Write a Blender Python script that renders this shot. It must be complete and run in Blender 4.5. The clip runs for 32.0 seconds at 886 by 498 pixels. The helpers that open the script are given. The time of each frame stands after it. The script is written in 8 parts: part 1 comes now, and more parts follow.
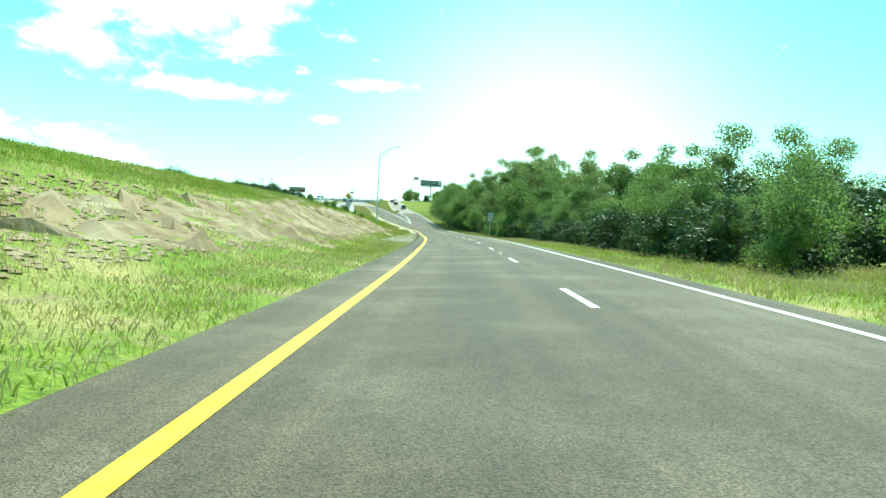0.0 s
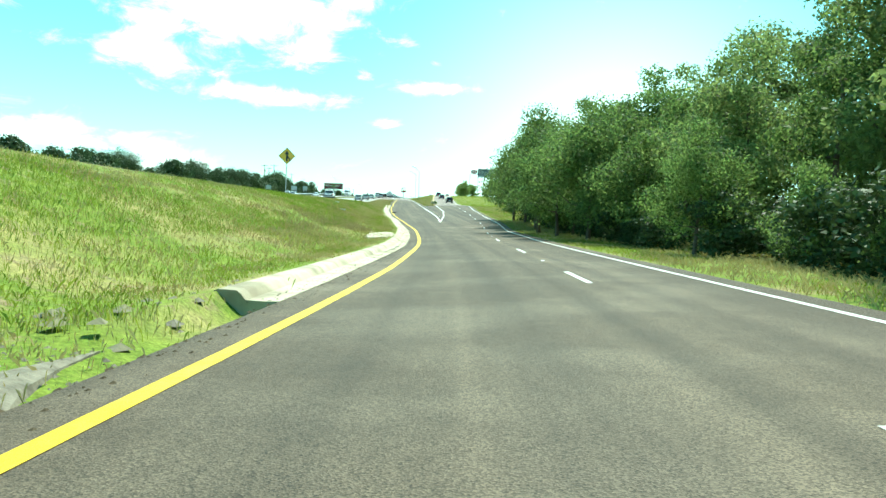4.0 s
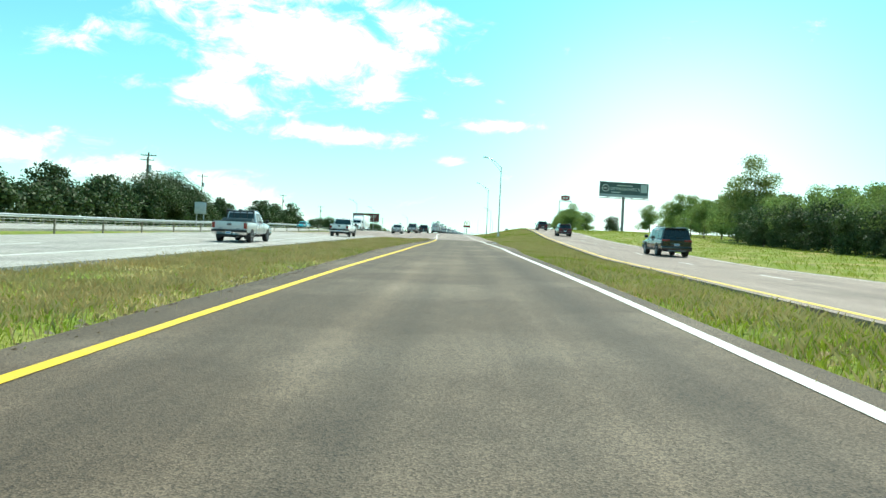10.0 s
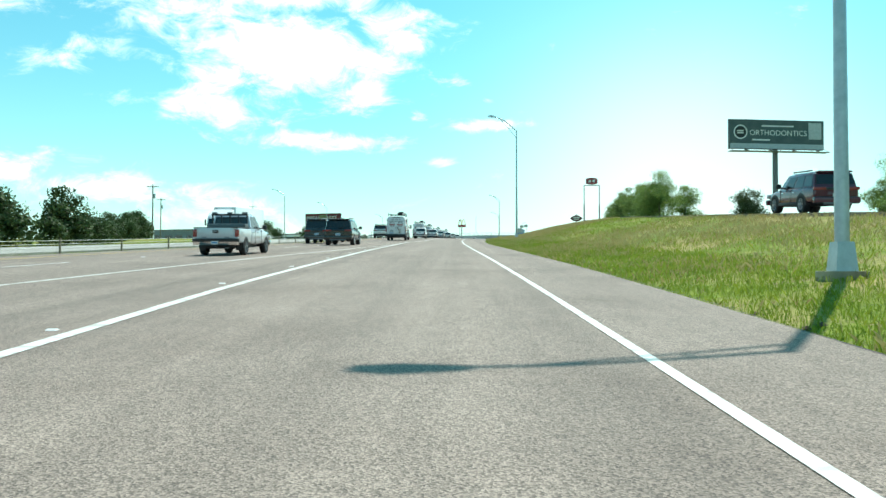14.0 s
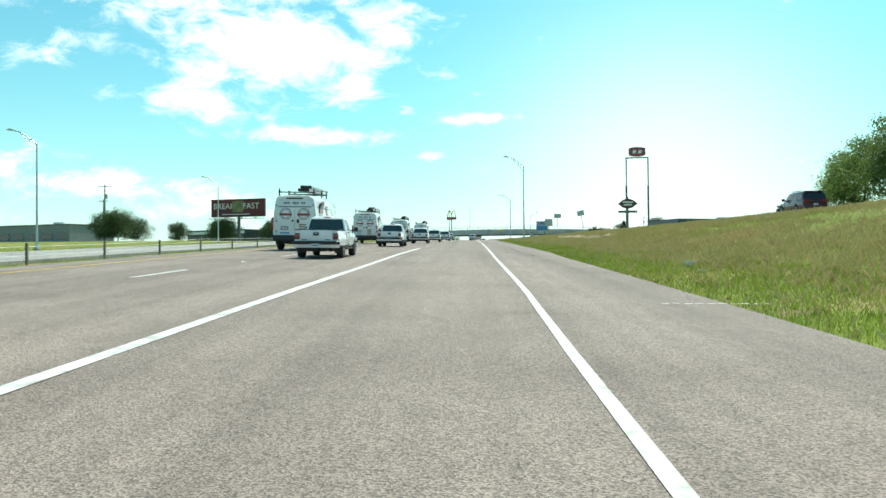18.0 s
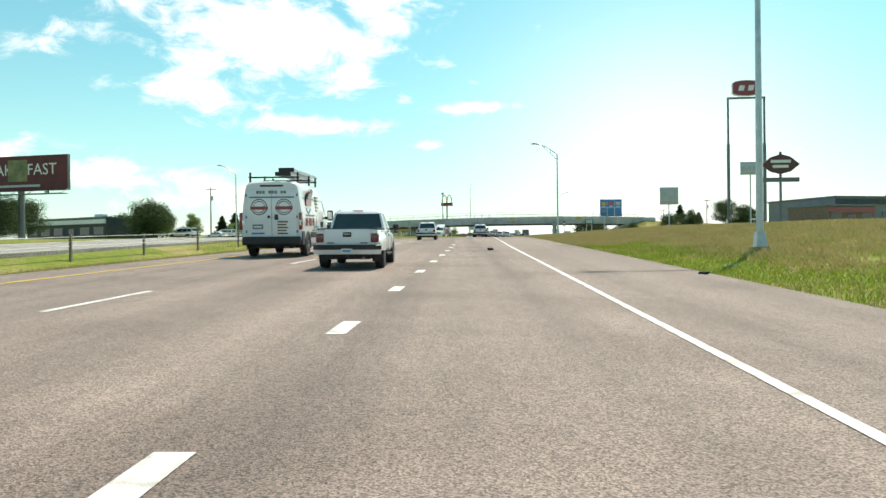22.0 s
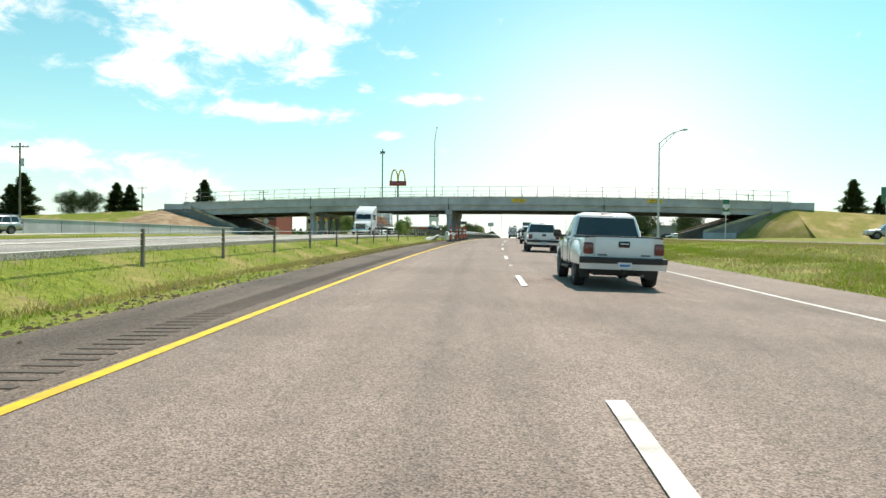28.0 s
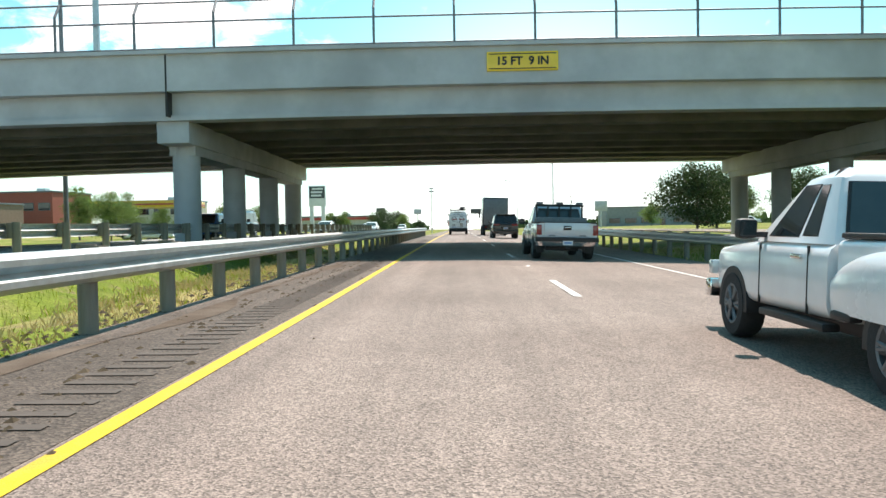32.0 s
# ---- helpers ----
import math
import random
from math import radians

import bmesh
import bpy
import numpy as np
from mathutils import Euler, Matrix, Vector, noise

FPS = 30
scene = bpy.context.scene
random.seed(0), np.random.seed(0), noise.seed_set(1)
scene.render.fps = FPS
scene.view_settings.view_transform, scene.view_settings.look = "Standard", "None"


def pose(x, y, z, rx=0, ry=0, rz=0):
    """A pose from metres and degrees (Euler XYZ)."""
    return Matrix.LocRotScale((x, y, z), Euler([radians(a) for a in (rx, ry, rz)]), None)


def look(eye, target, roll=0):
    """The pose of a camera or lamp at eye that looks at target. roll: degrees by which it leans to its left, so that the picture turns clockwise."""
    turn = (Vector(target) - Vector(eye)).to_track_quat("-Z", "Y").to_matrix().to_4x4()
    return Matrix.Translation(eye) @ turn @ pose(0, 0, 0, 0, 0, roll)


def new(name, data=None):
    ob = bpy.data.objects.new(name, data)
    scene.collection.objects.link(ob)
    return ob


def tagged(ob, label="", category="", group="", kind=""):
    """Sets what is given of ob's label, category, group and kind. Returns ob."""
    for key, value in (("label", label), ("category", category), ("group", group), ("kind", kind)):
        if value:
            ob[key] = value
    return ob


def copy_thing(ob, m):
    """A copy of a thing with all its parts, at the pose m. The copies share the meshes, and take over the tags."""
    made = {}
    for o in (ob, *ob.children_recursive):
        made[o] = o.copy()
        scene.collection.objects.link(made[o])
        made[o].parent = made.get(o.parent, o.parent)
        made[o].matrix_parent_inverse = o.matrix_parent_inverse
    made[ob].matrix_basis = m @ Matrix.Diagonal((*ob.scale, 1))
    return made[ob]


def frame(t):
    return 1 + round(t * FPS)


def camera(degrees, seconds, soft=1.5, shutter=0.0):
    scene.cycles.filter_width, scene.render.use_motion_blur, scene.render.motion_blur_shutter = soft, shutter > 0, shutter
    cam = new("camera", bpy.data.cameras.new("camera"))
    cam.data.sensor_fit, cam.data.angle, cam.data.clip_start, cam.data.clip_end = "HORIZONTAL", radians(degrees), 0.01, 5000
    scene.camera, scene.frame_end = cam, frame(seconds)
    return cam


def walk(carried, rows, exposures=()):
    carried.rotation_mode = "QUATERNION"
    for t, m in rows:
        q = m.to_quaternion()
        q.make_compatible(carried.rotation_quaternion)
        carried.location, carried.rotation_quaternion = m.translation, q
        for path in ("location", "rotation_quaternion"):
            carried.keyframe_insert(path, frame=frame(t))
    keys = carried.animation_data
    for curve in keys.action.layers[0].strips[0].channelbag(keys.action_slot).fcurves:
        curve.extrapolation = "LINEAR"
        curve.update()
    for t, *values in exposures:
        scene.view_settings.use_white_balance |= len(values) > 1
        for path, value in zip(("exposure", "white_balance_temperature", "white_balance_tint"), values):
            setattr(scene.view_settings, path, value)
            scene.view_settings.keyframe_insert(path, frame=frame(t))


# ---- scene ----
cam = camera(60.2, 32.0)
PATH = [
    (0, 0.000, 0.000, 1.050, 88.66, -3.07, -0.19),
    (0.5, 0.307, 13.380, 1.122, 88.62, -3.10, -0.03),
    (1, 0.545, 26.919, 1.207, 88.75, -3.19, 0.43),
    (1.5, 0.685, 40.617, 1.302, 88.70, -3.09, 0.82),
    (2, 0.726, 54.473, 1.382, 88.63, -2.83, 1.25),
    (2.5, 0.645, 68.487, 1.442, 88.52, -2.55, 1.82),
    (3, 0.395, 82.659, 1.469, 88.36, -2.43, 2.61),
    (3.5, -0.069, 96.985, 1.477, 88.37, -2.44, 3.51),
    (4, -0.770, 111.462, 1.516, 88.60, -2.57, 4.44),
    (4.5, -1.725, 126.083, 1.631, 88.96, -2.80, 5.44),
    (5, -2.969, 140.841, 1.817, 89.14, -3.11, 6.60),
    (5.5, -4.483, 155.674, 2.064, 89.41, -3.43, 7.47),
    (6, -6.221, 170.520, 2.404, 89.86, -3.63, 8.29),
    (6.5, -8.157, 185.377, 2.882, 90.45, -3.76, 8.97),
    (7, -10.252, 200.246, 3.521, 91.08, -3.84, 9.48),
    (7.5, -12.460, 215.132, 4.303, 91.53, -3.95, 9.80),
    (8, -14.720, 230.045, 5.174, 91.73, -4.03, 9.85),
    (8.5, -16.958, 244.905, 6.069, 91.74, -4.01, 9.69),
    (9, -19.120, 259.627, 6.932, 91.56, -3.83, 9.42),
    (9.5, -21.201, 274.216, 7.729, 91.29, -3.42, 9.22),
    (10, -23.236, 288.664, 8.464, 91.13, -2.81, 9.23),
    (10.5, -25.262, 302.965, 9.157, 91.02, -2.05, 9.31),
    (11, -27.296, 317.117, 9.822, 90.96, -1.32, 9.45),
    (11.5, -29.329, 331.100, 10.467, 90.92, -0.73, 9.51),
    (12, -31.328, 344.900, 11.089, 90.85, -0.36, 9.38),
    (12.5, -33.263, 358.521, 11.689, 90.81, -0.12, 9.20),
    (13, -35.135, 371.961, 12.270, 90.76, -0.03, 9.06),
    (13.5, -36.956, 385.221, 12.834, 90.72, -0.00, 8.99),
    (14, -38.734, 398.295, 13.444, 91.23, -0.04, 8.91),
    (14.5, -40.485, 411.223, 14.127, 91.42, -0.09, 8.93),
    (15, -42.241, 424.051, 14.789, 91.09, -0.14, 9.07),
    (15.5, -44.019, 436.779, 15.349, 90.56, -0.16, 9.24),
    (16, -45.802, 449.408, 15.853, 90.63, -0.12, 9.24),
    (16.5, -47.545, 461.939, 16.376, 90.76, -0.09, 9.01),
    (17, -49.218, 474.379, 16.916, 90.83, -0.03, 8.72),
    (17.5, -50.809, 486.693, 17.457, 90.83, 0.18, 8.41),
    (18, -52.316, 498.848, 17.983, 90.75, 0.45, 8.13),
    (18.5, -53.744, 510.843, 18.474, 90.56, 0.76, 7.86),
    (19, -55.114, 522.676, 18.922, 90.40, 1.02, 7.75),
    (19.5, -56.446, 534.344, 19.329, 90.23, 1.14, 7.68),
    (20, -57.751, 545.847, 19.703, 90.13, 1.06, 7.67),
    (20.5, -59.041, 557.178, 20.058, 90.09, 0.94, 7.73),
    (21, -60.331, 568.335, 20.402, 90.08, 0.75, 7.87),
    (21.5, -61.616, 579.318, 20.734, 90.02, 0.64, 7.88),
    (22, -62.890, 590.127, 21.049, 89.95, 0.60, 7.98),
    (22.5, -64.165, 600.762, 21.353, 89.97, 0.50, 8.09),
    (23, -65.431, 611.222, 21.661, 90.03, 0.29, 8.13),
    (23.5, -66.695, 621.624, 21.973, 90.04, 0.10, 8.13),
    (24, -67.968, 632.082, 22.284, 90.00, -0.10, 8.16),
    (24.5, -69.241, 642.600, 22.579, 89.86, -0.24, 8.05),
    (25, -70.492, 653.178, 22.857, 89.79, -0.36, 7.85),
    (25.5, -71.716, 663.818, 23.114, 89.61, -0.37, 7.69),
    (26, -72.908, 674.521, 23.313, 89.18, -0.36, 7.43),
    (26.5, -74.057, 685.380, 23.450, 88.91, -0.36, 7.07),
    (27, -75.149, 696.486, 23.571, 89.00, -0.37, 6.58),
    (27.5, -76.147, 707.841, 23.737, 89.33, -0.44, 5.88),
    (28, -76.994, 719.450, 23.939, 89.32, -0.57, 4.88),
    (28.5, -77.650, 731.311, 24.136, 89.23, -0.54, 3.87),
    (29, -78.130, 743.422, 24.323, 89.19, -0.41, 3.08),
    (29.5, -78.459, 755.768, 24.503, 89.13, -0.20, 2.38),
    (30, -78.657, 768.334, 24.677, 89.12, 0.06, 1.83),
    (30.5, -78.732, 781.119, 24.845, 89.04, 0.33, 1.26),
    (31, -78.673, 794.122, 24.998, 88.97, 0.57, 0.64),
    (31.5, -78.477, 807.342, 25.104, 88.61, 0.77, 0.07),
    (32, -78.160, 820.778, 25.157, 88.51, 0.94, -0.36),
]
walk(cam, [(t, pose(*m)) for t, *m in PATH],
     exposures=[(0, 1.12, 6350, -17), (5, 1.08, 6450, -11), (7, 0.82, 6450, -14), (8, 0.78, 6450, -16), (9, 0.78, 6750, 3), (13, 0.62, 6500, 2), (17, 0.5, 6600, 4), (20, 0.45, 7200, 12), (23, 0.46, 7550, 19), (30.5, 0.44, 7300, 20), (32, 0.78, 7150, 22)])

# ---- light ----
SUN_EL, SUN_AZ = radians(60), radians(22)   # azimuth clockwise from +y
world = bpy.data.worlds.new("sky")
scene.world = world
world.use_nodes = True


def build_sky(nt):
    nt.nodes.clear()
    N, Lk = nt.nodes.new, nt.links.new
    out, bg = N("ShaderNodeOutputWorld"), N("ShaderNodeBackground")
    sky = N("ShaderNodeTexSky")
    sky.sky_type, sky.sun_disc = "NISHITA", False
    sky.sun_elevation, sky.sun_rotation = SUN_EL, SUN_AZ
    sky.air_density, sky.dust_density, sky.ozone_density = 1.0, 1.2, 1.0
    tint = N("ShaderNodeMix"); tint.data_type, tint.blend_type = "RGBA", "MULTIPLY"
    tint.inputs[0].default_value = 1.0
    tint.inputs[7].default_value = (0.45, 1.23, 1.12, 1)
    Lk(sky.outputs[0], tint.inputs[6])
    co = N("ShaderNodeTexCoord")
    # the cloud field: azimuth and elevation of the sky, broken up by two noises
    sep = N("ShaderNodeSeparateXYZ"); Lk(co.outputs["Generated"], sep.inputs[0])

    def m(op, a, b=None, c=None):
        n = N("ShaderNodeMath"); n.operation = op
        for i, v in enumerate((a, b, c)):
            if v is None:
                continue
            if isinstance(v, (int, float)):
                n.inputs[i].default_value = v
            else:
                Lk(v, n.inputs[i])
        return n.outputs[0]
    az = m("MULTIPLY", m("ARCTAN2", m("MULTIPLY", sep.outputs[0], -1.0), sep.outputs[1]), 57.2958)
    el = m("MULTIPLY", m("ARCSINE", sep.outputs[2]), 57.2958)
    comb = N("ShaderNodeCombineXYZ")
    Lk(m("MULTIPLY", az, 0.55), comb.inputs[0]); Lk(el, comb.inputs[1])
    n1 = N("ShaderNodeTexNoise"); n1.inputs["Scale"].default_value = 0.5; n1.inputs["Detail"].default_value = 9; n1.inputs["Roughness"].default_value = 0.66; n1.inputs["Distortion"].default_value = 0.5
    n2 = N("ShaderNodeTexNoise"); n2.inputs["Scale"].default_value = 0.16; n2.inputs["Detail"].default_value = 3
    Lk(comb.outputs[0], n1.inputs["Vector"]); Lk(comb.outputs[0], n2.inputs["Vector"])
    field = m("ADD", m("MULTIPLY", m("SUBTRACT", n1.outputs[0], 0.5), 3.4), m("MULTIPLY", m("SUBTRACT", n2.outputs[0], 0.5), 1.0))
    # cloud banks: azimuth, elevation, half-widths, weight
    banks = [(20.5, 15.2, 7.5, 2.6, 1.1), (25.5, 11.4, 3.6, 1.5, .9), (15.0, 12.6, 2.2, 1.3, .95), (12.5, 17.2, 4.0, 2.0, .8),
             (17.3, 9.1, 4.6, .75, .95), (9.1, 7.7, 1.5, .5, .9), (10.9, 11.0, 1.0, .5, .8), (5.6, 10.4, 3.4, .5, .85),
             (31.2, 11.6, 2.0, .7, .6), (36, 13.5, 5.5, .9, .5), (33, 5.2, 8, 1.0, .75), (25, 3.6, 4.5, 1.2, .8), (43, 6, 8, 2.0, .7),
             (20, 1.5, 10, 1.6, .55), (5.5, 12.2, .9, .4, .55), (42, 17, 6, 1.2, .6), (-40, 20, 9, 3, .6), (75, 20, 14, 5, .8),
             (27, 17.5, 6, 1.6, .8), (31, 14.5, 5, .8, .55), (22, 19.5, 8, 1.6, .9), (8, 13.6, 1.8, .5, .5)]
    total = None
    for a0, e0, wa, we, k in banks:
        dx = m("DIVIDE", m("SUBTRACT", az, a0), wa); dy = m("DIVIDE", m("SUBTRACT", el, e0), we)
        g = m("MULTIPLY", m("EXPONENT", m("MULTIPLY", m("ADD", m("MULTIPLY", dx, dx), m("MULTIPLY", dy, dy)), -0.8)), k)
        total = g if total is None else m("MAXIMUM", total, g)
    cloud = N("ShaderNodeMapRange"); cloud.interpolation_type = "SMOOTHSTEP"
    Lk(m("ADD", m("MULTIPLY", total, 1.62), m("MULTIPLY", field, 1.0)), cloud.inputs[0])
    cloud.inputs[1].default_value, cloud.inputs[2].default_value = 0.42, 1.75
    # haze that whitens towards the horizon and towards the sun's side
    hz = m("EXPONENT", m("MULTIPLY", m("MAXIMUM", el, 0.0), -0.17))
    da = m("DIVIDE", m("ADD", az, 8.0), 11.5); de = m("DIVIDE", m("SUBTRACT", el, 7.5), 9.5)
    glow = m("EXPONENT", m("MULTIPLY", m("ADD", m("MULTIPLY", da, da), m("MULTIPLY", de, de)), -1.0))
    veil = m("MINIMUM", m("ADD", m("MULTIPLY", hz, 0.75), m("MULTIPLY", glow, 0.5)), 1.0)
    mx = N("ShaderNodeMix"); mx.data_type = "RGBA"
    Lk(veil, mx.inputs[0]); Lk(tint.outputs[2], mx.inputs[6]); mx.inputs[7].default_value = (8.5, 9.9, 9.75, 1)
    cl = N("ShaderNodeMix"); cl.data_type = "RGBA"
    Lk(cloud.outputs[0], cl.inputs[0]); Lk(mx.outputs[2], cl.inputs[6]); cl.inputs[7].default_value = (11, 11.3, 11.3, 1)
    Lk(cl.outputs[2], bg.inputs[0])
    bg.inputs[1].default_value = 0.105
    Lk(bg.outputs[0], out.inputs[0])


build_sky(world.node_tree)
sun = new("sun", bpy.data.lights.new("sun", "SUN"))
sun.data.energy, sun.data.angle, sun.data.color = 4.2, radians(0.53), (1.0, 0.955, 0.88)
sun.matrix_basis = look((0, 0, 0), (-math.sin(SUN_AZ) * math.cos(SUN_EL), -math.cos(SUN_AZ) * math.cos(SUN_EL), -math.sin(SUN_EL)))


# ---- materials ----
def surf(name, c1, c2, scale=4.0, rough=0.8, bump=0.2, bscale=40.0, metal=0.0, spec=0.5, c3=None, scale3=0.3, coat=0.0, vary=0.0, low=0.35, high=0.65, stretch=None, transl=0.0):
    """Two mottled colours, a third in large patches, fine relief; vary: lighter or darker from object to object."""
    mt = bpy.data.materials.new(name)
    mt.use_nodes = True
    nt = mt.node_tree
    N, Lk = nt.nodes.new, nt.links.new
    b = nt.nodes["Principled BSDF"]
    co = N("ShaderNodeTexCoord")
    vec = co.outputs["Object"]
    if stretch:
        mp = N("ShaderNodeMapping"); mp.inputs["Scale"].default_value = stretch
        Lk(vec, mp.inputs[0]); vec = mp.outputs[0]
    n = N("ShaderNodeTexNoise"); n.inputs["Scale"].default_value = scale; n.inputs["Detail"].default_value = 5; n.inputs["Roughness"].default_value = 0.62
    Lk(vec, n.inputs["Vector"])
    r = N("ShaderNodeMapRange"); r.inputs[1].default_value, r.inputs[2].default_value = low, high
    Lk(n.outputs[0], r.inputs[0])
    mx = N("ShaderNodeMix"); mx.data_type = "RGBA"
    Lk(r.outputs[0], mx.inputs[0]); mx.inputs[6].default_value = (*c1, 1); mx.inputs[7].default_value = (*c2, 1)
    col = mx.outputs[2]
    if c3:
        n3 = N("ShaderNodeTexNoise"); n3.inputs["Scale"].default_value = scale3; n3.inputs["Detail"].default_value = 4
        Lk(vec, n3.inputs["Vector"])
        r3 = N("ShaderNodeMapRange"); r3.inputs[1].default_value, r3.inputs[2].default_value = 0.48, 0.66
        Lk(n3.outputs[0], r3.inputs[0])
        m3 = N("ShaderNodeMix"); m3.data_type = "RGBA"
        Lk(r3.outputs[0], m3.inputs[0]); Lk(col, m3.inputs[6]); m3.inputs[7].default_value = (*c3, 1)
        col = m3.outputs[2]
    if vary:
        oi = N("ShaderNodeObjectInfo"); hv = N("ShaderNodeHueSaturation")
        mr = N("ShaderNodeMapRange"); mr.inputs[3].default_value, mr.inputs[4].default_value = 1 - vary, 1 + vary
        Lk(oi.outputs["Random"], mr.inputs[0]); Lk(mr.outputs[0], hv.inputs["Value"]); Lk(col, hv.inputs["Color"])
        col = hv.outputs[0]
    Lk(col, b.inputs["Base Color"])
    b.inputs["Metallic"].default_value = metal
    b.inputs["Specular IOR Level"].default_value = spec
    b.inputs["Coat Weight"].default_value = coat
    if coat:
        b.inputs["Coat Roughness"].default_value = 0.06
    rr = N("ShaderNodeMapRange"); rr.inputs[3].default_value, rr.inputs[4].default_value = max(0.02, rough - 0.08), min(1, rough + 0.08)
    Lk(n.outputs[0], rr.inputs[0]); Lk(rr.outputs[0], b.inputs["Roughness"])
    if bump:
        nb = N("ShaderNodeTexNoise"); nb.inputs["Scale"].default_value = bscale; nb.inputs["Detail"].default_value = 3
        Lk(vec, nb.inputs["Vector"])
        bp = N("ShaderNodeBump"); bp.inputs["Strength"].default_value = bump; bp.inputs["Distance"].default_value = 0.02
        Lk(nb.outputs[0], bp.inputs["Height"]); Lk(bp.outputs[0], b.inputs["Normal"])
    if transl:
        tr = N("ShaderNodeBsdfTranslucent"); ms = N("ShaderNodeMixShader"); ms.inputs[0].default_value = transl
        Lk(col, tr.inputs[0]); Lk(b.outputs[0], ms.inputs[1]); Lk(tr.outputs[0], ms.inputs[2])
        Lk(ms.outputs[0], nt.nodes["Material Output"].inputs[0])
    return mt


def asphalt(name, c1, c2, c3, grit, streak=.35):
    """Worn asphalt: stone grit, patches, darker and paler streaks along the lanes (UV: metres across and along)."""
    mt = surf(name, c1, c2, scale=1.4, rough=0.8, bump=0.0, c3=c3, scale3=0.35, low=0.3, high=0.7, spec=0.3)
    nt = mt.node_tree
    N, Lk = nt.nodes.new, nt.links.new
    b = nt.nodes["Principled BSDF"]
    col = b.inputs["Base Color"].links[0].from_socket
    co, uv = N("ShaderNodeTexCoord"), N("ShaderNodeUVMap")
    uv.uv_map = "lane"
    v = N("ShaderNodeTexVoronoi"); v.inputs["Scale"].default_value = grit
    Lk(co.outputs["Object"], v.inputs["Vector"])
    sp = N("ShaderNodeSeparateColor"); Lk(v.outputs["Color"], sp.inputs[0])
    rm = N("ShaderNodeMapRange"); rm.inputs[3].default_value, rm.inputs[4].default_value = 0.4, 1.65
    Lk(sp.outputs[0], rm.inputs[0])
    value = rm.outputs[0]
    for sc, st, det, k in (((1.5, .012, 1), 1.0, 3, streak), ((.55, .03, 1), 1.0, 4, streak * .8), ((3, 1, 3), 2.0, 5, .07)):
        mp = N("ShaderNodeMapping"); mp.inputs["Scale"].default_value = sc
        Lk(uv.outputs[0], mp.inputs[0])
        n = N("ShaderNodeTexNoise"); n.inputs["Scale"].default_value = st; n.inputs["Detail"].default_value = det
        Lk(mp.outputs[0], n.inputs["Vector"])
        r = N("ShaderNodeMapRange"); r.inputs[1].default_value, r.inputs[2].default_value, r.inputs[3].default_value, r.inputs[4].default_value = .3, .7, 1 - k, 1 + k
        Lk(n.outputs[0], r.inputs[0])
        mu = N("ShaderNodeMath"); mu.operation = "MULTIPLY"
        Lk(value, mu.inputs[0]); Lk(r.outputs[0], mu.inputs[1])
        value = mu.outputs[0]
    hv = N("ShaderNodeHueSaturation"); Lk(value, hv.inputs["Value"]); Lk(col, hv.inputs["Color"])
    Lk(hv.outputs[0], b.inputs["Base Color"])
    bp = N("ShaderNodeBump"); bp.inputs["Strength"].default_value = 0.45; bp.inputs["Distance"].default_value = 0.008
    Lk(v.outputs["Distance"], bp.inputs["Height"]); Lk(bp.outputs[0], b.inputs["Normal"])
    return mt


def turf(name, greens, straw, soil):
    """Mown verge seen from afar: fine dark and light flecks, green, straw and bare patches at three sizes."""
    mt = surf(name, greens[0], greens[1], 2.6, .95, .9, 14, c3=straw, scale3=.3, spec=.1)
    nt = mt.node_tree
    N, Lk = nt.nodes.new, nt.links.new
    b = nt.nodes["Principled BSDF"]
    col = b.inputs["Base Color"].links[0].from_socket
    co = N("ShaderNodeTexCoord")
    n = N("ShaderNodeTexNoise"); n.inputs["Scale"].default_value = .9; n.inputs["Detail"].default_value = 8; n.inputs["Roughness"].default_value = .75
    Lk(co.outputs["Object"], n.inputs["Vector"])
    r = N("ShaderNodeMapRange"); r.inputs[1].default_value, r.inputs[2].default_value = .55, .64
    Lk(n.outputs[0], r.inputs[0])
    mx = N("ShaderNodeMix"); mx.data_type = "RGBA"
    Lk(r.outputs[0], mx.inputs[0]); Lk(col, mx.inputs[6]); mx.inputs[7].default_value = (*soil, 1)
    f = N("ShaderNodeTexNoise"); f.inputs["Scale"].default_value = 16; f.inputs["Detail"].default_value = 4; f.inputs["Roughness"].default_value = .8
    Lk(co.outputs["Object"], f.inputs["Vector"])
    fr = N("ShaderNodeMapRange"); fr.inputs[1].default_value, fr.inputs[2].default_value, fr.inputs[3].default_value, fr.inputs[4].default_value = .3, .7, .45, 1.6
    Lk(f.outputs[0], fr.inputs[0])
    hv = N("ShaderNodeHueSaturation"); Lk(fr.outputs[0], hv.inputs["Value"]); Lk(mx.outputs[2], hv.inputs["Color"])
    Lk(hv.outputs[0], b.inputs["Base Color"])
    return mt


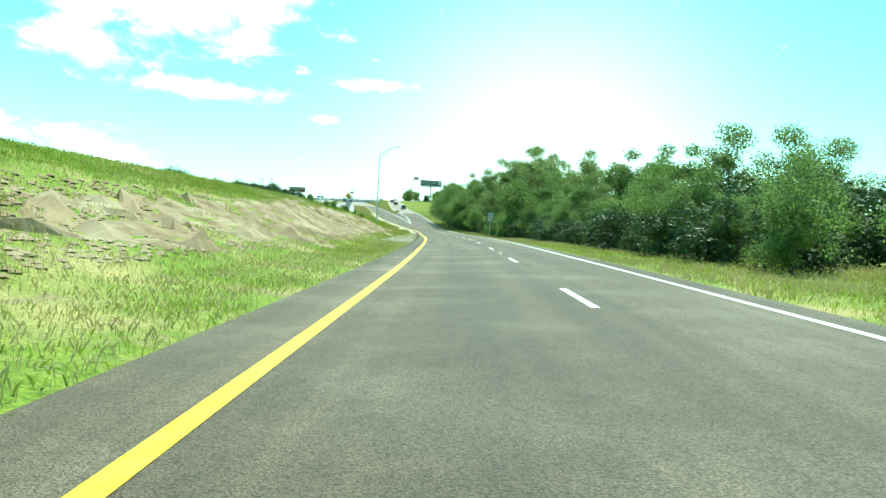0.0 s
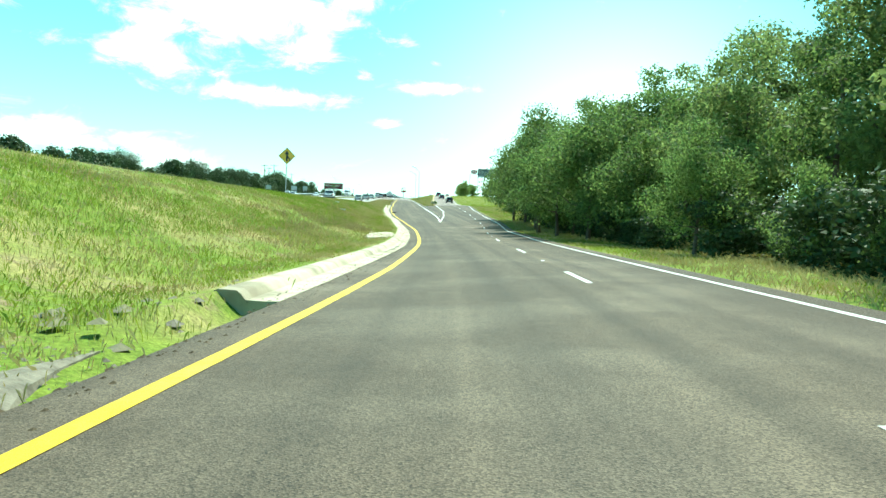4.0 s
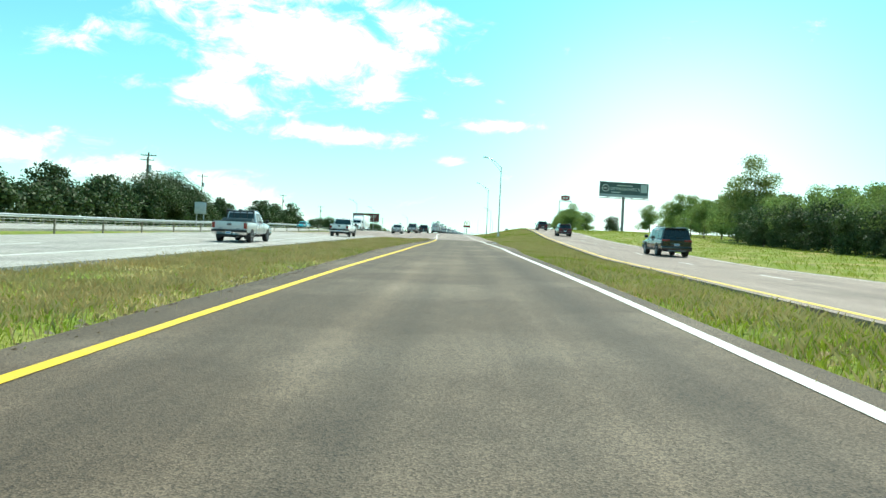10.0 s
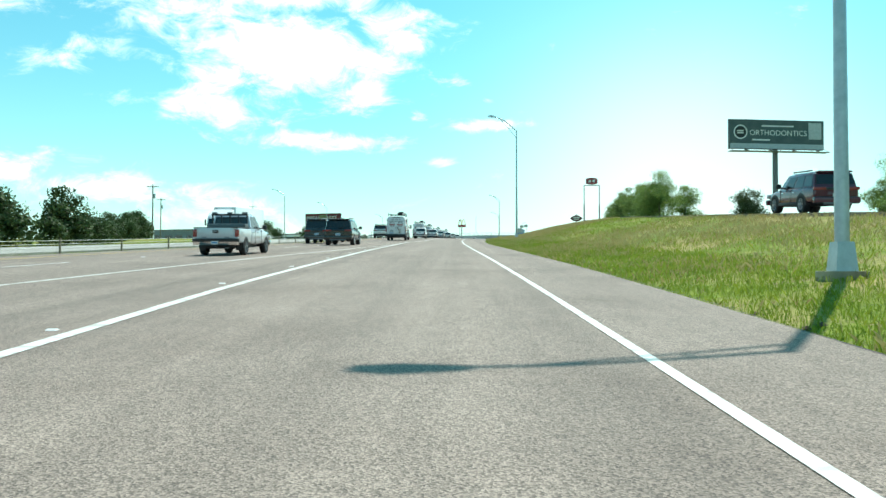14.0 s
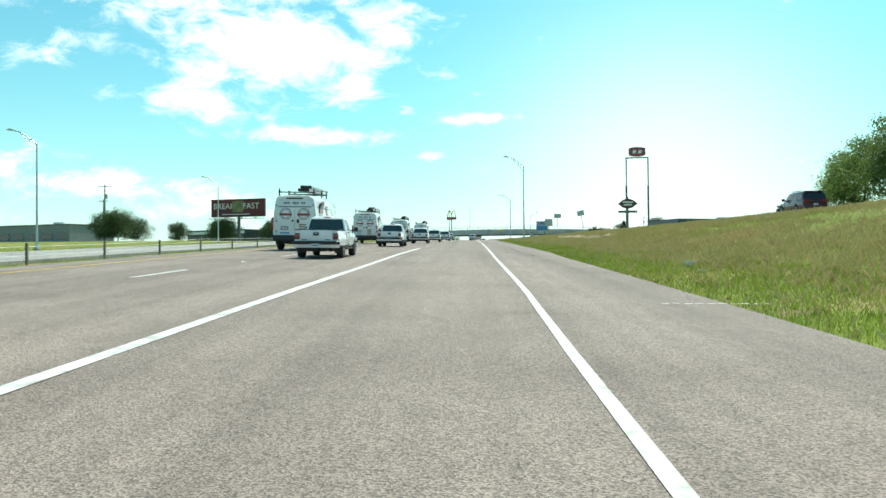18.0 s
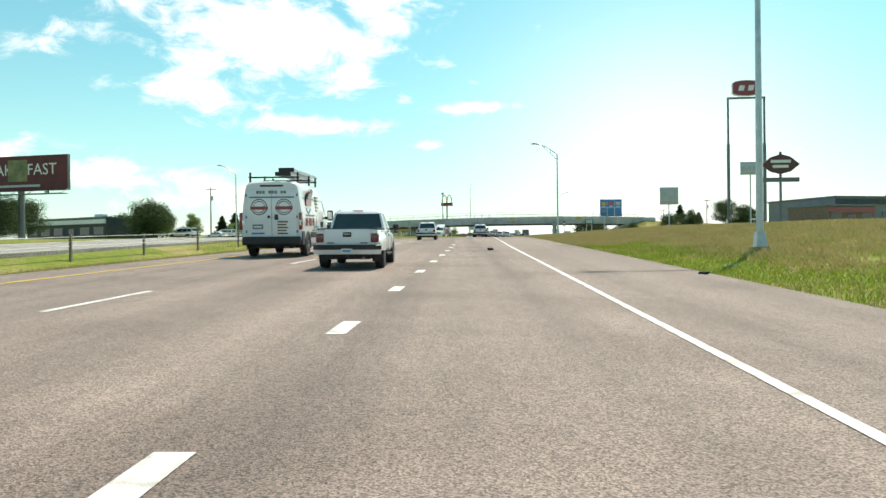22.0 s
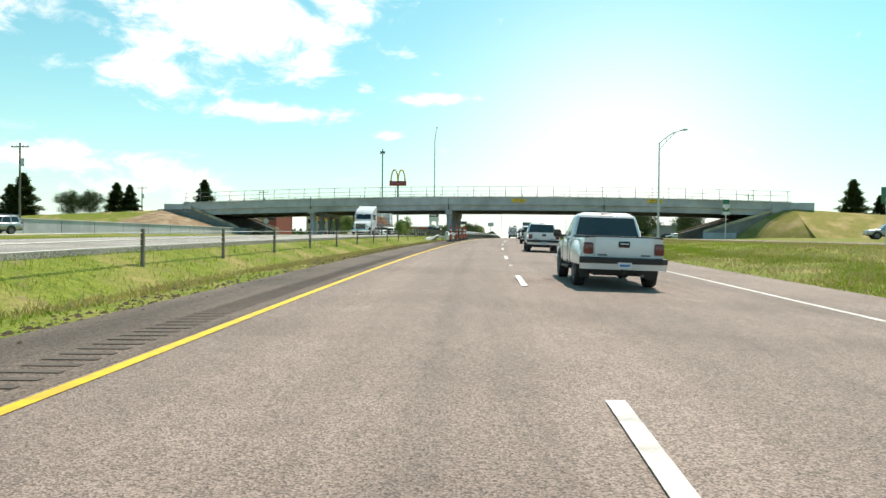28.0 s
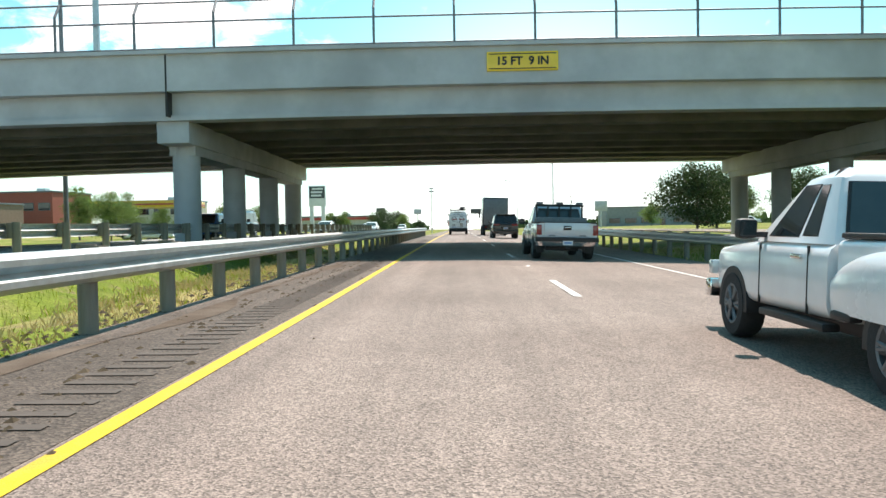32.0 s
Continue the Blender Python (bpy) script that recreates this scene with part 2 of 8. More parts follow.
M_ROAD_OLD = asphalt("asphalt_pale", (.195, .152, .13), (.235, .187, .161), (.178, .138, .118), 95, .16)
M_ROAD_NEW = asphalt("asphalt_dark", (.064, .046, .03), (.092, .067, .046), (.115, .088, .063), 95, .3)
M_SHOULDER = asphalt("asphalt_dirty", (.105, .08, .064), (.14, .108, .088), (.085, .066, .053), 60, .25)
M_ROAD_FAR = asphalt("concrete_road", (.26, .245, .22), (.32, .305, .28), (.23, .215, .2), 30, .12)
M_WHITE = surf("white_line_paint", (.74, .74, .72), (.56, .55, .52), 9, .6, .3, 90, c3=(.4, .38, .35), scale3=5)
M_YELLOW = surf("yellow_line_paint", (.77, .5, .0), (.66, .42, .005), 6, .6, .3, 90, c3=(.55, .36, .02), scale3=4)
M_GROUND = turf("grassy_soil", ((.105, .15, .021), (.18, .215, .038)), (.29, .24, .1), (.22, .165, .095))
M_GRASS = surf("green_grass", (.19, .25, .024), (.29, .33, .05), 1.2, .75, 0, spec=.2, transl=.55)
M_LUSH = surf("lush_grass", (.16, .23, .026), (.26, .32, .05), 1.2, .75, 0, spec=.2, transl=.55)
M_BANK = turf("dry_bank_turf", ((.17, .17, .04), (.25, .22, .07)), (.36, .28, .13), (.26, .19, .11))
M_STRAW = surf("straw_grass", (.4, .3, .125), (.55, .43, .21), 1.2, .85, 0, spec=.15, transl=.3)
M_WEED = surf("brown_weeds", (.27, .2, .1), (.38, .3, .16), 1.5, .9, 0, spec=.12, transl=.35)
M_DRY = surf("dry_grass", (.38, .3, .115), (.5, .42, .2), 1.2, .85, 0, spec=.15, transl=.3)
M_DIRT = surf("bare_pale_soil", (.2, .135, .082), (.32, .235, .15), 0.9, .95, .9, 5, spec=.12, c3=(.36, .28, .19), scale3=.5)
M_SILT = surf("brown_road_dirt", (.085, .062, .047), (.125, .095, .073), 2.2, .95, .5, 25, spec=.1, c3=(.15, .118, .094), scale3=1.2)
M_SOIL = surf("dark_dirt", (.06, .045, .03), (.12, .09, .06), 3, .95, .6, 12, spec=.1)
M_CONC = surf("pale_concrete", (.4, .345, .24), (.51, .455, .335), 2.2, .85, .35, 30, c3=(.24, .195, .13), scale3=.8)
M_GRAVEL = surf("pale_gravel", (.115, .096, .07), (.25, .215, .165), 5, .95, .9, 14, c3=(.2, .18, .1), scale3=.7)
M_STAIN = surf("tyre_rubber_stain", (.05, .045, .04), (.075, .066, .06), 5, .85, 0)
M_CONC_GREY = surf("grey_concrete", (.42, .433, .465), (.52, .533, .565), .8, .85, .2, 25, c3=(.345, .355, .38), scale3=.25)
# Darker copy of the grey concrete, with the shade under the deck in its colour.
M_CONC_SHADED = surf("shaded_grey_concrete", (.16, .16, .15), (.24, .23, .22), .8, .9, .2, 25)
M_GALV = surf("galvanised_steel", (.42, .44, .45), (.54, .56, .57), 5, .42, .05, 30, metal=.85)
M_STEELDK = surf("dull_steel", (.14, .15, .16), (.2, .21, .22), 6, .55, .05, 30, metal=.6)
M_WOOD = surf("weathered_timber", (.16, .13, .1), (.26, .22, .18), 6, .9, .4, 30, stretch=(1, 1, .15))
M_BARK = surf("bark", (.075, .055, .04), (.13, .1, .075), 5, .95, .7, 18)
M_BLACK = surf("black_plastic", (.012, .012, .013), (.022, .022, .024), 8, .55, .1, 60)
M_TYRE = surf("tyre_rubber", (.014, .014, .015), (.026, .026, .027), 12, .85, .2, 60)
M_RIM = surf("alloy_rim", (.3, .3, .31), (.4, .4, .41), 6, .38, 0, metal=.7)
M_PLATE = surf("plate_white", (.7, .71, .72), (.62, .63, .65), 6, .5, 0)
M_REDDK = surf("dark_red_lens", (.13, .006, .008), (.18, .01, .012), 6, .15, 0, coat=.8)
M_RED = surf("red_lens", (.2, .008, .008), (.27, .012, .011), 6, .15, 0, coat=.8)
M_CHROME = surf("chrome", (.6, .61, .62), (.7, .71, .72), 6, .12, 0, metal=1)
M_HEAD = surf("clear_lamp_glass", (.6, .62, .63), (.75, .76, .77), 8, .08, 0, metal=.3, coat=.8)


def leafmat(name, c1, c2, transl=.6):
    mt = surf(name, c1, c2, 2.2, .6, 0, spec=.25, transl=transl, vary=.18)
    nt = mt.node_tree
    g = nt.nodes.new("ShaderNodeNewGeometry")
    b = nt.nodes["Principled BSDF"]
    col = b.inputs["Base Color"].links[0].from_socket
    hv = nt.nodes.new("ShaderNodeHueSaturation")
    mr = nt.nodes.new("ShaderNodeMapRange"); mr.inputs[3].default_value, mr.inputs[4].default_value = .6, 1.45
    nt.links.new(g.outputs["Random Per Island"], mr.inputs[0]); nt.links.new(mr.outputs[0], hv.inputs["Value"])
    nt.links.new(col, hv.inputs["Color"])
    nt.links.new(hv.outputs[0], b.inputs["Base Color"])
    for l in list(nt.links):
        if l.from_socket == col and l.to_node.type == "BSDF_TRANSLUCENT":
            nt.links.new(hv.outputs[0], l.to_socket)
    return mt


# Third leaf colour is darkened to hold backlit crowns and undergrowth shade.
M_LEAF = [leafmat("leaves_green", (.115, .18, .048), (.18, .25, .075)), leafmat("leaves_olive", (.145, .195, .06), (.21, .26, .09)), leafmat("leaves_dark_shaded", (.036, .062, .022), (.062, .098, .034), .25)]
M_GLASS = surf("tinted_vehicle_glass", (.012, .016, .018), (.016, .02, .022), 3, .05, 0, spec=.8)
PAINT = {}


def paint(name, c, rough=.3, metal=0.0):
    if name not in PAINT:
        PAINT[name] = surf("paint_" + name, c, tuple(x * .9 for x in c), 1.5, rough, 0, coat=.6, metal=metal)
    return PAINT[name]


# ---- small mesh tools ----
def obj(name, bm, mats, parent=None, label="", smooth=False):
    me = bpy.data.meshes.new(name)
    bmesh.ops.recalc_face_normals(bm, faces=bm.faces)
    bm.to_mesh(me)
    bm.free()
    for mt in (mats if isinstance(mats, (list, tuple)) else [mats]):
        me.materials.append(mt)
    me.polygons.foreach_set("use_smooth", [True] * len(me.polygons))
    me.set_sharp_from_angle(angle=radians(38))
    ob = new(name, me)
    ob.parent = parent
    if label:
        ob["label"] = label
    return ob


def part(name, bm, mat, parent, label="", smooth=False):
    return obj(name, bm, mat, parent, label, smooth)


def data_obj(name, verts, faces, mats, index=None, parent=None):
    me = bpy.data.meshes.new(name)
    me.from_pydata([tuple(v) for v in verts], [], [tuple(f) for f in faces])
    for mt in (mats if isinstance(mats, (list, tuple)) else [mats]):
        me.materials.append(mt)
    if index is not None:
        me.polygons.foreach_set("material_index", index)
    ob = new(name, me)
    ob.parent = parent
    return ob


def empty(name, m, label, category, group="", kind=""):
    ob = new(name)
    ob.matrix_basis = m
    return tagged(ob, label, category, group, kind)


def box(x0, x1, y0, y1, z0, z1, bevel=0.0, bm=None):
    own = bm is None
    bm = bm or bmesh.new()
    r = bmesh.ops.create_cube(bm, size=1)
    bmesh.ops.scale(bm, vec=(x1 - x0, y1 - y0, z1 - z0), verts=r["verts"])
    bmesh.ops.translate(bm, vec=((x0 + x1) / 2, (y0 + y1) / 2, (z0 + z1) / 2), verts=r["verts"])
    if bevel:
        es = {e for v in r["verts"] for e in v.link_edges}
        bmesh.ops.bevel(bm, geom=list(es), offset=bevel, segments=2, affect="EDGES", profile=.6)
    return bm


def rod(p, q, r0, r1=None, n=8, bm=None):
    bm = bm or bmesh.new()
    p, q = Vector(p), Vector(q)
    d = q - p
    m = Matrix.Translation((p + q) / 2) @ d.to_track_quat("Z", "Y").to_matrix().to_4x4()
    bmesh.ops.create_cone(bm, cap_ends=True, segments=n, radius1=r0, radius2=r0 if r1 is None else r1, depth=d.length, matrix=m)
    return bm


def poly(pts, depth_vec, bm=None):
    """A flat outline pushed along depth_vec."""
    bm = bm or bmesh.new()
    a = [bm.verts.new(p) for p in pts]
    d = Vector(depth_vec)
    b = [bm.verts.new(Vector(p) + d) for p in pts]
    bm.faces.new(a); bm.faces.new(b[::-1])
    n = len(pts)
    for i in range(n):
        bm.faces.new((a[i], b[i], b[(i + 1) % n], a[(i + 1) % n]))
    return bm


def loft(sections, bm=None):
    bm = bm or bmesh.new()
    rings = [[bm.verts.new(p) for p in s] for s in sections]
    n = len(rings[0])
    for a, b in zip(rings, rings[1:]):
        for i in range(n):
            bm.faces.new((a[i], a[(i + 1) % n], b[(i + 1) % n], b[i]))
    bm.faces.new(rings[0][::-1]); bm.faces.new(rings[-1])
    return bm


def text(name, words, size, m, mat, parent=None, extrude=.004, align="CENTER", bold=0.0):
    cu = bpy.data.curves.new(name, "FONT")
    cu.body, cu.size, cu.extrude, cu.align_x, cu.align_y, cu.resolution_u = words, size, extrude, align, "CENTER", 3
    cu.offset = bold
    ob = new(name, cu)
    dg = bpy.context.evaluated_depsgraph_get()
    me = bpy.data.meshes.new_from_object(ob.evaluated_get(dg))
    bpy.data.objects.remove(ob)
    bpy.data.curves.remove(cu)
    me.materials.clear()
    me.materials.append(mat)
    t = new(name, me)
    t.parent = parent
    t.matrix_basis = m
    return t


# ---- the road's line: stations along the drive, place, height and bank ----
STA = np.arange(0, 811, 30.0)
AX = np.array([0.0, 0.58, 0.71, 0.18, -1.29, -3.86, -7.39, -11.58, -16.06, -20.4, -24.59, -28.86, -33.12, -37.23, -41.26, -45.41, -49.47, -53.18, -56.61, -60.01, -63.52, -67.12, -70.7, -73.99, -76.67, -78.17, -78.71, -78.53])
AY = np.array([0.0, 29.99, 59.99, 89.99, 119.95, 149.83, 179.62, 209.29, 238.91, 268.54, 298.21, 327.87, 357.54, 387.23, 416.92, 446.6, 476.29, 506.04, 535.82, 565.61, 595.39, 625.16, 654.94, 684.75, 714.63, 744.58, 774.57, 804.57])
AZ = np.array([0.0, 0.18, 0.36, 0.42, 0.52, 0.91, 1.63, 2.93, 4.66, 6.38, 7.88, 9.27, 10.6, 11.87, 13.38, 14.69, 15.95, 17.23, 18.33, 19.27, 20.15, 21.03, 21.85, 22.39, 22.81, 23.29, 23.71, 24.04])
AB = np.array([3.08, 3.1, 2.74, 2.48, 2.73, 3.28, 3.69, 3.9, 3.97, 3.51, 2.29, 0.94, 0.2, 0.03, 0.11, 0.13, -0.05, -0.63, -1.06, -0.81, -0.53, -0.04, 0.33, 0.37, 0.49, 0.36, -0.19, -0.5])
STA = np.concatenate([[-400, -30], STA, [840, 870, 1000, 2700]])
AX = np.concatenate([[-10, -0.8], AX, [-77.75, -76.95, -73.4, -27.0]])
AY = np.concatenate([[-400, -30], AY, [834.56, 864.55, 994.5, 2694.0]])
AZ = np.concatenate([[0.5, -0.1], AZ, [24.25, 24.4, 24.6, 22.0]])
AB = np.concatenate([[2.0, 3.0], AB, [-0.3, 0, 0, 0]])


def cubic(s, ys):
    """A smooth curve through the stations."""
    s = np.asarray(s, float)
    d = np.gradient(ys, STA)
    i = np.clip(np.searchsorted(STA, s) - 1, 0, len(STA) - 2)
    h = STA[i + 1] - STA[i]
    t = (s - STA[i]) / h
    return ((2 * t**3 - 3 * t**2 + 1) * ys[i] + (t**3 - 2 * t**2 + t) * h * d[i] + (3 * t**2 - 2 * t**3) * ys[i + 1] + (t**3 - t**2) * h * d[i + 1])


GRID = np.arange(-400, 2700.5, 1.0)
GX, GY, GZ, GB = (cubic(GRID, a) for a in (AX, AY, AZ, AB))
GYAW = np.arctan2(-np.gradient(GX), np.gradient(GY))
GL = [a.tolist() for a in (GX, GY, GZ, GYAW, GB)]


def axis(s):
    """Place, height, direction and bank at a station or at many."""
    if isinstance(s, np.ndarray):
        return tuple(np.interp(s, GRID, a) for a in (GX, GY, GZ, GYAW, GB))
    f = min(max(s + 400.0, 0.0), 3099.999)
    i = int(f)
    t = f - i
    return tuple(a[i] + (a[i + 1] - a[i]) * t for a in GL)


SIDE = radians(5)   # far off the road all cross-lines run parallel


def place(s, u):
    """World x, y of a station and a distance to the right of the drive's line."""
    x, y, z, yaw, b = axis(s)
    if isinstance(s, np.ndarray):
        c = np.clip(u, -60, 60)
        return x + c * np.cos(yaw) + (u - c) * math.cos(SIDE), y + c * np.sin(yaw) + (u - c) * math.sin(SIDE)
    c = min(max(u, -60.0), 60.0)
    return x + c * math.cos(yaw) + (u - c) * math.cos(SIDE), y + c * math.sin(yaw) + (u - c) * math.sin(SIDE)


def line(*pairs):
    a, b = (list(map(float, v)) for v in zip(*pairs))

    def f(s):
        if isinstance(s, np.ndarray):
            return np.interp(s, a, b)
        if s <= a[0]:
            return b[0]
        if s >= a[-1]:
            return b[-1]
        i = next(k for k in range(len(a) - 1) if s < a[k + 1])
        return b[i] + (b[i + 1] - b[i]) * (s - a[i]) / (a[i + 1] - a[i])
    return f


CROWN = line((675, 0), (735, .03), (2700, .03))


def plane(s, u):
    """Height of the paved plane; towards the bridge the right lane falls off to the verge."""
    x, y, z, yaw, b = axis(s)
    return z + min(max(u, -9.0), 9.0) * math.tan(radians(b)) - (CROWN(s) * min(max(u - 1.1, 0.0), 8.0) if s > 675 else 0.0)


# painted lines and paved edges, metres right of the drive's line
YELLOW = line((-400, -1.42), (0, -1.42), (20, -1.52), (35, -1.66), (60, -1.86), (90, -2.2), (111, -2.15), (130, -1.45), (146, -1.1), (156, -1.12), (176, -1.24), (184, -1.5), (196, -2.0), (206, -2.38), (215, -2.85), (228, -3.3), (243, -3.5), (255, -3.45), (267, -3.14), (281, -3.16), (297, -3.1), (310, -2.95), (324, -2.58), (335, -2.45), (345, -2.2), (353, -2.1), (360, -2.15), (368, -2.27))
RAMP_W = line((196, 1.9), (205, 2.3), (213, 2.55), (225, 2.58), (240, 2.45), (267, 2.3), (284, 2.34), (304, 2.48), (325, 2.47), (334, 2.58), (345, 2.45), (354, 2.32), (362, 2.36), (380, 2.03), (390, 1.93), (400, 1.62), (420, 1.15), (440, .78), (458, .53), (478, .5), (487, .58), (508, .9), (516, 1.1), (532, 1.22), (540, 1.34), (556, 1.53), (579, 1.83), (600, 2.1), (622, 2.44), (632, 2.6), (645, 2.92), (666, 3.38), (675, 3.62), (689, 4.12), (712, 4.8), (734, 5.3), (745, 5.4), (758, 5.12), (783, 4.7), (830, 4.7), (2700, 5.4))
ENTRY_W = line((368, -2.31), (380, -2.57), (388, -2.96), (402, -3.42), (414, -3.9), (440, -4.28), (461, -4.36), (471, -4.22), (485, -3.49), (490, -3.36), (509, -2.9), (524, -2.68), (534, -2.68), (548, -2.52), (558, -2.25), (579, -1.83), (588, -1.63), (603, -1.18), (622, -.56), (645, 0.0))
HW_R = line((-400, -18), (100, -16.5), (195, -14.5), (260, -12.6), (310, -11.4), (352, -10.6), (373, -10.2), (394, -9.3), (414, -8.0), (440, -5.7), (456, -4.35), (471, -4.1), (485, -3.6), (531, -2.75))
HW_DASH = line((-400, -21.6), (100, -20.1), (195, -18.1), (260, -16.2), (310, -15.0), (352, -14.2), (394, -12.9), (414, -12.1), (440, -10.3), (470, -8.0), (485, -7.3), (540, -6.5), (592, -5.6), (630, -4.2), (644, -3.6), (654, -2.95), (667, -2.2), (677, -1.45), (700, -.1), (730, .95), (754, 1.2), (789, 1.4), (838, 1.58), (2700, 1.7))
HW_L = line((-400, -25.2), (100, -23.7), (195, -21.7), (260, -19.8), (310, -18.6), (352, -17.8), (394, -16.5), (414, -15.7), (440, -13.9), (470, -11.6), (485, -10.9), (540, -10.1), (588, -9.3), (630, -7.8), (648, -6.6), (657, -6.15), (672, -5.3), (686, -4.4), (705, -3.3), (730, -2.6), (754, -2.3), (785, -1.95), (810, -1.85), (837, -1.75), (2700, -1.9))
PAVE_L = line((-400, -2.5), (0, -2.5), (60, -2.68), (100, -2.9), (130, -2.2), (146, -1.68), (161, -1.68), (176, -1.83), (194, -2.4), (206, -2.68), (217, -3.4), (240, -3.85), (264, -3.6), (300, -3.85), (326, -3.72), (340, -3.3), (352, -2.83), (369, -2.8))
PAVE_R = line((262, 3.0), (268, 3.1), (278, 2.95), (297, 2.76), (325, 2.98), (336, 3.45), (353, 3.32), (362, 3.75), (382, 3.8), (400, 3.5), (440, 2.65), (458, 2.34), (472, 2.65), (486, 3.0), (490, 3.28), (511, 3.7), (534, 3.98), (540, 4.3), (560, 4.4), (582, 4.87), (606, 5.35), (630, 5.75), (651, 6.1), (681, 6.5), (735, 7.5), (760, 7.5), (850, 6.9), (2700, 7.6))
FR_L = line((196, 2.0), (225, 3.6), (262, 5.1), (300, 6.0), (340, 8.0), (370, 9.8), (400, 11.2), (440, 13), (500, 17), (560, 21), (620, 22.5), (700, 24), (760, 22.5), (800, 21), (848, 19), (1000, 20), (2700, 30))
FR_R = line((-400, 4.6), (60, 4.6), (90, 4.9), (150, 5.5), (170, 6.3), (190, 8.1), (220, 9.6), (240, 10.7), (262, 12.4), (300, 13.7), (340, 15.7), (370, 17.5), (400, 18.9), (440, 20.7), (500, 24.7), (560, 28.7), (620, 30.2), (700, 31.7), (760, 30.2), (800, 28.7), (848, 26.7), (1000, 27.7), (2700, 38))
FR_Z = line((196, 0), (262, -.1), (300, -.35), (330, -.25), (370, .4), (420, 1.4), (470, 2.3), (520, 2.45), (580, 1.8), (640, 1.1), (700, .7), (800, .2), (2700, .2))
HW_Z = line((-400, 2.9), (50, 3.05), (85, 3.1), (110, 2.9), (140, 2.65), (165, 2.65), (195, 2.4), (221, 1.8), (265, .45), (300, 0.1), (340, 0), (2700, 0))
OPP_N = lambda s: HW_L(s) - 8.4
OPP_F = lambda s: HW_L(s) - 19.4


OPP_D = line((-400, 0), (300, -.2), (500, -.2), (650, .3), (760, .35), (2700, .3))
HW_K, FR_K = line((260, 0), (330, 1)), line((225, 0), (300, 1))
LEFT_RISE = line((100, 1.5), (300, 1.0), (500, .2), (900, 0))
HUMP = line((262, 0), (400, -.2), (440, -.3), (480, -.3), (510, -.35), (560, -.3), (640, 0))


def opp_z(s):
    return HW_Z(s) + OPP_D(s)


def hw_z(s, u):
    """Height of the highway's surface: it leaves the ramp's plane where it still lies higher or lower."""
    k = HW_K(s)
    flat = axis(s)[2] + HW_Z(s)
    return k * plane(s, u) + (1 - k) * flat


def strip(name, s0, s1, left, right, zf, mat, label, category="road", ds=4.0, nu=4, skirt=.25):
    """A paved strip with sides, from station to station."""
    ss = np.linspace(s0, s1, int(math.ceil((s1 - s0) / ds)) + 1)
    V, F, lane = [], [], []
    w = nu + 3
    rows = [(float(ss[0]), skirt)] + [(s, 0) for s in ss.tolist()] + [(float(ss[-1]), skirt)]
    for s, drop in rows:
        l, r = left(s), right(s)
        us = [l] + [l + (r - l) * i / nu for i in range(nu + 1)] + [r]
        for j, u in enumerate(us):
            x, y = place(s, u)
            V.append((x, y, zf(s, u) - (skirt if j in (0, nu + 2) else drop)))
            lane.append((u, s))
    for i in range(len(rows) - 1):
        for j in range(w - 1):
            F.append((i * w + j, i * w + j + 1, (i + 1) * w + j + 1, (i + 1) * w + j))
    ob = data_obj(name, V, F, mat)
    ob.data.uv_layers.new(name="lane").data.foreach_set("uv", [c for f in F for k in f for c in lane[k]])
    return tagged(ob, label, category, kind="structure")


def stripe_mesh(bits, zf, half=.055, lift=.006):
    """Painted bits (s0, s1, offset function, half-width) as thin raised paint."""
    V, F = [], []
    for s0, s1, uf, hw in bits:
        ss = np.linspace(s0, s1, max(2, int((s1 - s0) / 3) + 1))
        base = len(V)
        for s in ss.tolist():
            u = float(uf(s))
            for e in (-hw, hw):
                x, y = place(s, u + e)
                V.append((x, y, zf(s, u + e) + lift))
        for i in range(len(ss) - 1):
            a = base + 2 * i
            F.append((a, a + 1, a + 3, a + 2))
    return V, F


def fr_z(s, u):
    k = FR_K(s)
    return (1 - k) * plane(s, u) + k * (axis(s)[2] + 9 * math.tan(radians(axis(s)[4])) * .9 * (s < 420) + FR_Z(s))


def op_z(s, u):
    return axis(s)[2] + opp_z(s)


strip("frontage_road", -300, 262, lambda s: PAVE_L(s), FR_R, plane, M_ROAD_NEW, "dark worn asphalt frontage road with pale wheel streaks", nu=8)
strip("frontage_road_beyond", 262, 1400, FR_L, FR_R, fr_z, M_ROAD_OLD, "grey asphalt frontage road climbing over the grassy bank")
strip("entrance_ramp", 262, 369, PAVE_L, PAVE_R, plane, M_ROAD_NEW, "dark new asphalt entrance ramp joining the highway")
strip("highway_approach", -400, 369, lambda s: HW_L(s) - 1.5, lambda s: HW_R(s) + 2.4, hw_z, M_ROAD_FAR, "pale concrete highway on the embankment above the ramp")
strip("highway", 369, 2600, lambda s: HW_L(s) - 1.8, lambda s: PAVE_R(s), plane, M_ROAD_OLD, "grey worn asphalt highway with gritty surface", nu=8)
strip("inner_shoulder", 640, 900, lambda s: HW_L(s) - 1.79, lambda s: HW_L(s) - .1, lambda s, u: plane(s, u) + .004, M_SHOULDER, "dark dirty shoulder strip beside the yellow line", nu=3, skirt=.02)
strip("opposite_carriageway", -400, 2600, OPP_F, OPP_N, op_z, M_ROAD_FAR, "pale concrete opposite carriageway beyond the grass median")


def paint_line(name, bits, zf, mat, label, lift=.006):
    V, F = stripe_mesh(bits, zf, lift=lift)
    return tagged(data_obj(name, V, F, mat), label, "road marking", kind="structure")


def dashes(s0, s1, uf, on=3.05, step=12.19, hw=.06):
    return [(a, a + on, uf, hw) for a in np.arange(s0, s1, step)]


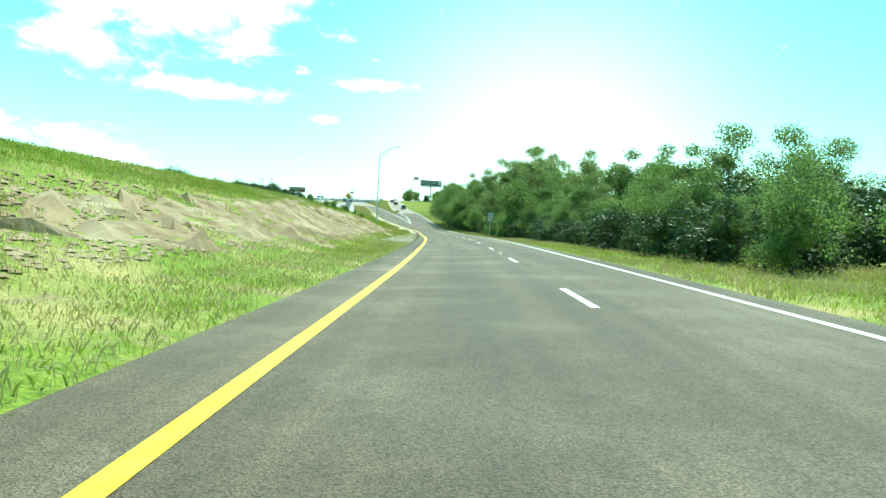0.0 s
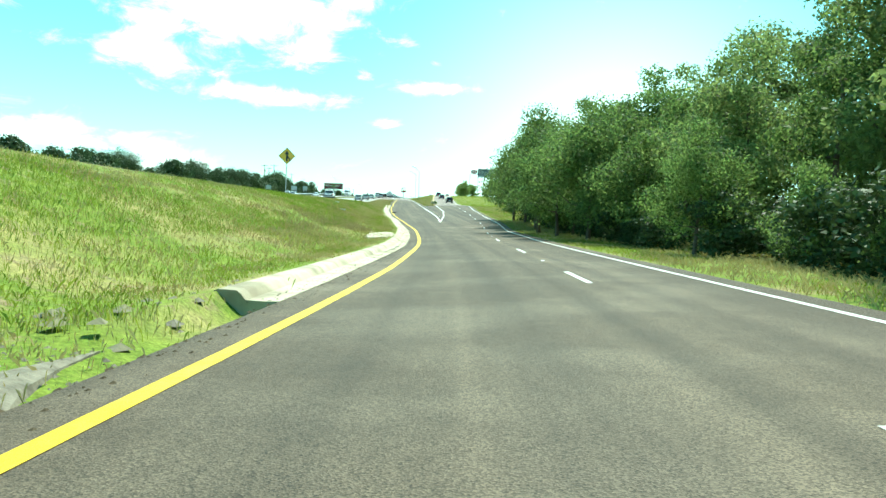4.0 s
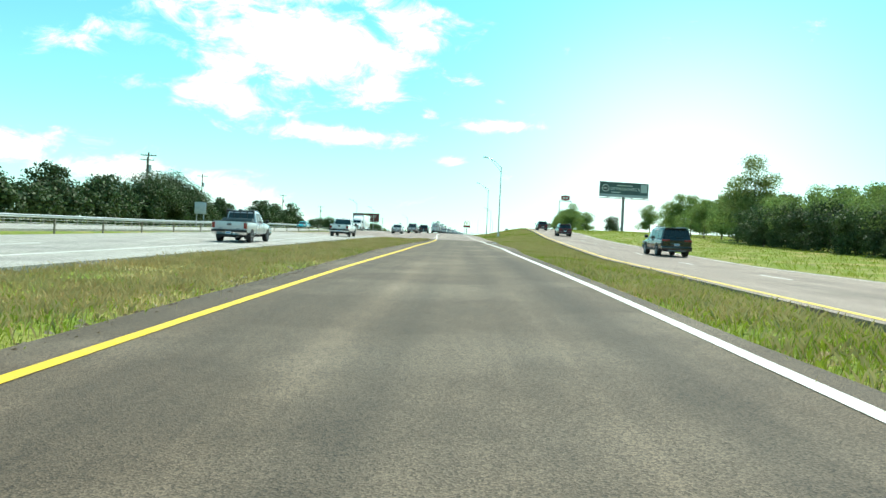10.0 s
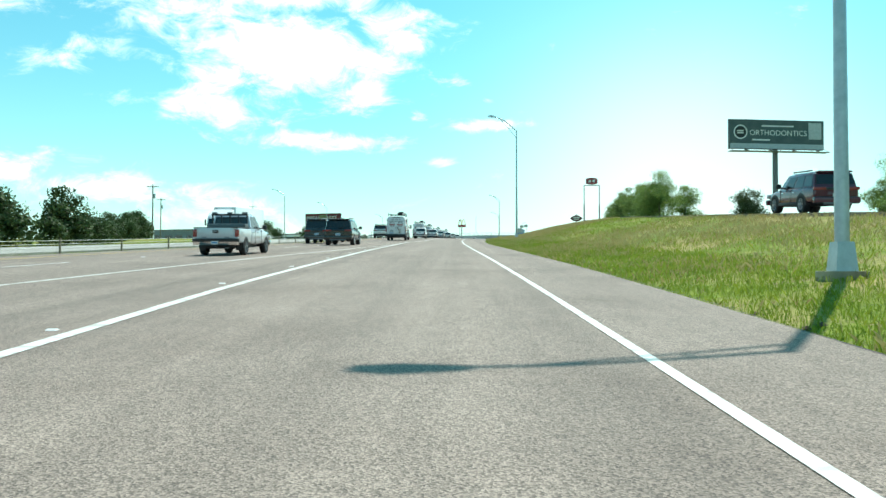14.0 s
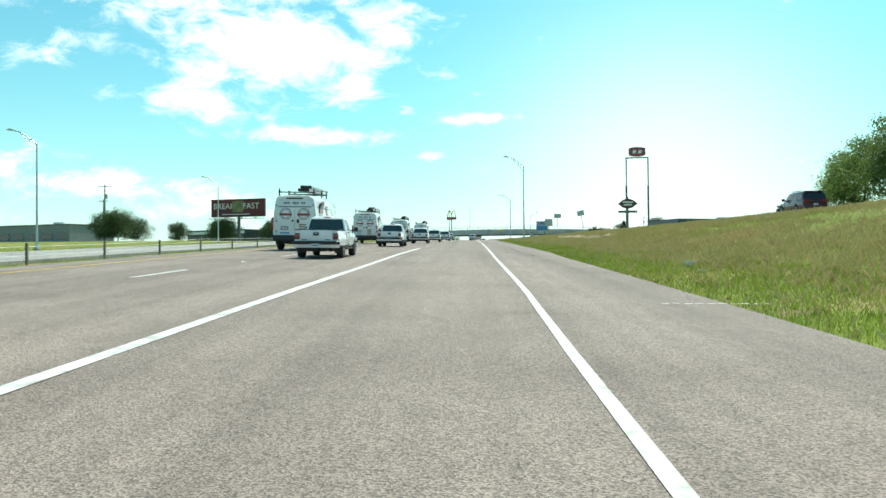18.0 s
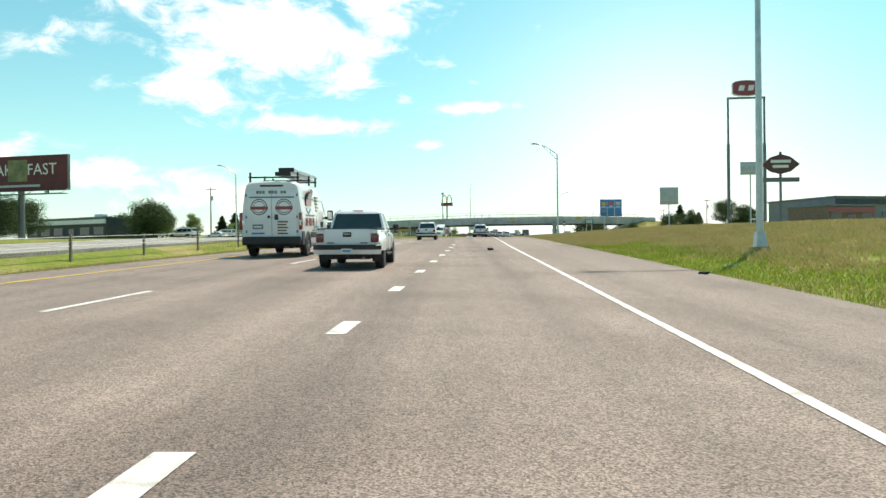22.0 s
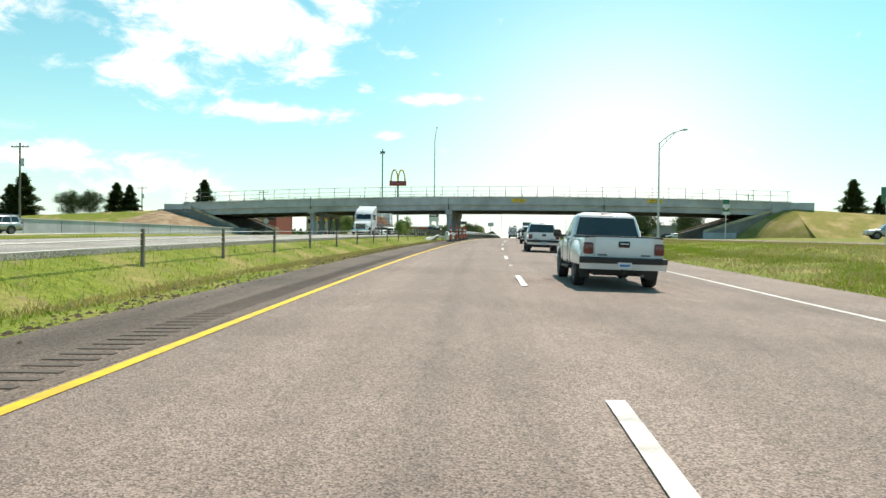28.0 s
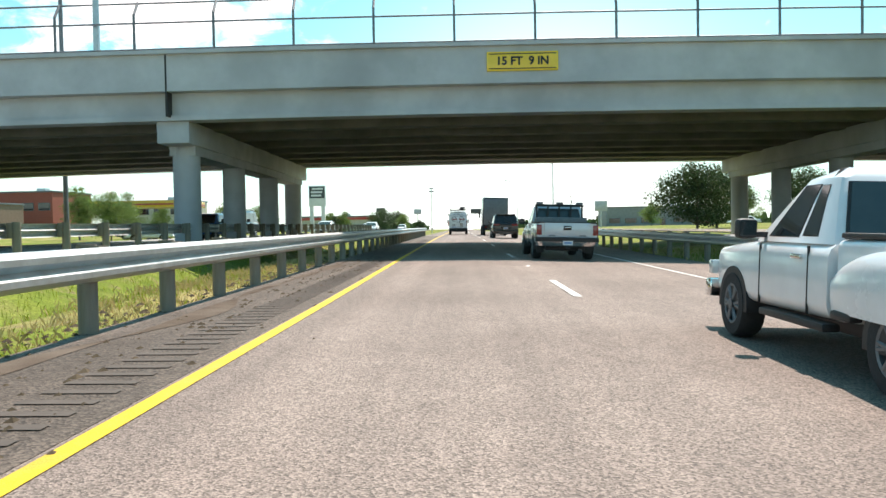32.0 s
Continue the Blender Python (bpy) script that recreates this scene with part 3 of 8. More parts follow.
FR_MID = line((0, 1.85), (40, 1.85), (60, 1.76), (90, 1.75), (130, 2.6), (151, 3.05), (163, 3.6), (181, 5.05), (193, 6.0), (216, 7.3), (233, 8.0), (262, 8.8))
paint_line("yellow_edge_line", [(-60, 368, lambda s: YELLOW(s) + .04, .085)], plane, M_YELLOW, "solid yellow edge line along the ramp")
paint_line("white_edge_line", [(-60, 262, lambda s: FR_R(s) - .55, .06)], plane, M_WHITE, "solid white edge line of the frontage road")
paint_line("gore_line", [(196, 250, RAMP_W, .1), (250, 368, RAMP_W, .075), (196, 266, line((196, 1.9), (216, 3.65), (232, 4.7), (245, 5.0), (266, 5.3)), .085)], plane, M_WHITE, "wide white gore lines parting ramp and frontage road")
paint_line("white_lane_dashes", dashes(-28.4, 262, FR_MID, 3.1, 12.8), plane, M_WHITE, "white lane dashes on the frontage road")
paint_line("white_edge_line_highway", [(368, 1200, RAMP_W, .052)], plane, M_WHITE, "solid white right edge line of the highway")
paint_line("white_merge_line", [(368, 547, ENTRY_W, .085), (369, 457, HW_R, .06)], plane, M_WHITE, "solid white line between merging lane and highway")
paint_line("white_merge_dots", [(a, a + 1.0, ENTRY_W, .1) for a in np.arange(553.3, 640, 4.88)], plane, M_WHITE, "short white dotted lane line")
paint_line("highway_lane_dashes", dashes(371.5, 1300, HW_DASH, 3.05, 12.24), plane, M_WHITE, "white lane dashes on the highway")
paint_line("highway_yellow_line", [(369.2, 1200, HW_L, .06)], plane, M_YELLOW, "solid yellow left edge line of the highway")
paint_line("approach_lines", [(-100, 369, HW_R, .07)] + dashes(-100, 369, HW_DASH), hw_z, M_WHITE, "white lines on the highway above")
paint_line("opposite_lines", [(0, 1200, lambda s: OPP_F(s) + 1.9, .06)] + dashes(0, 1200, lambda s: (OPP_F(s) + OPP_N(s)) / 2), op_z, M_WHITE, "white lines on the opposite carriageway")
paint_line("frontage_yellow_line", [(268, 1200, lambda s: FR_L(s) + .35, .08)], fr_z, M_YELLOW, "yellow edge line of the far frontage road")
paint_line("frontage_white_line", [(262.2, 1200, lambda s: FR_R(s) - .4, .06)] + dashes(266, 1000, lambda s: (FR_R(s) + FR_L(s)) / 2), fr_z, M_WHITE, "white lines of the far frontage road")


# ---- ground: one sheet from edge to edge ----
def ground_profile(s):
    """Break points (u, z) across the land at a station, from far left to far right."""
    z0 = float(axis(s)[2])
    hl, e = float(HW_L(s)) - 1.8, float(HW_R(s)) + 2.4
    on, of = float(OPP_N(s)), float(OPP_F(s))
    zo = z0 + float(opp_z(s))
    rise = LEFT_RISE(s)
    pts = [(-1900, zo + 6), (-700, zo + 1), (-200, zo + rise), (of - 30, zo + rise * .5), (of - 9, zo - .5), (of - 1.2, zo - .08), (of + .2, zo - .18), (on - .2, zo - .18), (on + 1.2, zo - .1)]
    zh = float(hw_z(s, hl))
    pts += [((hl + on) / 2, min(zh, zo) - .45), (hl - .8, zh - .08), (hl + .25, zh - .2)]
    if s < 368.5:
        pl, pr = float(PAVE_L(s)), float(PAVE_R(s)) if s > 262 else float(FR_R(s))
        ze, zp = float(hw_z(s, e)), float(plane(s, pl))
        pts += [(e - .25, ze - .2), (e + .6, ze - .08)]
        w = pl - 1.0 - (e + .6)
        pts += [(e + .6 + w * .3, zp + (ze - zp) * .74 - .12), (e + .6 + w * .6, zp + (ze - zp) * .34 - .2), (e + .6 + w * .85, zp + (ze - zp) * .06 - .14)]
        curb = .12 if 118 < s < 270 else -.03
        pts += [(pl - .85, zp + curb), (pl - .5, zp + min(curb, 0) - .2 * (curb > 0)), (pl + .2, zp - .2), (pr - .2, float(plane(s, pr)) - .2)]
    else:
        pr = float(PAVE_R(s))
        pts += [(hl + 1.5 + i, float(plane(s, hl + 1.5 + i)) - .2) for i in (0, .2, .4, .6, .8)]
        pts += [(pr - .5, float(plane(s, pr)) - .2), (pr - .4, float(plane(s, pr)) - .2), (pr - .3, float(plane(s, pr)) - .2), (pr - .2, float(plane(s, pr)) - .2)]
    zr = float(plane(s, pr))
    if s > 262:
        fl, fr = float(FR_L(s)), float(FR_R(s))
        zf = float(fr_z(s, fl))
        g = fl - pr
        hump = HUMP(s)
        pts += [(pr + .7, zr - .06), (pr + g * .35, zr + (zf - zr) * .22 + hump * .3), (pr + g * .7, zr + (zf - zr) * .8 + hump), (fl - .6, zf - .06 + hump * .3), (fl + .25, zf - .2), (fr - .25, zf - .2), (fr + .8, zf - .06)]
        edge = fr + .8
    else:
        zf = zr
        pts += [(pr + .5 + .02 * i, zr - .05) for i in range(6)] + [(pr + .8, zr - .06)]
        edge = pr + .8
    pts += [(edge + 4, zf + .0), (edge + 14, zf + .25), (edge + 60, zf + .5), (250, zf + 1), (700, zf + 2), (1900, zf + 6)]
    return pts


def swell(x, y):
    """Gentle unevenness of the land."""
    return .13 * noise.noise((x * .1, y * .1, 0)) + .1 * noise.noise((x * .035, y * .035, 3))


PROFILES = {}


def profile_at(s):
    """Break points of the land to the nearest metre, kept once worked out."""
    k = int(round(s))
    if k not in PROFILES:
        P = ground_profile(float(k))
        us, zs = [p[0] for p in P], [p[1] for p in P]
        for i in range(1, len(us)):
            us[i] = max(us[i], us[i - 1] + .02)
        PROFILES[k] = us, zs
    return PROFILES[k]


def ground_z(s, u, x=None, y=None):
    us, zs = profile_at(s)
    i = min(max(sum(1 for v in us if v <= u) - 1, 0), len(us) - 2)
    w = us[i + 1] - us[i]
    t = min(max((u - us[i]) / w, 0), 1)
    if x is None:
        x, y = place(s, u)
    return zs[i] + (zs[i + 1] - zs[i]) * t + min(1, w / 3) * 4 * t * (1 - t) * swell(x, y)


def build_ground():
    ss = np.concatenate([np.arange(-400, -20, 40), np.arange(-20, 900, 3.0), np.arange(901, 1300, 20), np.arange(1301, 2690, 90)])
    sub = 5
    V, F = [], []
    for s in ss.tolist():
        us = profile_at(s)[0]
        n0 = len(V)
        for i in range(len(us) - 1):
            for j in range(sub):
                u = us[i] + (us[i + 1] - us[i]) * j / sub
                x, y = place(s, u)
                V.append((x, y, ground_z(s, u + 1e-6, x, y)))
        x, y = place(s, us[-1])
        V.append((x, y, ground_z(s, us[-1], x, y)))
        w = len(V) - n0
    for i in range(len(ss) - 1):
        for j in range(w - 1):
            F.append((i * w + j, i * w + j + 1, (i + 1) * w + j + 1, (i + 1) * w + j))
    ob = data_obj("ground", V, F, M_GROUND)
    ob.data.polygons.foreach_set("use_smooth", [True] * len(F))
    return tagged(ob, "rough grassy verges, banks and median round the roads", "ground", kind="structure")


build_ground()


def drape(name, s0, s1, lo, hi, mat, label, category, lift=.03, ds=.7, nu=12, rag=.6, seed=1, rough=.05, zf=None, kind="structure"):
    """A thin ragged sheet lying on the land or the road."""
    ss = np.arange(s0, s1, ds).tolist()
    V, F = [], []
    for k, s in enumerate(ss):
        e = min(1.0, k / 6, (len(ss) - 1 - k) / 6)
        mid = (lo(s) + hi(s)) / 2
        a = mid + (lo(s) - mid) * e + rag * e * noise.noise((s * .35, seed, 0))
        b = mid + (hi(s) - mid) * e + rag * e * noise.noise((s * .3, seed, 7))
        for j in range(nu + 1):
            u = a + (b - a) * j / nu
            x, y = place(s, u)
            edge = 0 if j in (0, nu) else 1
            z = zf(s, u) if zf else ground_z(s, u, x, y)
            V.append((x, y, z + (lift if edge else -.03 if not zf else lift) + edge * rough * noise.noise((x * 1.7, y * 1.7, seed)) + edge * rough * .5 * noise.noise((x * 5, y * 5, seed))))
    w = nu + 1
    for i in range(len(ss) - 1):
        for j in range(nu):
            F.append((i * w + j, i * w + j + 1, (i + 1) * w + j + 1, (i + 1) * w + j))
    ob = data_obj(name, V, F, mat)
    return tagged(ob, label, category, kind=kind)


def at(s, u, h=0.0, turn=0.0, z=None):
    """A pose on the ground at a station, turned from the road's direction."""
    x, y = place(s, u)
    yaw = math.degrees(float(axis(s)[3]))
    return pose(float(x), float(y), (ground_z(s, u) if z is None else z) + h, 0, 0, yaw + turn)


def on_road(s, u, zf, turn=0.0):
    """A pose on a paved surface, following grade and bank."""
    x, y = place(s, u)
    yaw = float(axis(s)[3]) + radians(turn)
    f, r = Vector((-math.sin(yaw), math.cos(yaw), 0)), Vector((math.cos(yaw), math.sin(yaw), 0))
    z0 = float(zf(s, u))
    sg = 1 if abs(turn) < 90 else -1
    f.z = (float(zf(s + 2, u)) - float(zf(s - 2, u))) / 4 * sg
    r.z = (float(zf(s, u + .8)) - float(zf(s, u - .8))) / 1.6 * sg
    f.normalize()
    up = r.cross(f).normalized()
    r = f.cross(up)
    m = Matrix((r, f, up)).transposed().to_4x4()
    m.translation = (float(x), float(y), z0 + .006)
    return m


# ---- overpass ----
BR_S, BR_W = 851.4, 20.0


def poly_cone(tip, rim):
    """Half cone of earth: a fan from the tip down to its rim, with a skirt below."""
    bm = bmesh.new()
    c = bm.verts.new(tip)
    mid = [bm.verts.new([tip[k] + (p[k] - tip[k]) * .5 + (.12 if k == 2 else 0) for k in range(3)]) for p in rim]
    a = [bm.verts.new(p) for p in rim]
    b = [bm.verts.new((p[0], p[1], p[2] - 2.4)) for p in rim]
    for i in range(len(rim) - 1):
        bm.faces.new((c, mid[i], mid[i + 1]))
        bm.faces.new((mid[i], a[i], a[i + 1], mid[i + 1]))
        bm.faces.new((a[i], b[i], b[i + 1], a[i + 1]))
    bmesh.ops.recalc_face_normals(bm, faces=bm.faces)
    return bm


def overpass():
    m = at(BR_S, 0, z=float(plane(BR_S, 0)) - .2)
    T = empty("overpass", m, "grey concrete overpass with round columns and railing above the highway", "bridge", kind="structure")
    x0, x1 = -55.5, 45.0
    und, top, cop = 4.82, 5.95, 7.02
    sag = lambda x: -.0011 * (x - 2) ** 2 * .35

    def beam(y0, y1, za, zb, n=24, f=None):
        bm = bmesh.new()
        f = f or (lambda x: 0)
        sec = []
        for i in range(n + 1):
            x = x0 + (x1 - x0) * i / n
            d = sag(x) + f(x)
            sec.append([(x, y0, za + d), (x, y1, za + d), (x, y1, zb + d), (x, y0, zb + d)])
        return loft(sec, bm)
    part("deck_slab", beam(-.35, BR_W + .35, top - .22, top), M_CONC_GREY, T)
    for k in range(8):
        y = .3 + k * (BR_W - .6) / 7
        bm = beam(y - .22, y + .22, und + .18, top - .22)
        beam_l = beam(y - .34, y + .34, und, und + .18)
        # Inner girders take the shade-coloured copy; the two outer ones stay light.
        part("girder", bm, M_CONC_GREY if k in (0, 7) else M_CONC_SHADED, T)
        part("girder_flange", beam_l, M_CONC_GREY if k in (0, 7) else M_CONC_SHADED, T)
    part("soffit", beam(.3, BR_W - .3, top - .34, top - .222), M_CONC_SHADED, T)
    for y in (-.35, BR_W + .05):
        part("parapet", beam(y, y + .3, top, cop), M_CONC_GREY, T)
    for y in (-.5, BR_W + .2):
        part("coping", beam(y, y + .6, cop - .1, cop + .02), M_CONC_GREY, T)
    # expansion joints over the bents
    for x in (-33, -9.5, 15.9):
        part("expansion_joint", box(x - .03, x + .03, -.36, .1, und + .05, cop - .12), M_BLACK, T)
    # pipe railing on the near and the far parapet
    for y in (-.2, BR_W + .2):
        R_ = part("railing", box(x0, x0 + .01, y, y + .01, cop, cop + .01), M_STEELDK, T)
        xs = np.arange(x0 + .4, x1, 2.62)
        for x in xs:
            x = float(x)
            d = sag(x)
            bm = rod((x, y, cop + d), (x, y, cop + d + 1.25), .045, n=6)
            rod((x, y, cop + d + 1.25), (x, y + (.35 if y < 5 else -.35), cop + d + 1.75), .045, n=6, bm=bm)
            part("railing_post", bm, M_STEELDK, R_)
        for h, dy in ((.12, 0), (.98, 0), (1.72, .33)):
            bm = bmesh.new()
            yy = y + (dy if y < 5 else -dy)
            for a, b in zip(np.linspace(x0, x1, 13), np.linspace(x0, x1, 13)[1:]):
                rod((a, yy, cop + h + sag(a)), (b, yy, cop + h + sag(b)), .032, n=6, bm=bm)
            part("rail", bm, M_STEELDK, R_)
    # bents: cap beam and round columns
    for x in (-33.0, -9.5, 15.9):
        B = part("bent_cap", box(x - .55, x + .55, .15, BR_W - .15, und - .78, und - .005, .06), M_CONC_GREY, T)
        part("cap_haunch", loft([[(x - .45, y, und - 1.1), (x + .45, y, und - 1.1), (x + .45, y, und - .78), (x - .45, y, und - .78)] for y in (1.0, BR_W - 1.0)]), M_CONC_GREY, T)
        for y in (1.4, 7.0, 12.9, 18.5):
            part("column", rod((x, y, -1.4), (x, y, und - .8), .46, n=24), M_CONC_GREY, B, smooth=False)
    # abutments: sloped paving, wing walls
    for sx, toe, head in ((1, 31.5, 42.0), (-1, -45.5, -54.0)):
        zt = 1.45
        sec = [[(toe, y, -1.2), (toe, y, zt), (head, y, und - .15), (head + sx * 6, y, und - .15), (head + sx * 6, y, -1.2)] for y in (-.6, BR_W + .6)]
        # Paving below the deck is coloured for shade too.
        part("slope_paving", loft(sec), M_CONC_SHADED, T)
        part("abutment_wall", box(min(head, head + sx * 1.2), max(head, head + sx * 1.2), -.6, BR_W + .6, und - .6, top + .02), M_CONC_GREY, T)
        for y in (-.62, BR_W + .32):
            part("slope_kerb", loft([[(toe, y, zt - .1), (toe, y + .3, zt - .1), (toe, y + .3, zt + .35), (toe, y, zt + .35)],
                                     [(head, y, und - .1), (head, y + .3, und - .1), (head, y + .3, und + .35), (head, y, und + .35)]]), M_CONC, T)
        part("end_block", box(x1 - .2 if sx > 0 else x0 - 3.4, x1 + 3.4 if sx > 0 else x0 + .2, -.5, 1.2, und - 1.2, cop - .05 + sag(x1 if sx > 0 else x0 - 2), .05), M_CONC_GREY, T)
    # long low retaining wall along the turnaround, its cap, joints and ramped end
    part("retaining_wall", box(-45.9, -45.45, -72, 6.0, -1.8, 1.45), M_CONC_GREY, T)
    part("wall_cap", box(-45.98, -45.37, -72.1, 6.05, 1.45, 1.57, .02), M_CONC_GREY, T)
    for i in range(12):
        part("wall_joint", box(-45.452, -45.44, -69.0 + i * 6.2, -68.95 + i * 6.2, -1.0, 1.44), M_BLACK, T)
    part("ramp_wall", loft([[(-45.9, 6.05, -1.8), (-44.6, 6.05, -1.8), (-45.3, 6.05, 1.5), (-45.9, 6.05, 1.5)], [(-45.6, 19, -1.8), (-43.6, 19, -1.8), (-44.4, 19, -.55), (-45.6, 19, -.55)]]), M_CONC, T, "pale ramped end of the retaining wall")
    part("wall_backfill", loft([[(-45.9, y, -1.8), (-45.9, y, 1.35), (-60, y, 1.5), (-72, y, z), (-72, y, -1.8)] for y, z in ((-72, .4), (-40, .9), (-12, 1.6), (-.7, 1.8))]), M_GROUND, T, "grass behind the retaining wall")
    part("turnaround_wall", box(31.35, 36.4, -1.3, -.66, -1.6, 1.4, .02), M_CONC_GREY, T)
    # embankments carrying the cross road away from the bridge
    for sx in (1, -1):
        xa, xb = (45.2, 190) if sx > 0 else (-58.8, -230)
        sec = []
        for i in range(13):
            t = i / 12
            x = xa + (xb - xa) * t
            h = (top + sag(xa) - .1) * (1 - t) ** 1.8 + .1
            sp = 12 * (1 - t) + 3
            sec.append([(x, -sp, -1.5), (x, -.5, h), (x, BR_W + .5, h), (x, BR_W + sp, -1.5)])
        bank = part("embankment", loft(sec), M_BANK if sx > 0 else M_GROUND, T, "grassy slope beside the bridge end")
    part("grass_cone", loft([[(x, -sp, -1.5), (x, -sp + .2, -1.0), (x, -sp * .45, h * .55), (x, -.72, h), (x, -.66, -1.5)] for x, sp, h in ((35.5, 2.0, .2), (37.6, 5, 1.7), (41.0, 8.5, 4.0), (43.5, 11, 4.9), (45.3, 12, 5.2))]), M_BANK, T, "dry grassy slope before the bridge end")
    part("bank_cone", poly_cone((-59.2, -.62, 4.55), [(-59.2 + 11.5 * math.sin(a) * (1 if a > 0 else .8), -.62 - 11.0 * math.cos(a), 1.42) for a in np.linspace(-1.57, 1.57, 15).tolist()]), M_DIRT, T, "bare tan earth slope")
    # clearance signs
    for x, w in ((2.1, "15 FT  9 IN"), (23.9, "15 FT  6 IN")):
        S = part("clearance_sign", box(x - 1.15, x + 1.15, -.42, -.36, 6.1, 6.72, .01), paint("sign_yellow", (.95, .6, .03), .5), T, "yellow clearance sign")
        bm = box(x - 1.08, x + 1.08, -.428, -.421, 6.16, 6.19)
        box(x - 1.08, x + 1.08, -.428, -.421, 6.63, 6.66, bm=bm)
        part("border", bm, M_BLACK, S)
        text("lettering", w, .36, pose(x, -.43, 6.41, 90, 0, 0), M_BLACK, S, bold=.012)
    return T


overpass()


# ---- street furniture ----
def street_lamp(h=10.5, arm=2.35, base=True):
    T = empty("street_lamp", pose(0, 0, 0), "tall galvanised steel highway lamp with a trussed mast arm", "street lamp", "highway lamps")
    if base:
        part("foundation", rod((0, 0, -.6), (0, 0, .12), .38, n=16), M_CONC, T)
        part("transformer_base", loft([[(-.17, -.17, .12), (.17, -.17, .12), (.17, .17, .12), (-.17, .17, .12)], [(-.13, -.13, .55), (.13, -.13, .55), (.13, .13, .55), (-.13, .13, .55)]]), M_GALV, T)
    part("pole", rod((0, 0, .1), (0, 0, h), .115, .07, n=14), M_GALV, T, smooth=False)
    bm = bmesh.new()
    pts = [(0, 0, h - .05), (-.75, 0, h + .6), (-1.5, 0, h + 1.12), (-arm, 0, h + 1.33)]
    for a, b in zip(pts, pts[1:]):
        rod(a, b, .045, n=8, bm=bm)
    low = [(0, 0, h - .75), (-.75, 0, h + .12), (-1.45, 0, h + .84), (-1.8, 0, h + 1.19)]
    for a, b in zip(low, low[1:]):
        rod(a, b, .03, n=6, bm=bm)
    for a, b in zip(pts[1:3], low[1:3]):
        rod(a, b, .025, n=6, bm=bm)
    A = part("mast_arm", bm, M_GALV, T)
    part("luminaire", loft([[(-arm + .2, -.1, h + 1.35), (-arm + .2, .1, h + 1.35), (-arm + .2, .1, h + 1.32), (-arm + .2, -.1, h + 1.32)],
                            [(-arm - .3, -.17, h + 1.32), (-arm - .3, .17, h + 1.32), (-arm - .3, .17, h + 1.51), (-arm - .3, -.17, h + 1.51)],
                            [(-arm - .65, -.1, h + 1.35), (-arm - .65, .1, h + 1.35), (-arm - .65, .1, h + 1.45), (-arm - .65, -.1, h + 1.45)]]), M_GALV, A)
    return T


lamp = street_lamp()
lamp.matrix_basis = at(120.2, -8.8, turn=180)
for s, u, turn, k in ((413.3, 6.0, 0, 1.07), (481.5, 6.2, 0, 1.08), (618.4, 9.3, 0, 1.05), (683.5, 11.4, 0, .89), (809.6, 17.7, 180, 1), (577, -42, 0, 1), (714.3, -36.2, 0, 1), (940, 14, 0, 1), (1010, 14, 0, 1), (640, -44, 0, 1)):
    copy_thing(lamp, at(s, u, turn=turn)).scale = (1, 1, k)
# lamp that stands on the overpass
bl = copy_thing(lamp, at(851.4, -11.9, 6.0, 105, z=float(plane(848, 0))))
for c in list(bl.children):
    if c.name.startswith("foundation"):
        bpy.data.objects.remove(c)


def two_post_sign(name, w, h, z0, colour, label, category="road sign", posts=2, back=False, rows=0, r=.045, depth=.04):
    T = empty(name, pose(0, 0, 0), label, category)
    bm = bmesh.new()
    part("panel", box(-w / 2, w / 2, -depth / 2, depth / 2, z0, z0 + h, .012), colour, T)
    for i in range(posts):
        x = 0 if posts == 1 else (-w * .3 if i == 0 else w * .3)
        part("post", rod((x, .06, -.5), (x, .06, z0 + h * .9), r, n=8), M_GALV, T)
    if back:
        for z in (z0 + h * .25, z0 + h * .75):
            part("stiffener", box(-w / 2, w / 2, -.06, -.022, z - .04, z + .04), M_GALV, T)
    return T


def bars(T, x0, x1, z0, z1, n, mat, y=-.03, name="lettering_bar"):
    """Plain bars in place of writing that cannot be read."""
    random.seed(int(abs(x0) * 100 + z0 * 10) + n)
    for i in range(n):
        z = z1 - (i + .5) * (z1 - z0) / n
        hh = (z1 - z0) / n * .28
        a = x0 + random.random() * .12 * (x1 - x0)
        b = x1 - random.random() * .2 * (x1 - x0)
        part(name, box(a, b, y - .006, y, z - hh, z + hh), mat, T)


P_YEL, P_GREEN, P_BLUE = paint("warning_yellow", (.75, .44, .01), .45), paint("sign_green", (.01, .16, .08), .45), paint("sign_blue", (.01, .2, .5), .45)
P_BACK = surf("sign_back_aluminium", (.4, .41, .42), (.5, .51, .52), 3, .5, .05, metal=.4)
P_SIGNW = paint("sign_white", (.75, .75, .74), .45)
P_TUBE = paint("tube_orange_red", (.62, .055, .02), .55)
P_ORANGE = paint("sign_orange", (.7, .095, .02), .6)
P_DARKRED = paint("sign_dark_red", (.3, .02, .03), .5)

# merging-traffic diamond
T = empty("merge_warning_sign", at(191, -14.4), "yellow diamond sign with a black merging arrow on a thin post", "warning sign")
part("post", rod((0, .05, -.4), (0, .05, 4.9), .045, n=8), M_GALV, T)
D = part("panel", poly([(0, 0, 3.28), (.87, 0, 4.15), (0, 0, 5.02), (-.87, 0, 4.15)], (0, .02, 0)), P_YEL, T)
for a_, b_ in (((0, 3.34), (.81, 4.15)), ((.81, 4.15), (0, 4.96)), ((0, 4.96), (-.81, 4.15)), ((-.81, 4.15), (0, 3.34))):
    part("border", rod((a_[0], -.006, a_[1]), (b_[0], -.006, b_[1]), .016, n=5), M_BLACK, D)
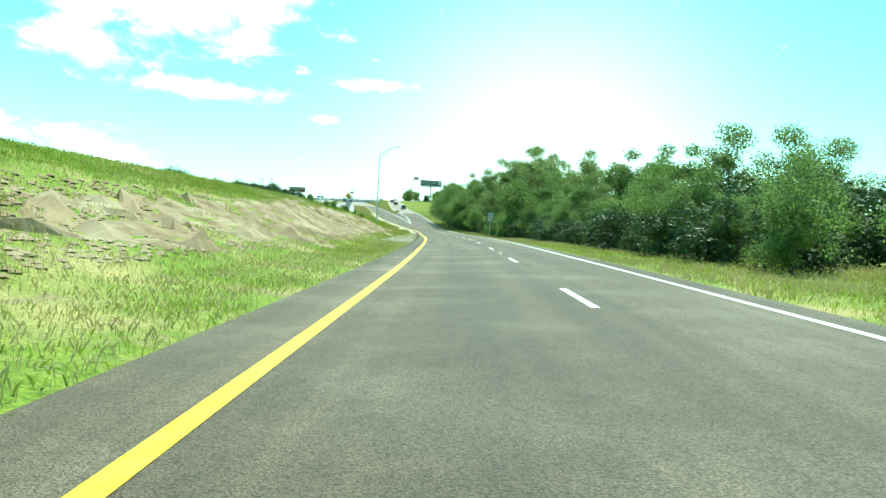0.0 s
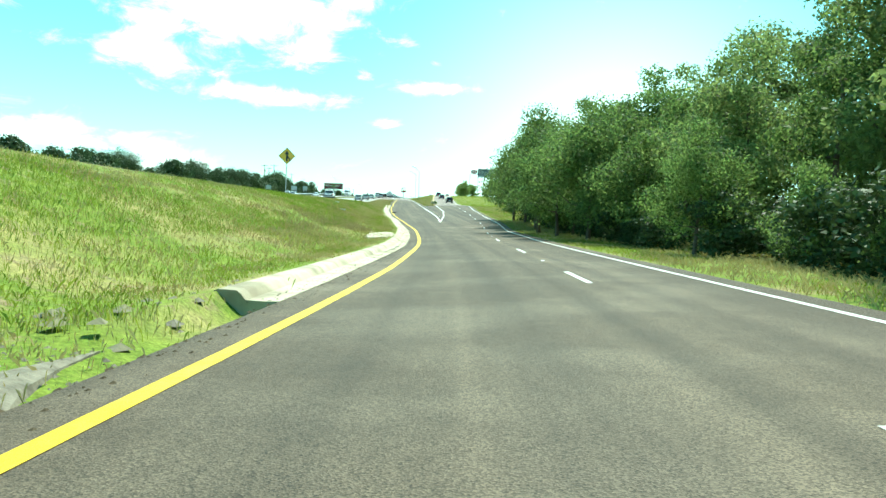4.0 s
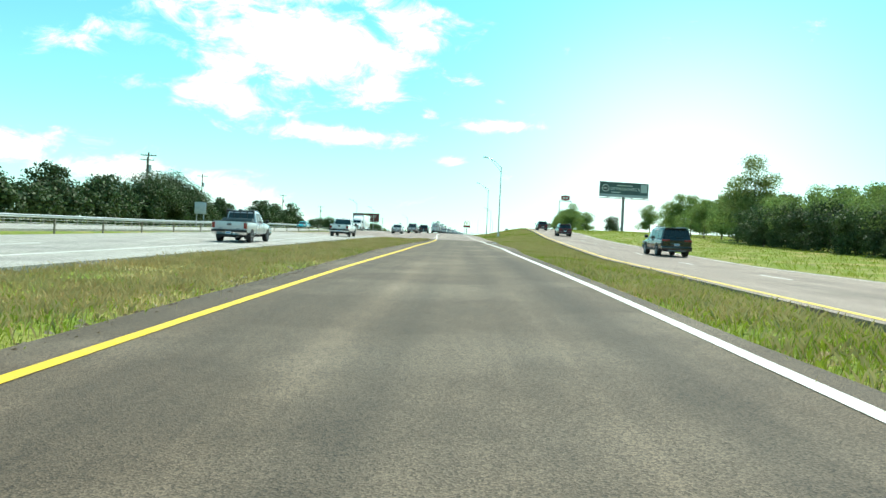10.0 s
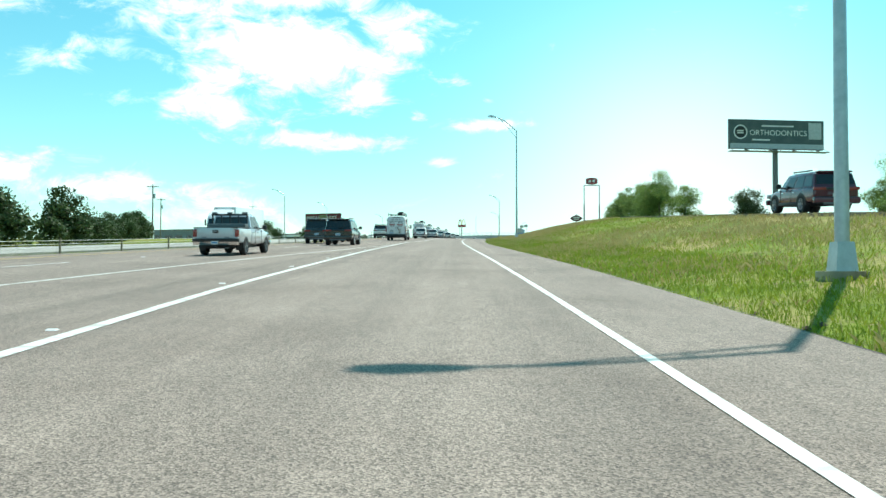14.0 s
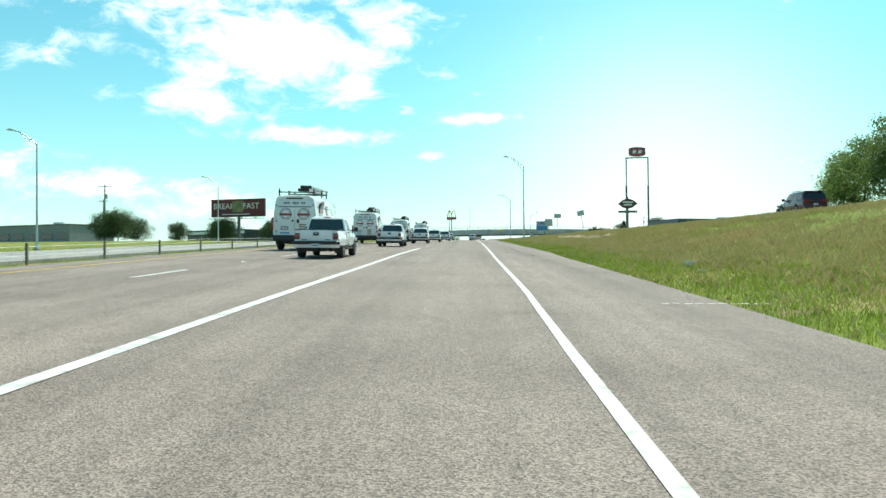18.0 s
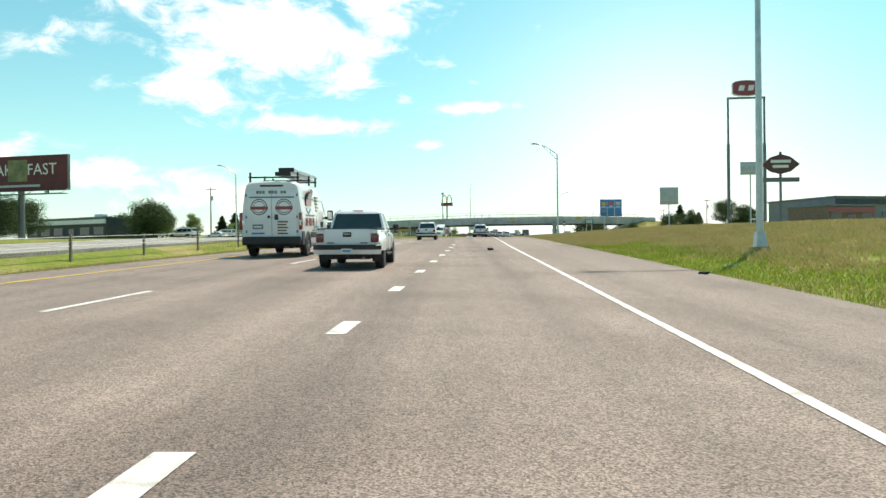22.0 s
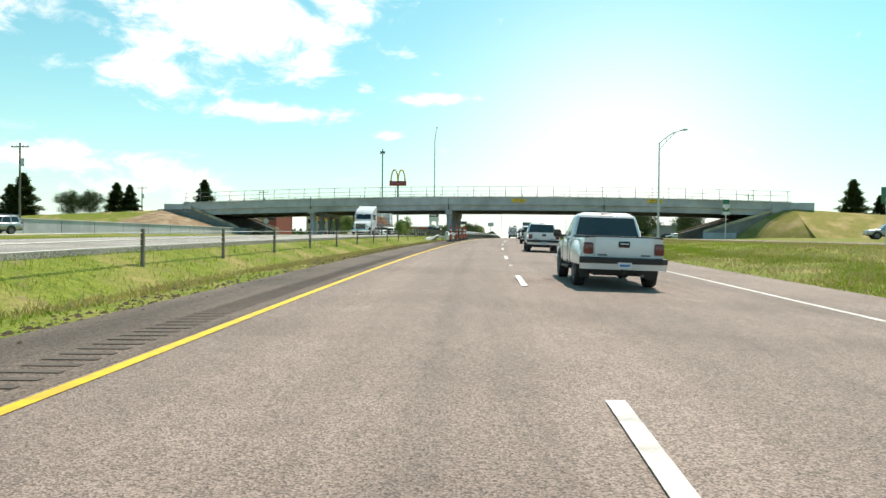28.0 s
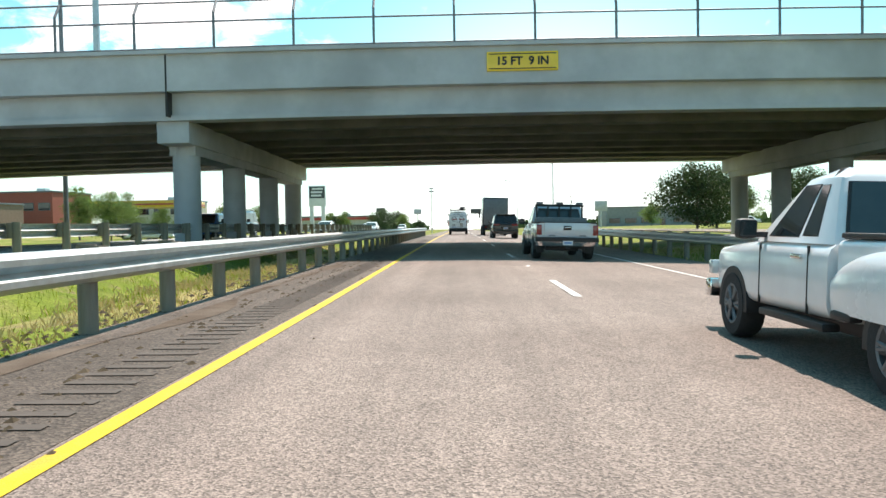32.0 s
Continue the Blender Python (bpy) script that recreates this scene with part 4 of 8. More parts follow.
part("arrow", poly([(-.085, -.004, 3.6), (.085, -.004, 3.6), (.085, -.004, 4.3), (.24, -.004, 4.3), (0, -.004, 4.74), (-.24, -.004, 4.3), (-.085, -.004, 4.3)], (0, .003, 0)), M_BLACK, D)
part("merging_branch", poly([(.24, -.004, 3.6), (.37, -.004, 3.6), (.37, -.004, 3.86), (.07, -.004, 4.18), (.07, -.004, 4.0), (.24, -.004, 3.8)], (0, .003, 0)), M_BLACK, D)

# route marker by the trees: a number plate with an arrow plate below
T = two_post_sign("route_marker_sign", .6, .56, 2.62, P_SIGNW, "white route marker with black number and arrow plate by the trees", posts=1)
T.matrix_basis = at(100.6, 6.7)
part("border", box(-.29, .29, -.024, -.021, 2.63, 2.65), M_BLACK, T)
text("number", "80", .42, pose(0, -.028, 2.9, 90, 0, 0), M_BLACK, T)
A_ = part("arrow_plate", box(-.24, .24, -.02, .02, 2.2, 2.54, .01), P_SIGNW, T)
part("arrow", poly([(.13, -.024, 2.25), (.16, -.024, 2.29), (-.06, -.024, 2.46), (.02, -.024, 2.48), (-.15, -.024, 2.51), (-.13, -.024, 2.36), (-.09, -.024, 2.42)], (0, .003, 0)), M_BLACK, A_)

# backs of signs facing the other carriageway
for s, u, w, h in ((352, -42, 1.6, 1.25), (343, -33, 1.6, 1.25), (395, -36, 1.6, 1.6)):
    T = two_post_sign("sign_back", w, h, 2.0, P_BACK, "bare aluminium back of a road sign on two posts", back=True)
    T.matrix_basis = at(s, u)

# blue services sign, grey sign backs, green distance sign, exit-side shield
T = two_post_sign("services_sign", 2.9, 2.3, 2.0, P_BLUE, "blue services sign with small logo panels on two posts", r=.07)
T.matrix_basis = at(698, 20.1)
for i, (cx, cz, c) in enumerate(((-.95, 3.75, (.7, .34, .02)), (0, 3.75, (.55, .08, .05)), (.95, 3.75, (.6, .58, .6)), (-.95, 2.75, (.14, .2, .35)))):
    part("logo_panel", box(cx - .3, cx + .3, -.035, -.022, cz - .2, cz + .2), paint(f"logo_{i}", c, .5), T)
for cx in (-.48, .48):
    part("divider", box(cx - .02, cx + .02, -.03, -.021, 2.1, 4.2), P_SIGNW, T)
part("divider", box(-1.4, 1.4, -.03, -.021, 3.18, 3.22), P_SIGNW, T)
for cx in (-.95, 0, .95):
    part("lettering_bar", box(cx - .22, cx + .22, -.032, -.021, 3.3, 3.4), P_SIGNW, T)
part("border", box(-1.43, 1.43, -.03, -.021, 4.24, 4.28), P_SIGNW, T)
for s, u, w, h, z in ((659.4, 17.8, 1.55, 1.45, 1.95), (639.5, 17.1, 1.2, .75, 3.0)):
    T = two_post_sign("grey_sign_back", w, h, z, P_BACK, "plain grey aluminium back of a sign", back=True, posts=1)
    T.matrix_basis = at(s, u)
T = two_post_sign("green_guide_sign", 1.9, 1.0, 2.6, P_GREEN, "green guide sign with a white border before the bridge", r=.07)
T.matrix_basis = at(772, 24.6)
bars(T, -.8, .8, 2.72, 3.5, 3, P_SIGNW)
T = two_post_sign("route_sign", .5, 1.1, 2.4, P_GREEN, "small green route sign with a white shield on a post", posts=1)
T.matrix_basis = at(789, 19.4)
part("shield", poly([(-.25, -.03, 3.1), (.25, -.03, 3.1), (.28, -.03, 2.85), (0, -.03, 2.62), (-.28, -.03, 2.85)], (0, .006, 0)), P_SIGNW, T)
part("arrow_plate", box(-.28, .28, -.035, -.02, 2.25, 2.5), P_SIGNW, T)

T = two_post_sign("small_white_sign", .9, .6, .9, P_SIGNW, "small white sign on a post in the verge grass", posts=1)
T.matrix_basis = at(236, 16.0)
T = two_post_sign("leaning_sign_back", .95, .7, 2.4, P_BACK, "small grey sign back leaning on a thin post", back=True, posts=1)
T.matrix_basis = at(606, 16.3, turn=-25) @ pose(0, 0, 0, 0, -9, 0)
# roadworks diamond with flags
T = empty("roadworks_sign", at(648.2, -12.8, .55, turn=14), "tilted orange roadworks diamond with three red flags on a stand", "roadworks sign")
D = part("panel", poly([(.32, 0, .82), (.9, 0, 2.02), (-.3, 0, 2.62), (-.9, 0, 1.4)], (0, .015, 0)), P_ORANGE, T)
for z, w in ((2.02, .6), (1.74, .72), (1.46, .5)):
    part("lettering_bar", box(-w / 2, w / 2, -.005, -.001, z - .07, z + .07), M_BLACK, D)
part("mast", rod((0, .04, -.55), (0, .04, 2.75), .03, n=8), M_STEELDK, T)
for a in (-.5, .5):
    part("stand_leg", rod((0, .05, .5), (a, .35, -.5), .02, n=6), M_STEELDK, T)
    part("stand_leg", rod((0, .05, .5), (a, -.35, -.5), .02, n=6), M_STEELDK, T)
for dx, dz in ((-.45, .15), (.28, .45), (.1, .2)):
    F_ = part("flag_staff", rod((0, .03, 2.5), (dx, .03, 2.62 + dz), .012, n=6), M_WOOD, T)
    part("flag", poly([(dx, .03, 2.62 + dz), (dx + .34 * (1 if dx > 0 else -1), .05, 2.75 + dz), (dx + .3 * (1 if dx > 0 else -1), .03, 2.45 + dz), (dx * .7, .02, 2.42 + dz)], (0, .006, 0)), paint("flag_red", (.6, .03, .04), .7), F_)


# ---- tall advertising ----
def billboard(m, w, h, z0, post_h, colour, label, posts=1, turn=0):
    T = empty("billboard", m, label, "billboard")
    part("post", rod((0, .5, -1), (0, .5, z0 + h * .5), .42, .36, n=18), M_STEELDK, T)
    B = part("board", box(-w / 2, w / 2, 0, .45, z0, z0 + h, .03), M_STEELDK, T)
    part("face", box(-w / 2 + .06, w / 2 - .06, -.03, -.004, z0 + .06, z0 + h - .06), colour, B)
    W_ = part("catwalk", box(-w / 2 - .3, w / 2 + .1, -1.3, -.1, z0 - .5, z0 - .42), M_STEELDK, T)
    for i in range(7):
        x = -w / 2 + i * w / 6
        part("bracket", rod((x, -1.2, z0 - .45), (x, .1, z0 + .2), .035, n=6), M_STEELDK, W_)
    for i in range(4):
        x = -w / 2 + (i + .5) * w / 4
        part("floodlight", box(x - .2, x + .2, -1.55, -1.25, z0 - .4, z0 - .22), M_STEELDK, W_)
    return T, B


T, B = billboard(at(513.8, 46.0, turn=9, z=float(plane(513.8, 0))), 14.6, 4.3, 12.95, 14, surf("billboard_slate", (.06, .085, .09), (.09, .115, .12), 1, .6, 0), "slate grey billboard with white lettering on one steel post")
text("lettering", "ORTHODONTICS", 1.12, pose(.2, -.045, 15.3, 90, 0, 0), P_SIGNW, B)
part("emblem", rod((-5.6, -.05, 15.4), (-5.6, -.035, 15.4), 1.05, n=28), P_SIGNW, B)
part("emblem_core", rod((-5.6, -.06, 15.4), (-5.6, -.05, 15.4), .86, n=28), M_BLACK, B)
bars(B, -6.2, -5.0, 15.1, 15.7, 2, P_SIGNW, y=-.062)
part("picture_panel", box(4.9, 6.9, -.045, -.032, 14.5, 16.9), P_BACK, B)
part("lower_strip", box(-7.2, 7.2, -.045, -.032, 13.02, 13.75), P_BACK, B)
bars(B, -4.0, -1.0, 14.1, 14.5, 1, P_SIGNW, y=-.035)
bars(B, -2.6, 2.6, 16.15, 16.5, 1, P_SIGNW, y=-.035)
T, B = billboard(at(688, -55, turn=-12, z=22.0), 14.6, 4.4, 6.7, 9, surf("billboard_maroon", (.16, .025, .03), (.11, .02, .025), .5, .6, 0), "dark red breakfast billboard with pale lettering")
text("lettering", "BREAK", 2.0, pose(-3.75, -.045, 9.3, 90, 0, 0), P_SIGNW, B)
text("lettering", "FAST", 2.0, pose(3.55, -.045, 9.3, 90, 0, 0), P_SIGNW, B)
part("picture_panel", box(-1.5, 1.4, -.05, -.036, 7.9, 10.6), surf("food_picture", (.3, .25, .12), (.12, .14, .07), .9, .6, 0), B)
bars(B, -4.6, 4.4, 7.1, 7.6, 1, P_BACK, y=-.035)

# restaurant pylon: red lens-shaped sign on two posts
T = empty("restaurant_pylon_sign", at(744, 51.9, z=float(plane(744, 0)) + 1.0), "tall two-post pylon with a red lens-shaped sign on top", "pylon sign")
for x in (-3.3, 3.3):
    part("post", rod((x, 0, -2), (x, 0, 16), .3, n=12), M_STEELDK, T)
    part("upper_post", rod((x, 0, 15.9), (x, 0, 24.6), .2, n=12), M_STEELDK, T)
part("crossbeam", box(-3.5, 3.5, -.15, .15, 24.4, 24.75), M_STEELDK, T)


def lens_outline(w, h, n=9, y=0.0, z=0.0):
    top = [(-w / 2 + w * i / n, y, z + h / 2 * (.78 + .22 * math.sin(math.pi * i / n) - (.0 if 0 < i < n else .12))) for i in range(n + 1)]
    bot = [(w / 2 - w * i / n, y, z - h / 2 * (.78 + .22 * math.sin(math.pi * i / n) - (.0 if 0 < i < n else .12))) for i in range(n + 1)]
    return top + bot


S_ = part("sign_cabinet", poly(lens_outline(5.1, 3.0, y=-.3, z=26.4), (0, .6, 0)), P_SIGNW, T)
part("sign_face", poly(lens_outline(4.9, 2.8, y=-.33, z=26.4), (0, .025, 0)), P_DARKRED, S_)
for cx in (-.85, .85):
    part("white_bar", poly([(cx + x + .25 * z, -.345, 26.4 + z) for x, z in ((-.5, -.5), (.5, -.5), (.5, .5), (-.5, .5))], (0, .012, 0)), P_SIGNW, S_)
T = empty("restaurant_sign", at(694, 41.0), "dark lens-shaped restaurant sign with a plate below on one post", "pylon sign")
part("post", rod((0, .2, -1), (0, .2, 9.6), .16, n=12), M_STEELDK, T)
S_ = part("sign_face", poly([(-2.4, 0, 8.0), (-1.2, 0, 8.95), (0, 0, 9.3), (1.2, 0, 8.95), (2.4, 0, 8.0), (1.2, 0, 7.05), (0, 0, 6.75), (-1.2, 0, 7.05)], (0, .35, 0)), surf("dark_red_brown", (.09, .03, .035), (.13, .04, .045), 1, .5, 0), T)
bars(S_, -1.3, 1.4, 7.4, 8.7, 2, P_SIGNW, y=-.01)
part("reader_plate", box(-2.3, 2.3, -.02, .3, 5.75, 6.3), M_STEELDK, T)

# fast-food arches on a pole
T = empty("arches_sign", at(1010, -45.6, z=float(plane(1010, 0))), "yellow double-arch restaurant sign on a tall pole", "pylon sign")
part("pole", rod((0, 0, -2), (0, 0, 20.0), .35, n=12), M_STEELDK, T)
part("base_plate", box(-3.2, 3.2, -.4, .4, 19.6, 21.4, .05), P_DARKRED, T)
for k in (-1, 1):
    bm = loft([[(k * 1.35 + (1.3 + .28 * math.cos(q)) * math.cos(a), .28 * math.sin(q), 21.4 + (4.2 + .28 * math.cos(q)) * math.sin(a)) for q in np.linspace(0, 2 * math.pi, 9)[:-1]] for a in np.linspace(0, math.pi, 15)])
    part("arch", bm, paint("arch_yellow", (.75, .42, .02), .4), T)


# ---- poles with wires ----
def utility_pole(h=11.5, arms=1):
    T = empty("utility_pole", pose(0, 0, 0), "weathered timber utility pole with cross-arms and insulators", "utility pole", "utility poles")
    part("pole", rod((0, 0, -1), (0, 0, h), .17, .11, n=10), M_WOOD, T)
    for k in range(arms):
        z = h - .5 - k * 1.1
        A = part("cross_arm", box(-1.25, 1.25, -.06, .06, z - .07, z + .07), M_WOOD, T)
        for x in (-1.1, -.45, .45, 1.1):
            part("insulator", rod((x, 0, z + .07), (x, 0, z + .25), .05, .03, n=8), M_STEELDK, A)
    part("transformer", rod((.35, 0, h - 3.0), (.35, 0, h - 2.0), .22, n=12), M_GALV, T)
    return T


up = utility_pole()
up.matrix_basis = at(470, -62)
for s, u, k in ((424, -56, 0), (410, -50, 8), (560, -66, 0), (655, -72, 5), (760, -60, 0), (818, -62, 0), (918, -65, 0), (905, -90, 0), (700, -95, 0), (610, -85, 0), (930, 60, 0), (860, 66, 10), (1100, 40, 0)):
    copy_thing(up, at(s, u, turn=k))
T = empty("mast", at(875, -25.3), "tall slim dark steel mast beyond the bridge", "mast")
part("pole", rod((0, 0, -1), (0, 0, 17.4), .16, .12, n=12), M_STEELDK, T)
part("floodlight", box(-.5, .5, -.1, .1, 16.4, 16.9), M_STEELDK, T)


# ---- barriers ----
def guardrail(name, s0, s1, uf, zf, flip=1, label="galvanised W-beam guardrail on timber posts"):
    T = empty(name, Matrix(), label, "guardrail")
    ss = np.linspace(s0, s1, max(2, int(abs(s1 - s0) / 1.9)))
    prof = [(0, .50), (.07, .55), (.07, .60), (.0, .655), (.07, .71), (.07, .76), (0, .81), (-.012, .81), (.055, .755), (.055, .71), (-.014, .655), (.055, .6), (.055, .555), (-.012, .5)]
    sec = []
    for s in ss:
        s = float(s)
        u = float(uf(s))
        row = []
        for o, h in prof:
            x, y = place(s, u + flip * o)
            row.append((float(x), float(y), float(zf(s, u)) + h))
        sec.append(row)
    part("beam", loft(sec), M_GALV, T)
    post = None
    for s in ss:
        s = float(s)
        u = float(uf(s)) - flip * .16
        x, y = place(s, u)
        if post is None:
            post = part("post", rod((0, 0, -.5), (0, 0, .84), .09, n=10), M_WOOD, T)
            block = part("blockout", box(-.06, .06, -.09, .09, .5, .82), M_WOOD, post)
            p, b = post, block
        else:
            p = post.copy(); scene.collection.objects.link(p)
            b = block.copy(); scene.collection.objects.link(b); b.parent = p
        p.matrix_basis = pose(float(x), float(y), float(zf(s, u)), 0, 0, math.degrees(float(axis(s)[3])))
        b.matrix_basis = pose(flip * .1, 0, 0)
    return T


GR_L = line((787, -3.7), (800, -3.6), (815, -3.4), (833, -3.35), (870, -3.3), (905, -3.4))
guardrail("median_guardrail", 810, 905, GR_L, plane, 1)
guardrail("verge_guardrail", 833, 868, line((833, 7.7), (850, 7.3), (900, 7.3)), plane, -1)
guardrail("median_guardrail_opposite", 812, 905, lambda s: OPP_N(s) + .9, op_z, -1)
guardrail("far_guardrail", 300, 450, lambda s: OPP_F(s) - 1.4, op_z, 1)

# crumpled end of the median rail, lying loose before the barrels
T = empty("crushed_rail", at(803.5, -4.9), "crushed and bent piece of guardrail lying in the grass", "guardrail debris")
pts = [(-.9, -9, .1), (-.7, -6.5, .25), (-1.0, -4.5, .15), (-.4, -2.5, .45), (.2, 0, .35), (.5, 2.5, .75), (.75, 6.5, .65)]
sec = []
for i, p in enumerate(pts):
    tw = (.0, .5, 1.1, .3, .9, .2, 0)[i]
    sec.append([(p[0] + o * math.cos(tw) - h * math.sin(tw), p[1], p[2] + o * math.sin(tw) + h * math.cos(tw)) for o, h in ((0, -.15), (.08, -.08), (0, 0), (.08, .08), (0, .15), (-.02, .15), (.05, .08), (-.03, 0), (.05, -.08), (-.02, -.15))])
part("beam", loft(sec), M_GALV, T)
for y, tip in ((-7, .5), (-3.2, -.4), (1.2, .25)):
    part("broken_post", rod((-.5, y, 0), (-.5 + tip, y + .4, .45), .09, n=8), M_WOOD, T)


# a length of beam and a white crumpled end piece dropped behind the barrels
T = empty("loose_beam", at(808.3, -4.45, .1, 8), "bent length of pale guardrail beam lying in the grass", "guardrail debris")
sec = [[(o + .05 * math.sin(y * 2), y, .22 + .05 * math.sin(y * 1.3) + z) for o, z in ((0, -.15), (.08, -.08), (0, 0), (.08, .08), (0, .15), (-.02, .15), (.05, .08), (-.03, 0), (.05, -.08), (-.02, -.15))] for y in np.linspace(-1.4, 1.4, 8).tolist()]
part("beam", loft(sec), M_GALV, T)
part("broken_post", rod((.1, .6, -.1), (.35, .9, .5), .09, n=8), M_WOOD, T)
T = empty("crumpled_rail_end", at(797.5, -4.1, .1, 15), "white crumpled guardrail end folded back on itself", "guardrail debris")
sec = []
for i, (x, y, z) in enumerate(((-.3, -1.6, .2), (.1, -1.0, .55), (-.25, -.5, .75), (.3, .1, .5), (-.1, .7, .62), (.25, 1.4, .4), (.1, 2.2, .3))):
    tw = (.2, .8, -.4, .9, -.2, .4, .1)[i]
    sec.append([(x + o * math.cos(tw) - q * math.sin(tw), y, z + o * math.sin(tw) + q * math.cos(tw)) for o, q in ((0, -.16), (.08, -.08), (0, 0), (.08, .08), (0, .16), (-.02, .16), (.05, .08), (-.03, 0), (.05, -.08), (-.02, -.16))])
part("beam", loft(sec), P_SIGNW, T)
part("end_plate", box(-.35, .05, -1.8, -1.74, -.05, .5, .01), P_SIGNW, T)


def channelizer():
    T = empty("traffic_channelizer", pose(0, 0, 0), "orange tube channelizer with white bands on a black rubber base", "traffic cone", "channelizers by the broken rail")
    part("rubber_base", loft([[(.36 * k * math.cos(a), .36 * k * math.sin(a), z) for a in np.linspace(.39, 2 * math.pi + .39, 9)[:-1]] for k, z in ((.98, 0), (1, .03), (.97, .085), (.4, .11), (.3, .16))]), M_TYRE, T)
    rad = lambda z: .115 - .04 * z
    B = part("tube", rod((0, 0, .1), (0, 0, 1.2), rad(.1), rad(1.2), n=16), P_TUBE, T)
    for z in (.6, .9):
        part("reflective_band", rod((0, 0, z), (0, 0, z + .1), rad(z) + .003, rad(z + .1) + .003, n=16), P_SIGNW, B)
    part("handle", rod((0, 0, 1.2), (0, 0, 1.32), .045, .05, n=10), P_TUBE, T)
    return T


ch = channelizer()
ch.matrix_basis = on_road(787, -2.95, plane)
for i, (s, u) in enumerate(((791.5, -2.8), (795.2, -2.7), (799.4, -2.7), (807.2, -3.0))):
    m = on_road(s, u, plane)
    copy_thing(ch, m @ pose(0, 0, .01, 2 * (-1) ** i, 1.5, 40 * i))

# cable barrier in the median: posts and four cables
T = empty("cable_barrier", Matrix(), "cable barrier of slim steel posts in the grass median", "barrier", kind="structure")
first = None
for s in np.arange(330, 800, 6.1):
    s = float(s)
    u = float(HW_L(s)) - 6.3
    m = at(s, u)
    if first is None:
        first = part("post", box(-.045, .045, -.04, .04, -.3, 1.0), M_WOOD, T)
        p = first
    else:
        p = first.copy(); scene.collection.objects.link(p)
    p.matrix_basis = m
for h in (.55, .72, .9):
    bm = bmesh.new()
    prev = None
    for s in np.arange(330, 800, 12.2):
        s = float(s)
        q = at(s, float(HW_L(s)) - 6.3).translation + Vector((0, 0, h))
        if prev is not None:
            rod(prev, q, .013, n=5, bm=bm)
        prev = q
    part("cable", bm, M_GALV, T)


# ---- kerb and gutter on the ramp's left side, drain apron ----
def sweep(name, s0, s1, prof, mat, label, category, ds=1.0, kind="structure"):
    """A cross-section (offset left of the paved edge, height) run along the ramp."""
    sec = []
    for s in np.arange(s0, s1 + .01, ds).tolist():
        e = float(PAVE_L(s))
        row = []
        for o, h in prof:
            x, y = place(s, e + o)
            row.append((float(x), float(y), float(plane(s, e)) + h))
        sec.append(row)
    return tagged(obj(name, loft(sec), mat), label, category, kind=kind)


for a in np.arange(122, 266, 6.0):
    sweep("kerb", a, min(a + 5.97, 271), [(-.45, -.3), (-.45, .015), (-.52, .1), (-.58, .14), (-.84, .15), (-.9, .12), (-.92, -.3)], M_CONC, "pale worn concrete kerb beside the ramp", "kerb", ds=1.99)
sweep("gutter", 122, 270, [(.02, -.28), (.02, .012), (-.2, .004), (-.45, .012), (-.45, -.28)], M_CONC, "pale concrete gutter beside the ramp", "gutter", ds=2)
drape("drain_apron", 151.4, 164.4, line((151.4, -3.9), (155, -4.2), (162.7, -4.4), (164.4, -3.9)), line((151.4, -3.6), (153.4, -2.85), (155.4, -2.6), (163.2, -2.62), (164.4, -3.1)), M_CONC, "white broken concrete drainage apron in the grass", "drain", lift=.09, ds=.4, rag=.3, rough=.09, seed=5)
for i, (a, b, w) in enumerate(((139, 147.5, .3), (148.5, 151.5, .22), (152.5, 157, .16), (160, 163, .12), (176, 181, .14), (191, 195, .12))):
    drape("gutter_silt", a, b, lambda s, w=w: PAVE_L(s) - .42 + .03 * math.sin(s * 3), lambda s, w=w: PAVE_L(s) - .42 + w + .05 * math.sin(s * 2.1), M_GRAVEL, "grey silt and grit washed into the gutter", "silt", lift=.022, ds=.35, nu=6, rag=.1, rough=.012, seed=31 + i, zf=plane)
# bare soil on the first bank, gravel beside the shoulder
drape("bare_soil_bank", 12, 99, lambda s: PAVE_L(s) - 7.3 + .9 * math.sin(s * .09), lambda s: PAVE_L(s) - 3.4 + .5 * math.sin(s * .21), M_DIRT, "bare tan eroded soil on the bank", "soil", lift=.05, nu=16, rag=1.6, rough=.35)
drape("shoulder_gravel", 50, 118, lambda s: PAVE_L(s) - 2.2 + .02 * (s - 62), lambda s: PAVE_L(s) + .12, M_GRAVEL, "pale gravel beside the shoulder", "gravel", lift=.035, rag=1.0, rough=.1, seed=3)
drape("bare_soil_verge", 489, 514, lambda s: PAVE_R(s) + 5.6, lambda s: PAVE_R(s) + 7.4 + .4 * math.sin(s), M_DIRT, "bare tan soil showing on the grassy bank", "soil", lift=.07, rag=1.4, rough=.2, seed=6)
drape("bare_soil_verge", 562, 604, lambda s: PAVE_R(s) + 6.5, lambda s: PAVE_R(s) + 7.8 + .5 * math.sin(s * .7), M_DIRT, "bare tan soil showing on the grassy bank", "soil", lift=.07, rag=1.4, rough=.2, seed=9)


